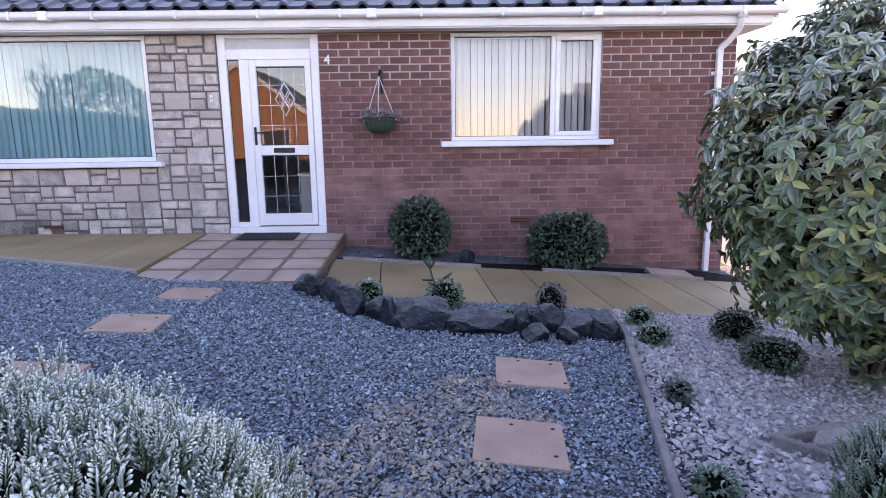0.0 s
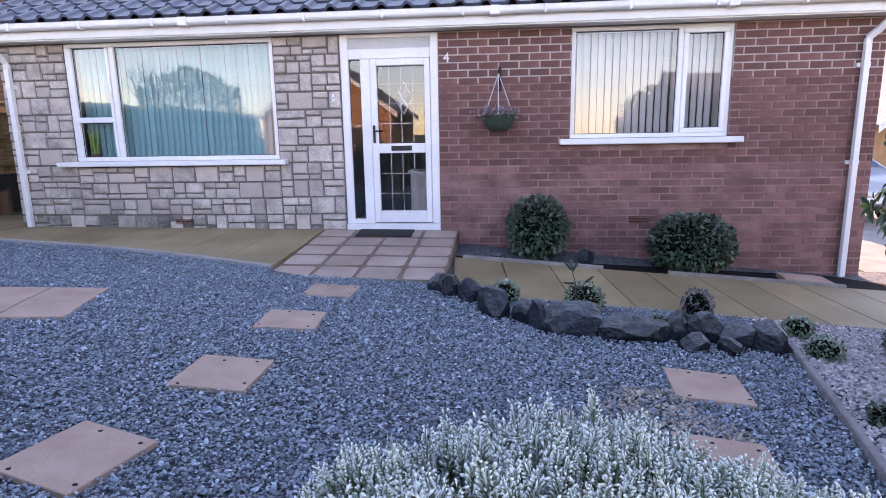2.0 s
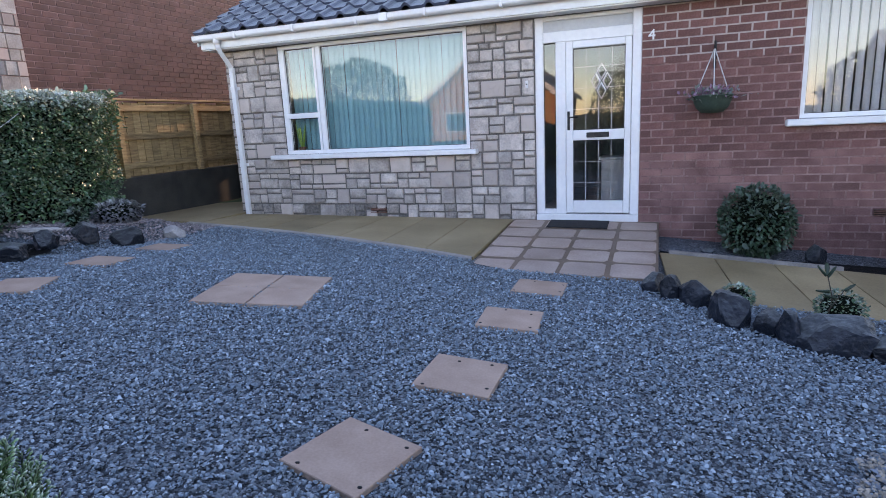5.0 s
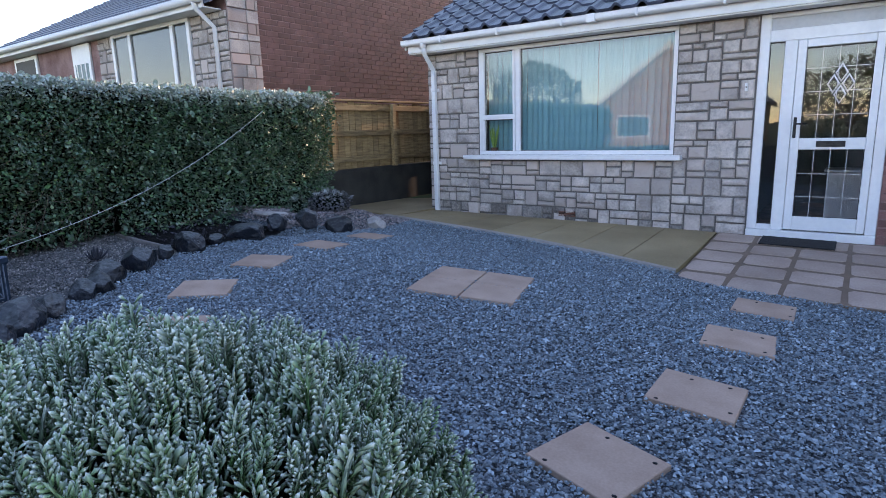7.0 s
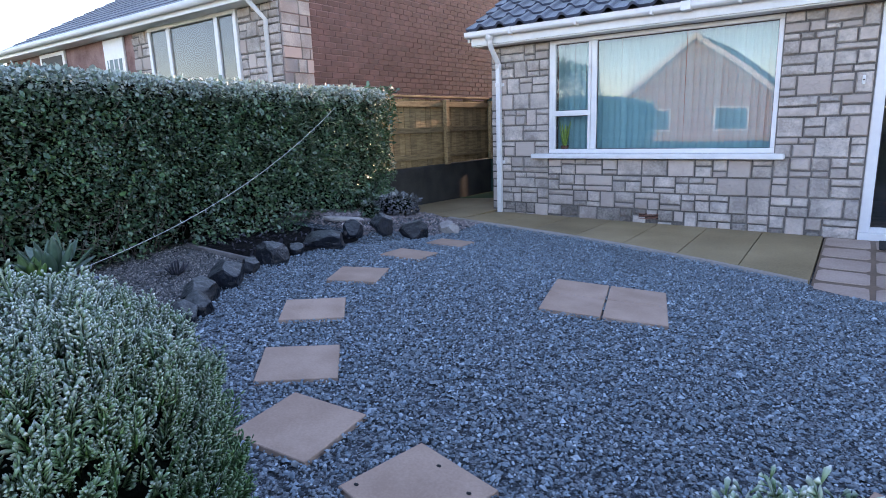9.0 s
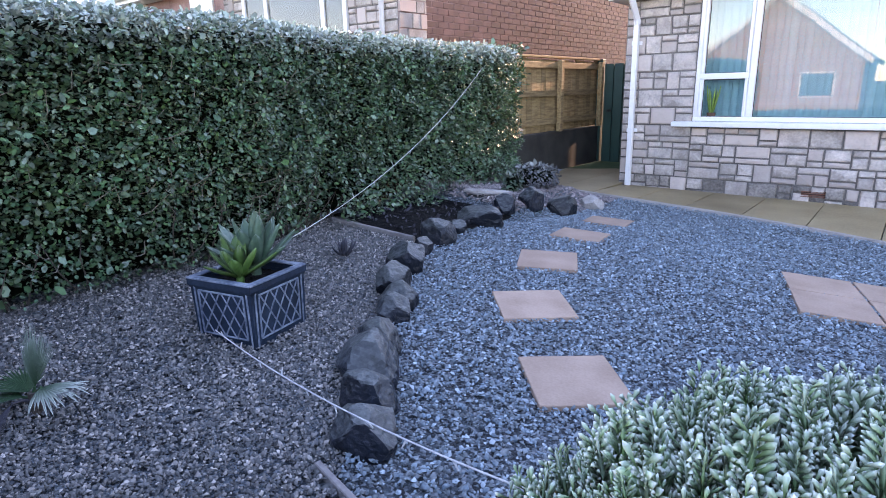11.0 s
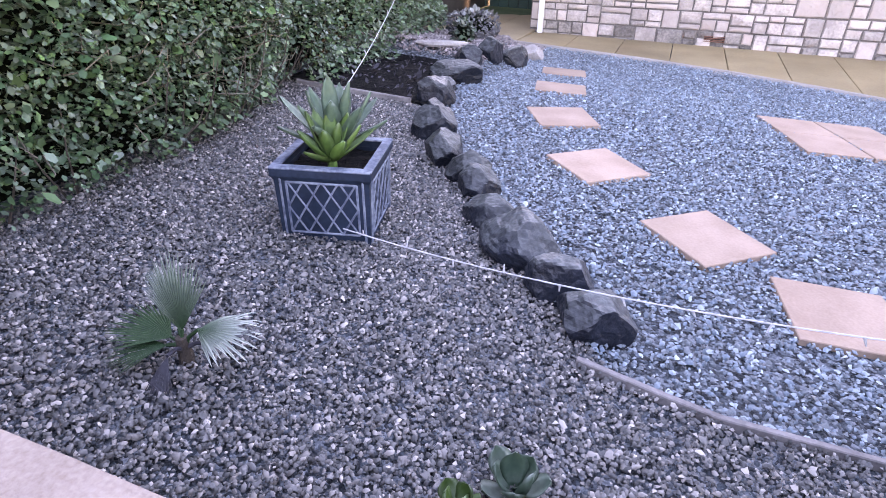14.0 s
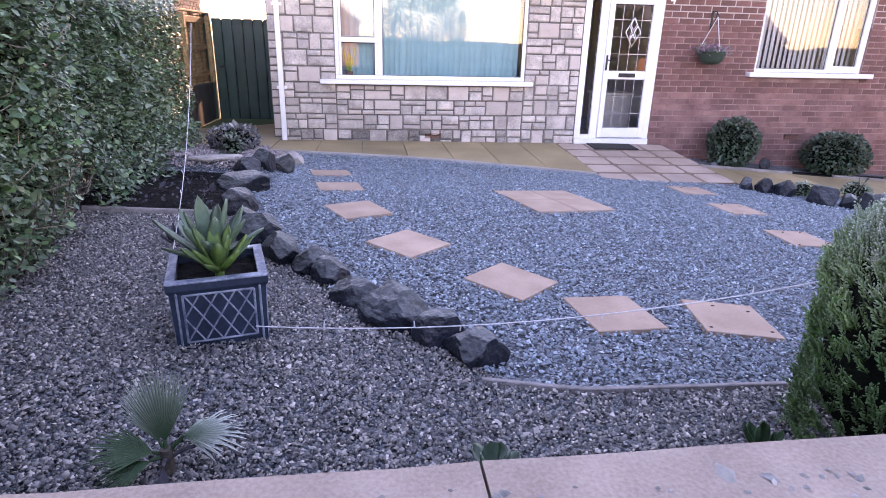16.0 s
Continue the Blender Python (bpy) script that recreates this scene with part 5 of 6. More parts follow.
# ---- planter and its plant ----
def planter():
    a, h = 0.405, 0.33
    cx, cy, rz = -6.425, 1.11, 13.5
    b = 0.795 - h
    t = empty("planter", "square blue glazed planter with raised lattice pattern", "planter", at=(cx, cy, b), rz=rz)
    half, ins = a / 2, 0.010
    for k in range(4):
        m = Matrix.Rotation(math.pi / 2 * k, 4, "Z")
        bm = bmesh.new()
        w0, w1 = half - ins - 0.008, half - ins
        v = [bm.verts.new(p) for p in ((-w0, -w0, 0), (w0, -w0, 0), (w1, -w1, h - 0.03), (-w1, -w1, h - 0.03))]
        u = [bm.verts.new((q.co.x * 0.9, q.co.y + 0.025, q.co.z)) for q in v]
        bm.faces.new(v)
        bm.faces.new(u[::-1])
        for i in range(4):
            bm.faces.new((v[i], v[(i + 1) % 4], u[(i + 1) % 4], u[i]))
        bmesh.ops.transform(bm, matrix=m, verts=bm.verts)
        p = part("side_panel", bm, M_GLAZE, t)
        tilt = math.atan2(0.008, h - 0.03)
        f = Matrix.Translation((0, -w0, 0)) @ Matrix.Rotation(tilt, 4, "X")
        lo, hi, wd = 0.05, h - 0.06, 0.142
        bm = bmesh.new()
        n = 4
        for s in (1, -1):
            for i in range(-3, n + 1):
                # diagonal strips clipped to the field
                pts = []
                x0 = -wd + 2 * wd * i / n
                x1 = x0 + (hi - lo) * 0.62 * 1.0
                za, zb = lo, hi
                if x0 < -wd:
                    za, x0 = lo + (hi - lo) * (-wd - x0) / (x1 - x0), -wd
                if x1 > wd:
                    zb, x1 = za + (hi - za) * (wd - x0) / (x1 - x0), wd
                if x1 - x0 < 0.02 or zb - za < 0.02:
                    continue
                sweep([(s * x0, -0.001, za), (s * x1, -0.001, zb)], 0.0042, 5, bm)
        bmesh.ops.transform(bm, matrix=m @ f, verts=bm.verts)
        part("lattice", bm, M_WORN, p, "worn pale raised lattice")
        bm = bmesh.new()
        for p0, p1 in (((-wd, lo), (wd, lo)), ((wd, lo), (wd, hi)), ((wd, hi), (-wd, hi)), ((-wd, hi), (-wd, lo)), ((-wd - 0.024, 0.01), (-wd - 0.024, hi + 0.02)), ((wd + 0.024, 0.01), (wd + 0.024, hi + 0.02))):
            sweep([(p0[0], -0.001, p0[1]), (p1[0], -0.001, p1[1])], 0.005, 6, bm)
        bmesh.ops.transform(bm, matrix=m @ f, verts=bm.verts)
        part("moulding", bm, M_WORN, p)
        bm = bmesh.new()
        o = half
        v = [bm.verts.new(q) for q in ((-o, -o, h - 0.035), (o, -o, h - 0.035), (o, -o, h - 0.004), (-o, -o, h - 0.004))]
        i_ = [bm.verts.new(q) for q in ((-o + 0.034, -o + 0.034, h), (o - 0.034, -o + 0.034, h), (o - 0.03, -o + 0.03, h - 0.09), (-o + 0.03, -o + 0.03, h - 0.09))]
        e = [bm.verts.new(q) for q in ((-o + 0.004, -o + 0.004, h), (o - 0.004, -o + 0.004, h))]
        bm.faces.new(v)
        bm.faces.new((v[3], v[2], e[1], e[0]))
        bm.faces.new((e[0], e[1], i_[1], i_[0]))
        bm.faces.new((i_[0], i_[1], i_[2], i_[3]))
        bm.faces.new((v[1], v[0], i_[3], i_[2]))
        bmesh.ops.transform(bm, matrix=m, verts=bm.verts)
        r = part("rim", bm, M_GLAZE, t)
        bm = bmesh.new()
        sweep([(-o + 0.003, -o + 0.003, h - 0.002), (o - 0.003, -o + 0.003, h - 0.002)], 0.0055, 6, bm)
        sweep([(-o + 0.034, -o + 0.034, h - 0.001), (o - 0.034, -o + 0.034, h - 0.001)], 0.004, 6, bm)
        bmesh.ops.transform(bm, matrix=m, verts=bm.verts)
        part("worn_edge", bm, M_WORN, r, "worn pale rim edge")
        bm = bmesh.new()
        for z0, z1 in ((h + 0.0005, h + 0.003),):
            lo4 = [bm.verts.new(q) for q in ((-o + 0.005, -o + 0.005, z0), (o - 0.005, -o + 0.005, z0), (o - 0.031, -o + 0.031, z0), (-o + 0.031, -o + 0.031, z0))]
            hi4 = [bm.verts.new((q.co.x, q.co.y, z1)) for q in lo4]
            bm.faces.new(hi4)
            for c in range(4):
                bm.faces.new((lo4[c], lo4[(c + 1) % 4], hi4[(c + 1) % 4], hi4[c]))
        bmesh.ops.transform(bm, matrix=m, verts=bm.verts)
        part("rim_top", bm, M_WORN, r, "flat rim top worn pale")
    bm = bmesh.new()
    s = half - 0.03
    g = [[bm.verts.new((x, y, h - 0.045 + 0.014 * noise.noise(Vector((x * 30, y * 30, 1))))) for x in np.linspace(-s, s, 14)] for y in np.linspace(-s, s, 14)]
    for r0, r1 in zip(g, g[1:]):
        for i in range(13):
            bm.faces.new((r0[i], r0[i + 1], r1[i + 1], r1[i]))
    part("soil", bm, M_SOIL, t, "dark crumbly potting soil")
    return b + h - 0.045


def blade(length, width, curl, lift):
    """A thick pointed succulent leaf along y that curls up."""
    bm = bmesh.new()
    n = 9
    rings = []
    for i in range(n):
        u = i / (n - 1)
        w = width * (0.42 + 1.28 * u - 1.7 * u ** 4)
        w = max(w, 0.001)
        y, z = length * u * math.cos(curl * u), length * u * math.sin(curl * u * 0.6 + lift)
        th = 0.010 * (1 - u) + 0.002
        rings.append([bm.verts.new(q) for q in ((-w, y, z + w * 0.22), (-w * 0.5, y, z + 0.002), (0, y, z - 0.004), (w * 0.5, y, z + 0.002), (w, y, z + w * 0.22), (0, y, z - th - 0.006))])
    for a, b in zip(rings, rings[1:]):
        for i in range(6):
            j = (i + 1) % 6
            bm.faces.new((a[i], a[j], b[j], b[i]))
    bm.faces.new(rings[0])
    bm.faces.new(rings[-1][::-1])
    return bm


sill_plant()
SOIL_Z = planter()


def agave():
    t = empty("agave", "grey-green succulent rosette rimmed with frost in planter", "plant", at=(-6.46, 1.18, SOIL_Z))
    rnd = random.Random(4)
    for i in range(17):
        u = i / 16
        ln = 0.27 + rnd.uniform(-0.03, 0.025)
        ob = part("leaf", blade(ln, 0.037, 0.22, 0.0), M_AGAVE, t, smooth=True)
        ob.matrix_local = pose(0, 0, 0.05, 0, 0, i * 137.5) @ pose(0, 0.014, 0, 16 + 54 * u)
    part("stem", sweep([(0, 0, -0.02), (0, 0, 0.07)], 0.026, 8), M_AGAVE, t)
    s = empty("agave", "smaller bright green succulent rosette beside the larger one", "plant", at=(-6.40, 1.05, SOIL_Z))
    for i in range(14):
        u = i / 13
        ob = part("leaf", blade(0.17 + 0.02 * (i % 3), 0.031, 0.25, 0.0), M_AGAVE2, s, smooth=True)
        ob.matrix_local = pose(0, 0, 0.045, 0, 0, i * 137.5 + 40) @ pose(0, 0.010, 0, 14 + 54 * u)
    part("stem", sweep([(0, 0, -0.02), (0, 0, 0.06)], 0.02, 8), M_AGAVE2, s)


agave()


def fan(length, blades, span, mat, cup, rime):
    """A fan leaf: blades joined along half their length, free and pointed beyond."""
    V, F, R = [], [], []
    sp = math.radians(span) / (blades - 1)
    for i in range(blades):
        a = sp * (i - (blades - 1) / 2)
        l = length * (1 - 0.22 * abs(2 * i / (blades - 1) - 1) ** 2) * random.uniform(0.9, 1.06)
        d, s = Vector((math.sin(a), math.cos(a), 0)), Vector((math.cos(a), -math.sin(a), 0))
        k = len(V)
        hang = random.uniform(0.5, 1.3)
        for u, f in ((0.02, 1.0), (0.3, 1.05), (0.58, 1.0), (0.82, 0.42), (1.0, 0.02)):
            ww = u * l * sp * 0.5 * f
            c = d * l * u * (1 - 0.15 * cup * u * u) + Vector((0, 0, -cup * length * u ** 2.2 * 0.55 * (hang if u > 0.6 else 0.9)))
            V += [tuple(c - s * ww), tuple(c + Vector((0, 0, ww * 0.6))), tuple(c + s * ww)]
            R += [u ** 1.5, 0.3 * u, u ** 1.5]
        for j in range(4):
            q = k + 3 * j
            F += [(q, q + 1, q + 4, q + 3), (q + 1, q + 2, q + 5, q + 4)]
    me = bpy.data.meshes.new("fan_leaf")
    me.from_pydata(V, [], F)
    at = me.attributes.new("rime", "FLOAT", "POINT")
    at.data.foreach_set("value", np.array(R, dtype=np.float32) * rime)
    me.materials.append(mat)
    return me


def palm():
    x, y = -6.37, 0.12
    t = empty("fan_palm", "young fan palm with frosted leaf edges in gravel", "palm", at=(x, y, ground_z(x, y)))
    # heading, rise of stalk, stalk, fan, span, bend, cup, rime
    for hd, el, st, ln, sp, tip, cup, rm, mat in ((14, 78, 0.06, 0.25, 58, 6, 0.10, 0.35, M_PALM), (-72, 52, 0.09, 0.20, 115, -40, 0.55, 0.95, M_PALM), (95, 40, 0.05, 0.20, 95, -18, 0.25, 0.03, M_PALM), (125, 22, 0.05, 0.18, 75, -16, 0.3, 0.03, M_PALM),
                                                  (52, 64, 0.06, 0.21, 50, 0, 0.2, 0.5, M_PALM), (-78, 20, 0.10, 0.20, 14, 6, 0.1, 0.4, M_PALMDRY), (-170, 22, 0.08, 0.17, 45, -60, 0.3, 0.10, M_PALMDRY)):
        stalk = part("leaf_stalk", sweep([(0, 0, 0), (0, st * 0.5, 0.008), (0, st, 0)], 0.008, 6, taper=0.005), mat, t)
        stalk.matrix_local = pose(0, 0, 0.05, 0, 0, hd) @ pose(0, 0, 0, el)
        f = link_mesh("fan", fan(ln, 20, sp, mat, cup, rm), None, stalk)
        f.matrix_local = pose(0, st - 0.004, 0, tip)
    part("trunk", sweep([(0, 0, -0.03), (0, 0, 0.09)], 0.025, 8, taper=0.018), M_BARK, t)


palm()


def succulent(name, label, x, y, n, ln, w, mat, el0=20, group=""):
    t = empty(name, label, "plant", group, at=(x, y, ground_z(x, y)))
    for i in range(n):
        u = i / max(1, n - 1)
        ob = part("leaf", blade(ln * random.uniform(0.8, 1.1), w, 0.5, 0.05), mat, t, smooth=True)
        ob.matrix_local = pose(0, 0, 0.01, 0, 0, i * 137.5) @ pose(0, 0.008, 0, el0 + 50 * u)


succulent("small_plant", "small frosted round-leaved plant in the pebbles", -5.36, 0.07, 9, 0.10, 0.036, M_AGAVE, 4, "small pebble plants")
succulent("small_plant", "small bright green round-leaved plant in the pebbles", -5.47, -0.03, 8, 0.07, 0.030, M_AGAVE2, 8, "small pebble plants")
succulent("small_plant", "small spiky tuft beside the hedge bed", -6.95, 2.2, 10, 0.13, 0.012, M_PALMDRY, 15, "small pebble plants")
succulent("small_plant", "low spiky plant near the front wall", -4.35, 0.15, 9, 0.12, 0.02, M_PALM, 15, "small pebble plants")
leafy_dome("small_shrub", "low brown frosted shrub at head of the bed", "shrub", (-7.20, 5.26, ground_z(-7.2, 5.26)), 0.27, 1100, 0.035, M_PALMDRY, 0.8, "low garden shrubs", 0.5)
leafy_dome("small_shrub", "tiny green plant on pink gravel", "shrub", (-7.09, 4.63, ground_z(-7.09, 4.63)), 0.09, 200, 0.04, M_BUSH, 0.5, "low garden shrubs", 1.2)
for x, y, r, sq, mat, lab in ((1.66, 4.47, 0.13, 0.8, M_LEAF, "small bright green clump by the path"), (1.58, 3.95, 0.14, 0.7, M_LEAF, "low grey-green clump with frost on pink gravel"), (2.30, 4.20, 0.22, 0.7, M_BUSH, "low heathery shrub with frost on pink gravel"), (2.19, 3.52, 0.24, 0.55, M_BUSH, "dark low mat of foliage on pink gravel"), (1.33, 2.94, 0.075, 1.1, M_BUSH, "tiny dark green seedling on pink gravel"), (-0.55, 4.80, 0.15, 0.8, M_LEAF, "green clump behind the rocks"), (0.10, 4.72, 0.20, 0.8, M_LEAF, "green leafy clump behind the rocks"), (0.99, 4.70, 0.15, 1.2, M_PALMDRY, "dry brown heather behind the rocks"), (0.62, 4.45, 0.07, 0.8, M_LEAF, "tiny clump behind the rocks"), (1.10, 2.06, 0.10, 0.8, M_LEAF, "yellow-green frosted tuft near the corner")):
    leafy_dome("small_shrub", lab, "shrub", (x, y, ground_z(x, y) - 0.01), r * 0.78, int(300 + 15000 * r * r), 0.021, mat, 0.6, "low garden shrubs", sq, False)


def sapling():
    x, y = 0.0, 4.62
    t = empty("sapling", "thin leafy shoot standing behind the rocks", "plant", at=(x, y, ground_z(x, y)))
    part("stem", sweep([(0, 0, 0), (0.02, 0, 0.2), (-0.02, 0, 0.36)], 0.007, 6, taper=0.003), M_BARK, t)
    part("stem", sweep([(0, 0, 0.1), (0.09, 0, 0.26)], 0.005, 6, taper=0.003), M_BARK, t)
    for q, rz, el in (((-0.02, 0, 0.36), 80, 35), ((-0.02, 0, 0.35), -70, 40), ((0.0, 0, 0.25), 100, -10), ((0.09, 0, 0.26), -60, 10), ((0.05, 0, 0.2), 90, 5), ((-0.02, 0, 0.36), 10, 60)):
        ob = part("leaf", blade(0.09, 0.017, 0.3, 0.02), M_BUSH, t, smooth=True)
        ob.matrix_local = pose(*q, 0, 0, rz) @ pose(0, 0, 0, el)


sapling()


# ---- cable with clips ----
def cable():
    t = empty("light_cable", "pale string-light cable slung between hedge, planter and bushes", "cable")
    runs = [((-7.28, 4.375, 1.85), (-6.687, 1.365, 0.776), 0.168), ((-6.213, 0.788, 0.637), (-4.01, 0.406, 0.94), 0.078), ((-3.75, 0.42, 0.72), (-2.7, 0.85, 0.55), 0.06)]
    for a, b, sag in runs:
        a, b = Vector(a), Vector(b)
        pts = []
        for i in range(25):
            u = i / 24
            p = a.lerp(b, u)
            p.z -= sag * 4 * u * (1 - u)
            pts.append(p)
        part("cable", sweep(pts, 0.0025, 6), M_ROPE, t)
        rnd = random.Random(len(pts) + int(a.x * 10))
        for i in range(1, 24, 2):
            p = pts[i]
            d = Vector((rnd.uniform(-0.5, 0.5), rnd.uniform(-0.5, 0.5), rnd.choice((-1, -1, 1)))).normalized()
            part("bulb", sweep([p, p + d * 0.028], 0.0042, 5, taper=0.002), M_ROPE if i % 4 else M_METAL, t)


cable()


# ---- fence and gate in the gap ----
def side_fence():
    x = -8.40
    w = empty("wall_side", "low dark concrete wall beneath the timber fence", "wall", kind="structure")
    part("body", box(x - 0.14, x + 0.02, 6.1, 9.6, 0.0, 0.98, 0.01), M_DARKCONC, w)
    f = empty("fence", "weathered timber panel fence on a low wall", "fence")
    y = 6.12
    rnd = random.Random(9)
    while y < 9.45:
        b = rnd.uniform(0.13, 0.15)
        h = 2.06 + rnd.uniform(-0.015, 0.015)
        part("board", box(x - 0.06, x - 0.04 + rnd.uniform(0, 0.006), y, y + b - 0.006, 0.99, h, 0.002), M_WOOD, f)
        y += b
    for z in (1.10, 1.52, 1.93):
        part("rail", box(x - 0.04 + 0.008, x + 0.005, 6.12, 9.45, z, z + 0.09, 0.004), M_WOOD, f)
    part("capping", box(x - 0.08, x + 0.01, 6.1, 9.47, 2.08, 2.11, 0.004), M_WOOD, f)
    for y in (6.45, 7.95, 9.40):
        part("post", box(x + 0.006, x + 0.08, y, y + 0.085, 0.98, 2.05, 0.005), M_WOOD, f)
    g = empty("side_gate", "dark green boarded timber side gate", "gate")
    xs = np.linspace(-8.32, -7.12, 8)
    for a, b in zip(xs, xs[1:]):
        part("board", box(a + 0.007, b - 0.007, 9.50, 9.525, 0.33, 2.02, 0.004), M_GREEN, g)
    for z in (0.55, 1.2, 1.8):
        part("ledge", box(-8.32, -7.12, 9.526, 9.56, z, z + 0.11, 0.004), M_GREEN, g)
    # added black panel, keeps the sun behind from shining through the board gaps
    part("backing", box(-8.32, -7.09, 9.562, 9.575, 0.31, 2.0), M_BLACK, g)
    part("post", box(-8.44, -8.335, 9.46, 9.57, 0.3, 2.1, 0.006), M_GREEN, g)
    part("latch", box(-8.24, -8.16, 9.47, 9.50, 1.22, 1.26, 0.003), M_METAL, g, "black gate latch")


side_fence()


# ---- things on the wall ----
def hanging_basket():
    x, y = -0.60, 7.16
    b = empty("basket_bracket", "black iron basket bracket screwed to brickwork", "bracket")
    part("arm", sweep([(x + 0.02, FRONT - 0.008, 2.23), (x + 0.01, 7.24, 2.25), (x, y, 2.20), (x, y - 0.02, 2.17)], 0.008, 6), M_METAL, b)
    part("back_plate", box(x + 0.005, x + 0.035, FRONT - 0.02, FRONT - 0.008, 1.98, 2.26, 0.003), M_METAL, b)
    part("brace", sweep([(x + 0.02, FRONT - 0.01, 2.0), (x + 0.01, 7.25, 2.10), (x + 0.005, 7.2, 2.23)], 0.006, 6), M_METAL, b)
    t = empty("hanging_basket", "dark wicker hanging basket with withered heather", "basket", at=(x, y, 1.50))
    bm = bmesh.new()
    prof = [(0.03, 0.0), (0.11, 0.012), (0.16, 0.06), (0.185, 0.12), (0.195, 0.175), (0.205, 0.18), (0.205, 0.19), (0.185, 0.188), (0.175, 0.14)]
    n = 20
    rings = [[bm.verts.new((r * math.cos(2 * math.pi * k / n), r * math.sin(2 * math.pi * k / n), z)) for k in range(n)] for r, z in prof]
    for a, c in zip(rings, rings[1:]):
        for k in range(n):
            bm.faces.new((a[k], a[(k + 1) % n], c[(k + 1) % n], c[k]))
    bm.faces.new(rings[0][::-1])
    bm.faces.new(rings[-1])
    part("bowl", bm, M_BASKET, t, smooth=True)
    for k in range(3):
        a = 2 * math.pi * k / 3 + 0.5
        part("chain", sweep([(0.2 * math.cos(a), 0.2 * math.sin(a), 0.185), (0, 0, 0.67)], 0.006, 5), M_ROPE, t, "pale hanging cord")
    m = 500
    u = RNG.normal(size=(m, 3)) * np.array([0.09, 0.09, 0.035]) + np.array([0, 0, 0.20])
    lay_leaves("heather", u, np.tile([[0, 0, 1.0]], (m, 1)), 0.03 * RNG.lognormal(0, 0.3, m), M_FLOWER, t, "", None, 0.1, 1.4)["kind"] = "stuff"
    lay_leaves("foliage", u[:260] * np.array([1.15, 1.15, 0.95]), np.tile([[0, 0, 0.6]], (260, 1)), 0.04 * RNG.lognormal(0, 0.3, 260), M_BUSH, t, "", np.full(260, 0.3), 0.6, 1.4)


hanging_basket()


def house_number():
    cu = bpy.data.curves.new("digit", "FONT")
    cu.body, cu.size, cu.extrude, cu.bevel_depth = "4", 0.155, 0.006, 0.002
    tmp = bpy.data.objects.new("digit", cu)
    me = bpy.data.meshes.new_from_object(tmp)
    bpy.data.objects.remove(tmp)
    bpy.data.curves.remove(cu)
    ob = link_mesh("house_number", me, M_UPVC)
    ob.matrix_world = pose(-1.27, FRONT - 0.014, 2.335, 90)
    tagged(ob, "white numeral 4 fixed to the brick beside the door", "house number")


house_number()


def air_brick(x, z, w=0.24):
    t = empty("air_brick", "small terracotta air vent low in the wall", "vent", "air vents")
    part("backing", box(x, x + w, FRONT - 0.012, FRONT - 0.004, z, z + 0.075), M_BLACK, t)
    for i in range(4):
        part("slat", box(x, x + w, FRONT - 0.03, FRONT - 0.012, z + 0.004 + i * 0.019, z + 0.012 + i * 0.019), M_VERT, t)


air_brick(1.02, 0.36)
air_brick(-4.88, 0.36)


def door_bell():
    t = empty("door_bell", "small white bell push on the stone pier", "bell")
    part("case", box(-2.66, -2.63, FRONT - 0.045, FRONT - 0.02, 1.90, 1.99, 0.004), M_UPVC, t)
    part("button", sweep([(-2.645, FRONT - 0.045, 1.945), (-2.645, FRONT - 0.052, 1.945)], 0.008, 8), M_GASKET, t)


door_bell()


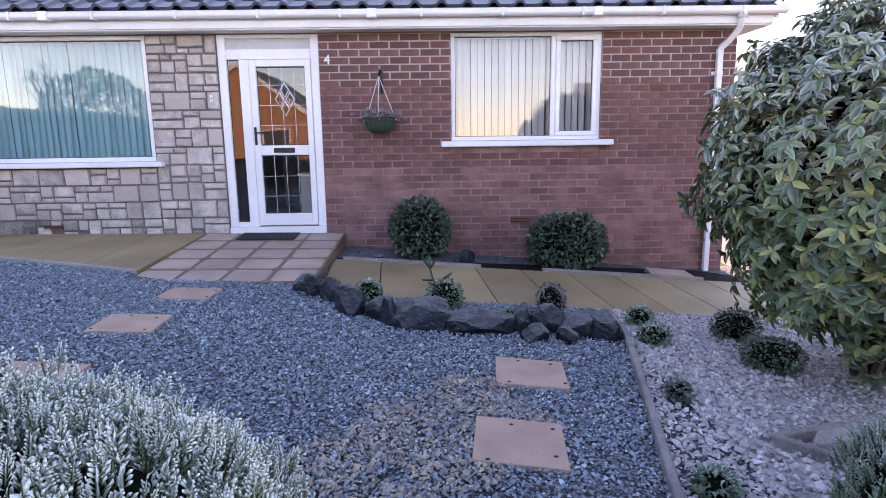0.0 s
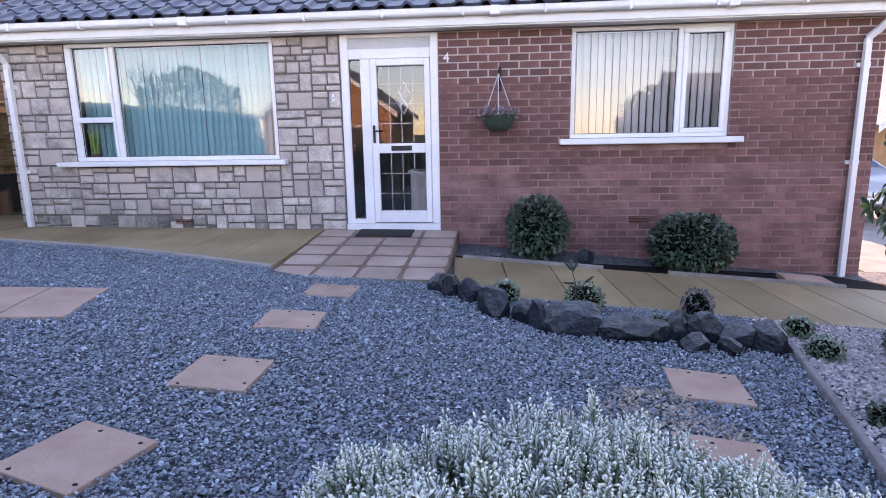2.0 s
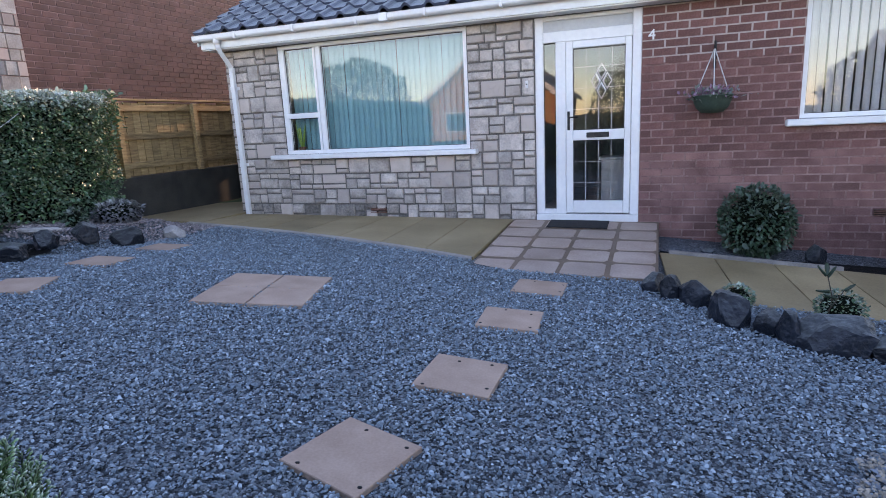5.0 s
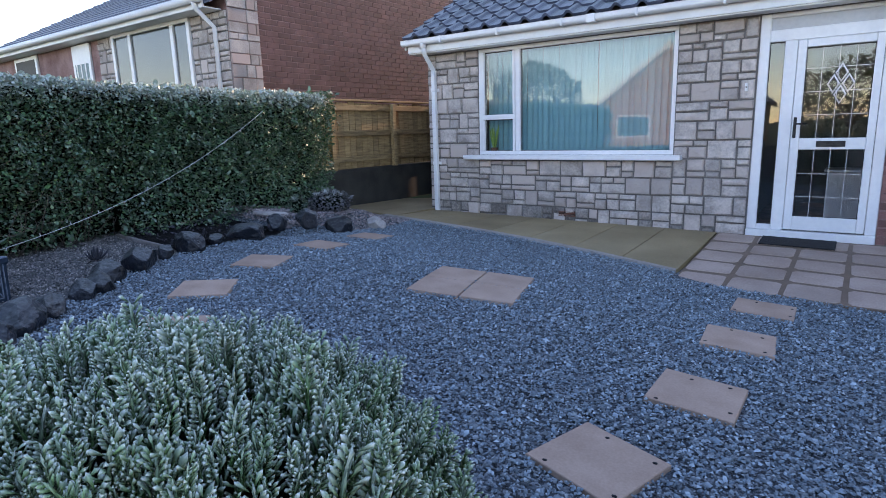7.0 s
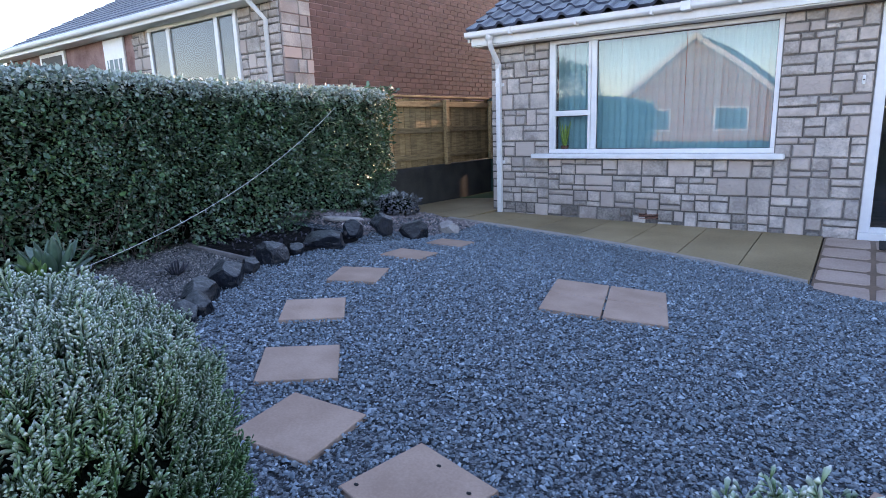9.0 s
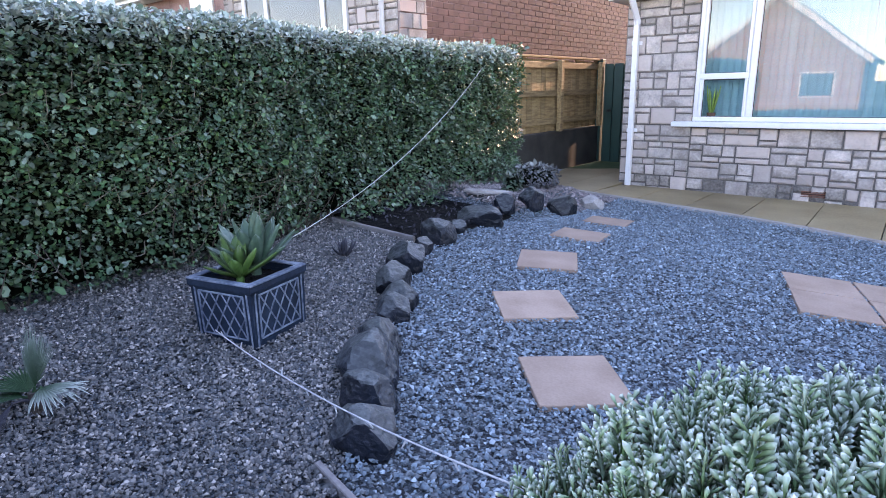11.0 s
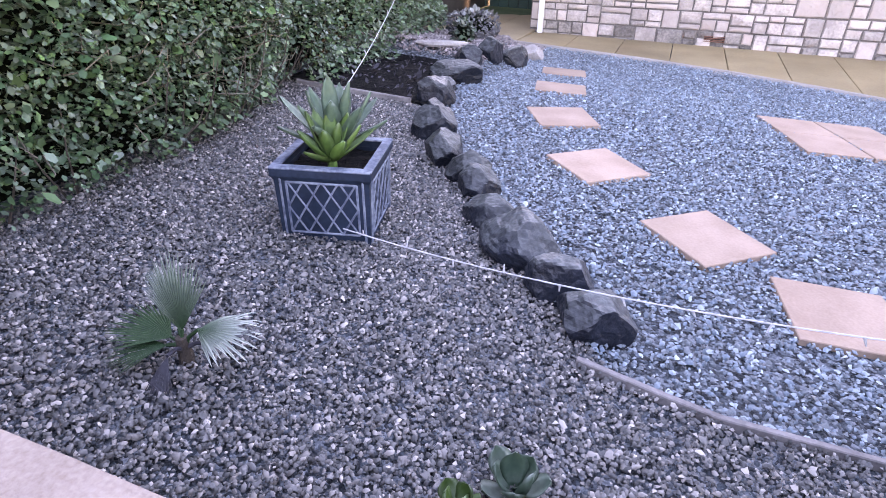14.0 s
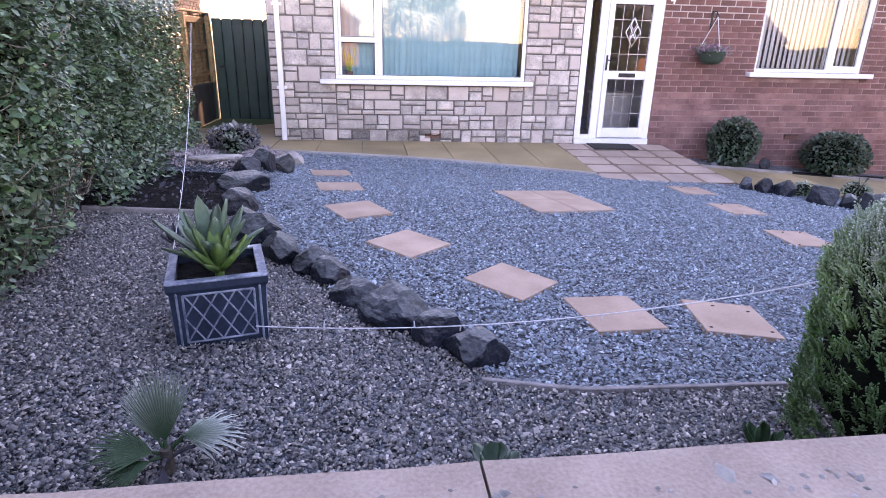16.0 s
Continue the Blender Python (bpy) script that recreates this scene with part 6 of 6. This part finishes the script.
# ---- the houses round about ----
def plain_house(name, label, x0, x1, y0, y1, zb, ze, slope, ridge_x, wall_mat, roof_mat, barge=True, verge=0.2):
    """A bungalow shell with two roof slopes; ridge_x: the ridge runs along x."""
    t = empty(name, label, "house")
    part("wall", box(x0, x1, y0, y1, zb, ze), wall_mat, t)
    tn = math.tan(radians(slope))
    if ridge_x:
        half, mid = (y1 - y0) / 2, (y0 + y1) / 2
        zr = ze + half * tn
        tri = lambda x: [(x, y0, ze), (x, y1, ze), (x, mid, zr)]
        ends = (x0, x1)
    else:
        half, mid = (x1 - x0) / 2, (x0 + x1) / 2
        zr = ze + half * tn
        tri = lambda y: [(x0, y, ze), (x1, y, ze), (mid, y, zr)]
        ends = (y0, y1)
    bm = bmesh.new()
    a, b = [bm.verts.new(p) for p in tri(ends[0])], [bm.verts.new(p) for p in tri(ends[1])]
    bm.faces.new(a)
    bm.faces.new(b[::-1])
    for i in range(3):
        bm.faces.new((a[i], a[(i + 1) % 3], b[(i + 1) % 3], b[i]))
    part("gable", bm, wall_mat, t)
    ov = 0.3
    for s in (-1, 1):
        bm = bmesh.new()
        if ridge_x:
            e = mid + s * (half + ov)
            pts = [(x0 - verge, e, ze - ov * tn), (x1 + verge, e, ze - ov * tn), (x1 + verge, mid, zr), (x0 - verge, mid, zr)]
        else:
            e = mid + s * (half + ov)
            pts = [(e, y0 - verge, ze - ov * tn), (e, y1 + verge, ze - ov * tn), (mid, y1 + verge, zr), (mid, y0 - verge, zr)]
        v = [bm.verts.new(Vector(p) + Vector((0, 0, 0.03))) for p in pts]
        u = [bm.verts.new(Vector(p) + Vector((0, 0, 0.11))) for p in pts]
        bm.faces.new(v)
        bm.faces.new(u)
        for i in range(4):
            bm.faces.new((v[i], v[(i + 1) % 4], u[(i + 1) % 4], u[i]))
        part("roof_slope", bm, roof_mat, t)
        if barge:
            for k in (0, 1):
                p, q = Vector(pts[k]), Vector(pts[3 - k])
                out = Vector((-0.03 if k == 0 else 0.03, 0, 0)) if ridge_x else Vector((0, -0.03 if k == 0 else 0.03, 0))
                bm = bmesh.new()
                c = [bm.verts.new(w) for w in (p - Vector((0, 0, 0.16)), q - Vector((0, 0, 0.16)), q + Vector((0, 0, 0.12)), p + Vector((0, 0, 0.12)))]
                d = [bm.verts.new(w.co + out) for w in c]
                bm.faces.new(c)
                bm.faces.new(d)
                for i in range(4):
                    bm.faces.new((c[i], c[(i + 1) % 4], d[(i + 1) % 4], d[i]))
                part("bargeboard", bm, M_UPVC, t)
    return t


def neighbour():
    X, Y, ZE = -9.48, 5.58, 3.50
    t = plain_house("neighbour_house", "brick and stone bungalow next door on higher ground", -19.5, X, Y, 13.6, 0.0, ZE + 0.12, 28, True, M_MORTAR, M_TILE2, False, 0.03)
    part("fascia", box(-19.7, X - 0.12, Y - 0.32, Y - 0.29, ZE - 0.06, ZE + 0.10, 0.004), M_UPVC, t)
    part("soffit", box(-19.7, X - 0.12, Y - 0.29, Y - 0.002, ZE - 0.06, ZE - 0.04), M_UPVC, t)
    part("gutter", sweep([(-19.7, Y - 0.38, ZE + 0.06), (X - 0.10, Y - 0.38, ZE + 0.06)], 0.055, 10), M_UPVC, t, smooth=True)
    part("downpipe", sweep([(X - 0.25, Y - 0.38, ZE + 0.03), (X - 0.25, Y - 0.35, ZE - 0.06), (X - 0.25, Y - 0.06, ZE - 0.3), (X - 0.25, Y - 0.06, 0.3)], 0.036, 10), M_UPVC, t, smooth=True)
    # window between stone piers
    for nm, a, b, pieces in (("window", -12.95, -10.42, (-12.35, -10.98)),):
        w = part(nm, box(a, b, Y - 0.01, Y + 0.02, 2.2, ZE - 0.06), M_GASKET, t)
        for r in ((a, b, 2.2, 2.27), (a, b, ZE - 0.12, ZE - 0.06), (a, a + 0.08, 2.27, ZE - 0.12), (b - 0.08, b, 2.27, ZE - 0.12)) + tuple((p, p + 0.09, 2.27, ZE - 0.12) for p in pieces):
            part("frame", box(r[0], r[1], Y - 0.06, Y - 0.01, r[2], r[3], 0.005), M_UPVC, w)
        bm = bmesh.new()
        bm.faces.new([bm.verts.new(p) for p in ((a + 0.08, Y - 0.03, 2.27), (b - 0.08, Y - 0.03, 2.27), (b - 0.08, Y - 0.03, ZE - 0.12), (a + 0.08, Y - 0.03, ZE - 0.12))])
        part("pane", bm, M_GLASS, w).visible_shadow = False
    d = part("door", box(-14.6, -13.85, Y - 0.05, Y - 0.004, 1.2, ZE - 0.08, 0.006), M_UPVC, t)
    part("pane", box(-14.5, -13.95, Y - 0.056, Y - 0.05, 2.0, 3.05), M_TEAL, d)
    for r in (-14.42, -14.24, -14.06):
        part("glazing_bar", box(r - 0.02, r + 0.02, Y - 0.062, Y - 0.056, 2.3, 3.05), M_UPVC, d)
    w2 = part("window", box(-17.5, -16.3, Y - 0.05, Y - 0.004, 2.4, ZE - 0.08, 0.006), M_UPVC, t)
    part("pane", box(-17.4, -16.4, Y - 0.056, Y - 0.05, 2.5, ZE - 0.16), M_GASKET, w2)
    rnd = random.Random(21)
    for a, b in ((-10.42, X), (-13.55, -12.95)):
        z = 2.0
        part("stone_backing", box(a, b, Y - 0.006, Y - 0.001, 1.0, ZE - 0.06), M_SJOINT, t)
        ashlar(a, b, 1.9, 7, (ZE - 0.06 - 1.9) / 7, t, Y - 0.006, M_STONE, rnd)
    # stone return at the corner, then brick
    sv, sf = [], []
    z = 0.9
    while z < ZE + 0.1:
        y = Y
        h = rnd.choice((0.10, 0.16, 0.2))
        while y < Y + 0.52:
            w_ = min(rnd.choice((0.16, 0.26, 0.34)), Y + 0.56 - y)
            k = len(sv)
            e, o = 0.01, X + rnd.uniform(0.012, 0.03)
            sv += [(o, y + e, z + e), (o, y + w_ - e, z + e), (o, y + w_ - e, z + h - e), (o, y + e, z + h - e), (X, y + 0.004, z + 0.004), (X, y + w_ - 0.004, z + 0.004), (X, y + w_ - 0.004, z + h - 0.004), (X, y + 0.004, z + h - 0.004)]
            sf += [(k, k + 1, k + 2, k + 3)] + [(k + i, k + 4 + i, k + 4 + (i + 1) % 4, k + (i + 1) % 4) for i in range(4)]
            y += w_
        z += h
    me = bpy.data.meshes.new("stonework")
    me.from_pydata(sv, [], sf)
    tagged(link_mesh("stonework", me, M_STONE2, t), "rough grey corner stones", kind="stuff")
    bv, bf = [], []
    z, row = 0.9, 0
    while z < 5.6:
        y = Y + 0.57 - (0.123 if row % 2 else 0)
        top = 13.6
        if z > ZE:
            d_ = (z - ZE) / math.tan(radians(28))
            y0, top = Y + d_ + 0.1, 13.6 - d_
            while y < y0:
                y += 0.246
        while y < min(top, 13.5):
            a, b, h, e, o = max(y, Y + 0.57), y + 0.234, 0.077, 0.003, X + 0.006
            k = len(bv)
            bv += [(o, a + e, z + e), (o, b - e, z + e), (o, b - e, z + h - e), (o, a + e, z + h - e), (X - 0.002, a, z), (X - 0.002, b, z), (X - 0.002, b, z + h), (X - 0.002, a, z + h)]
            bf += [(k, k + 1, k + 2, k + 3)] + [(k + i, k + 4 + i, k + 4 + (i + 1) % 4, k + (i + 1) % 4) for i in range(4)]
            y += 0.246
        z += 0.0893
        row += 1
    me = bpy.data.meshes.new("gable_bricks")
    me.from_pydata(bv, [], bf)
    tagged(link_mesh("gable_bricks", me, M_BRICK3, t), "red brick gable courses", kind="stuff")
    # roof courses
    bm = bmesh.new()
    tn = math.tan(radians(28))
    for i in range(14):
        y = Y - 0.30 + i * 0.29
        z = ZE + 0.12 + (y - Y) * tn + 0.115
        v = [bm.verts.new(p) for p in ((-19.72, y, z + 0.022), (X + 0.05, y, z + 0.022), (X + 0.05, y + 0.30, z + 0.30 * tn), (-19.72, y + 0.30, z + 0.30 * tn), (-19.72, y, z - 0.01), (X + 0.05, y, z - 0.01))]
        bm.faces.new(v[:4])
        bm.faces.new((v[4], v[5], v[1], v[0]))
    tagged(part("tiling", bm, M_TILE2, t, "grey tile courses"), kind="stuff")


neighbour()


def opposite():
    t = plain_house("opposite_house", "orange brick bungalow across the road in low sun", -13.2, -6.1, -24.0, -16.0, -0.2, 2.75, 37, False, M_BRICKSUN, M_TILE2)
    for a, b in ((-12.2, -10.6), (-8.6, -7.2)):
        w = part("window", box(a, b, -15.99, -15.94, 0.9, 2.1, 0.01), M_UPVC, t)
        part("pane", box(a + 0.08, b - 0.08, -15.935, -15.93, 0.98, 2.02), M_GASKET, w)
    u = plain_house("opposite_house", "second bungalow further along the far side", 9.5, 20.0, -27.0, -19.0, -0.6, 2.3, 33, True, M_BRICKSUN, M_TILE2)
    w = part("window", box(12, 14, -18.99, -18.94, 0.6, 1.8, 0.01), M_UPVC, u)
    part("pane", box(12.1, 13.9, -18.935, -18.93, 0.7, 1.7), M_GASKET, w)


def right_side():
    plain_house("corner_house", "white-trimmed gabled bungalow beyond the driveway", 11.6, 19.0, 20.0, 30.0, -1.5, 1.75, 44, False, M_BRICKSUN, M_TILE2)
    t = empty("parked_car", "silver hatchback parked on the side drive", "car", at=(6.35, 13.5, ground_z(5, 9) - 0.012))
    prof = [(-2.0, 0.35), (-2.0, 0.75), (-1.75, 0.88), (-0.95, 1.0), (-0.25, 1.42), (1.3, 1.45), (1.85, 1.05), (1.95, 0.6), (1.9, 0.3)]
    bm = bmesh.new()
    rows = []
    for sx, ins in ((-0.82, 0.0), (0.82, 0.0)):
        rows.append([bm.verts.new((sx * (0.78 if z > 1.2 else 0.95 if z > 0.95 else 1), y, z)) for y, z in prof])
    n = len(prof)
    for i in range(n):
        bm.faces.new((rows[0][i], rows[0][(i + 1) % n], rows[1][(i + 1) % n], rows[1][i]))
    bm.faces.new(rows[0])
    bm.faces.new(rows[1][::-1])
    bmesh.ops.bevel(bm, geom=bm.edges[:], offset=0.05, segments=2, affect="EDGES")
    part("body", bm, M_CAR, t, smooth=True)
    bm = bmesh.new()
    bm.faces.new([bm.verts.new(p) for p in ((-0.68, -0.90, 1.05), (0.68, -0.90, 1.05), (0.58, -0.32, 1.40), (-0.58, -0.32, 1.40))])
    part("windscreen", bm, M_TEAL, t)
    for sx in (-0.6, 0.6):
        part("headlight", box(sx - 0.14, sx + 0.14, -2.03, -1.93, 0.66, 0.80, 0.02), M_UPVC, t)
    part("number_plate", box(-0.26, 0.26, -2.03, -2.0, 0.42, 0.53), M_UPVC, t)
    for sx in (-0.76, 0.76):
        for y in (-1.25, 1.25):
            w = part("wheel", sweep([(sx - 0.09, y, 0.31), (sx + 0.09, y, 0.31)], 0.31, 18), M_BLACK, t)
            part("rim", sweep([(sx - 0.1, y, 0.31), (sx + 0.1, y, 0.31)], 0.19, 14), M_SILVER, w)


M_BRICKSUN = surf("orange_brick", (0.34, 0.17, 0.085), (0.46, 0.25, 0.13), 3, 40, 0.85, 0.3)
opposite()
right_side()


def far_tree(x, y, zc, r, h, label, n=3800):
    b = -0.3
    t = empty("garden_tree", label, "tree", "trees across the road", at=(x, y, b))
    part("trunk", sweep([(0, 0, -0.1), (0.05, 0, (zc - b) * 0.5), (0, 0.05, zc - b)], 0.16, 8, taper=0.07), M_BARK, t)
    for i in range(6):
        a = i * 1.05
        part("limb", sweep([(0, 0, (zc - b) * 0.6), (0.35 * r * math.cos(a), 0.35 * r * math.sin(a), zc - b), (0.7 * r * math.cos(a), 0.7 * r * math.sin(a), zc - b + 0.35 * h)], 0.06, 6, taper=0.02), M_BARK, t)
    u = RNG.normal(size=(n, 3))
    u /= np.linalg.norm(u, axis=1, keepdims=True)
    lump = np.array([1 + 0.16 * noise.noise(Vector(q) * 2.5 + Vector((x, 0, 0))) for q in u])
    pos = u * np.array([r, r, h]) * (lump * (1 - 0.35 * RNG.random(n) ** 2))[:, None] + np.array([0, 0, zc - b])
    lay_leaves("crown", pos, u, 0.17 * RNG.lognormal(0, 0.3, n), M_BUSH, t, "", 0.3 * RNG.random(n), 0.3, 1.2)


far_tree(7.6, -16.0, 1.9, 2.0, 1.75, "round dark evergreen tree across the road")
far_tree(-17.2, -16.5, 2.8, 2.6, 2.3, "broad dark evergreen tree across the road", 4500)
far_tree(-2.2, -20.5, 2.1, 2.6, 2.4, "round garden tree beyond the far pavement")


def bare_tree(x, y):
    t = empty("bare_tree", "leafless winter tree across the road", "tree", at=(x, y, -0.3))
    rnd = random.Random(3)
    bm = bmesh.new()

    def grow(p, d, l, r, k):
        q = p + d * l
        mid = (p + q) / 2 + Vector((rnd.uniform(-1, 1), rnd.uniform(-1, 1), 0)) * l * 0.06
        sweep([p, mid, q], r, 5, bm, False, r * 0.62)
        if k == 0:
            return
        for i in range(rnd.choice((2, 3, 3))):
            e = (d + Vector((rnd.uniform(-1, 1), rnd.uniform(-1, 1), rnd.uniform(-0.25, 0.7))) * 0.62).normalized()
            grow(q, e, l * rnd.uniform(0.62, 0.82), r * 0.6, k - 1)

    sweep([(0, 0, -0.1), (0.04, 0, 1.0), (0, 0, 2.0)], 0.20, 8, bm, False, 0.15)
    part("trunk", bm, M_BARK, t)
    bm = bmesh.new()
    for i in range(4):
        a = i * 1.6
        grow(Vector((0, 0, 1.9)), Vector((0.5 * math.cos(a), 0.5 * math.sin(a), 1)).normalized(), 1.5, 0.10, 4)
    part("crown", bm, M_BARK, t, "bare branching crown")


bare_tree(-20.0, -18.0)


# ---- brick and stone pieces ----
def brick_wall():
    pitch, rise = 0.246, 0.0893
    cache = {}

    def brick_mesh(l):
        key = round(l, 2)
        if key not in cache:
            bm = bmesh.new()
            h, d, e = 0.077, 0.007, 0.004
            f = [bm.verts.new((x, -d, z)) for x, z in ((e, e), (key - e, e), (key - e, h - e), (e, h - e))]
            b = [bm.verts.new((x, 0.004, z)) for x, z in ((0, 0), (key, 0), (key, h), (0, h))]
            bm.faces.new(f)
            for i in range(4):
                bm.faces.new((f[i], b[i], b[(i + 1) % 4], f[(i + 1) % 4]))
            bmesh.ops.recalc_face_normals(bm, faces=bm.faces)
            me = bpy.data.meshes.new("brick")
            bm.to_mesh(me)
            bm.free()
            me.materials.append(M_BRICK)
            cache[key] = me
        return cache[key]

    rest_v, rest_f = [], []
    count = 0
    row = 0
    z = ZS - rise
    while z > -0.5:
        spans = [(OPEN_D[1] + 0.004, R_END)]
        if z + 0.077 > OPEN_2[2] - 0.075:
            spans = [(OPEN_D[1] + 0.004, OPEN_2[0] - 0.002), (OPEN_2[1] + 0.004, R_END)]
        for a, b in spans:
            x = OPEN_D[1] + 0.004 - (0.123 if row % 2 else 0.0)
            while x < b:
                x0, x1 = max(x, a), min(x + pitch - 0.012, b)
                if x1 - x0 > 0.03:
                    lift = random.uniform(-0.0015, 0.0015)
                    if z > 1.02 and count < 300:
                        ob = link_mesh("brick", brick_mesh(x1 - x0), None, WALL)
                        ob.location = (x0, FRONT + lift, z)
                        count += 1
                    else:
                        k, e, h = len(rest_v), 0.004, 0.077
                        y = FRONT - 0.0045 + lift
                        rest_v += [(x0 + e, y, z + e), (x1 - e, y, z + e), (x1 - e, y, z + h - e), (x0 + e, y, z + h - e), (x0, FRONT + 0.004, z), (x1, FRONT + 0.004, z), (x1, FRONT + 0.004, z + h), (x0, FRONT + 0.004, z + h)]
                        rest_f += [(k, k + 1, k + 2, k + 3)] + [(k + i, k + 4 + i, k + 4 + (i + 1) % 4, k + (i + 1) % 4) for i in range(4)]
                x += pitch
        z -= rise
        row += 1
    # the return of the side wall at the corner
    z, row = ZS - rise, 0
    while z > -0.5:
        y = FRONT + (0.0 if row % 2 else 0.123) - 0.246
        while y < 9.5:
            a, b = max(y, FRONT + 0.002), y + pitch - 0.012
            if b - a > 0.03:
                k, e, h, X = len(rest_v), 0.004, 0.077, R_END
                rest_v += [(X + 0.006, a + e, z + e), (X + 0.006, b - e, z + e), (X + 0.006, b - e, z + h - e), (X + 0.006, a + e, z + h - e), (X - 0.004, a, z), (X - 0.004, b, z), (X - 0.004, b, z + h), (X - 0.004, a, z + h)]
                rest_f += [(k, k + 1, k + 2, k + 3)] + [(k + i, k + 4 + i, k + 4 + (i + 1) % 4, k + (i + 1) % 4) for i in range(4)]
            y += pitch
        z -= rise
        row += 1
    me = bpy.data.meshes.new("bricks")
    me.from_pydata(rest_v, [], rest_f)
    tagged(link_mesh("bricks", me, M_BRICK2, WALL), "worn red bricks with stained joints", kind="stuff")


brick_wall()


H_BAND = (ZS - 0.27) / 11
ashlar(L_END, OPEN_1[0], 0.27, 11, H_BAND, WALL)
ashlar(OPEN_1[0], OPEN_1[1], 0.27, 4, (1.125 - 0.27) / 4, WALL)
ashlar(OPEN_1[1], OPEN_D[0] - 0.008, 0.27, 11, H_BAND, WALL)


def roof_tiles():
    """Interlocking tiles with a roll at one side; the lower courses one by one, the rest joined."""
    w, l = 0.30, 0.37
    prof = [(0.0, 0.012), (0.02, 0.0), (0.15, 0.0), (0.19, 0.012), (0.215, 0.042), (0.245, 0.054), (0.275, 0.042), (0.30, 0.012)]
    V, F = [], []
    for v, lift in ((0.0, 0.042), (l, 0.006)):
        V += [(x, v, z + lift) for x, z in prof]
    V += [(x, 0.004, z + 0.004) for x, z in prof]
    n = len(prof)
    for i in range(n - 1):
        F.append((i, i + 1, n + i + 1, n + i))
        F.append((2 * n + i, 2 * n + i + 1, i + 1, i))
    me = bpy.data.meshes.new("roof_tile")
    me.from_pydata(V, [], F)
    me.materials.append(M_TILE)
    cols = int((4.10 + 7.30) / w)
    rows = int((RIDGE_Y - EAVE[0]) / math.cos(SLOPE) / 0.31)
    base = Matrix.Translation((-7.29, EAVE[0], EAVE[1] - 0.03)) @ Matrix.Rotation(SLOPE, 4, "X")
    rv, rf = [], []
    count = 0
    for r in range(rows + 1):
        for c in range(cols):
            m = base @ Matrix.Translation((c * w, r * 0.31, random.uniform(0, 0.003)))
            if r < 7 and count < 300:
                ob = link_mesh("roof_tile", me, None, ROOF)
                ob.matrix_world = m
                count += 1
            else:
                k = len(rv)
                rv += [tuple(m @ Vector(p)) for p in V]
                rf += [tuple(i + k for i in f) for f in F]
    m2 = bpy.data.meshes.new("upper_tiles")
    m2.from_pydata(rv, [], rf)
    tagged(link_mesh("upper_tiles", m2, M_TILE2, ROOF), "upper courses of grey tiles", kind="stuff")


roof_tiles()
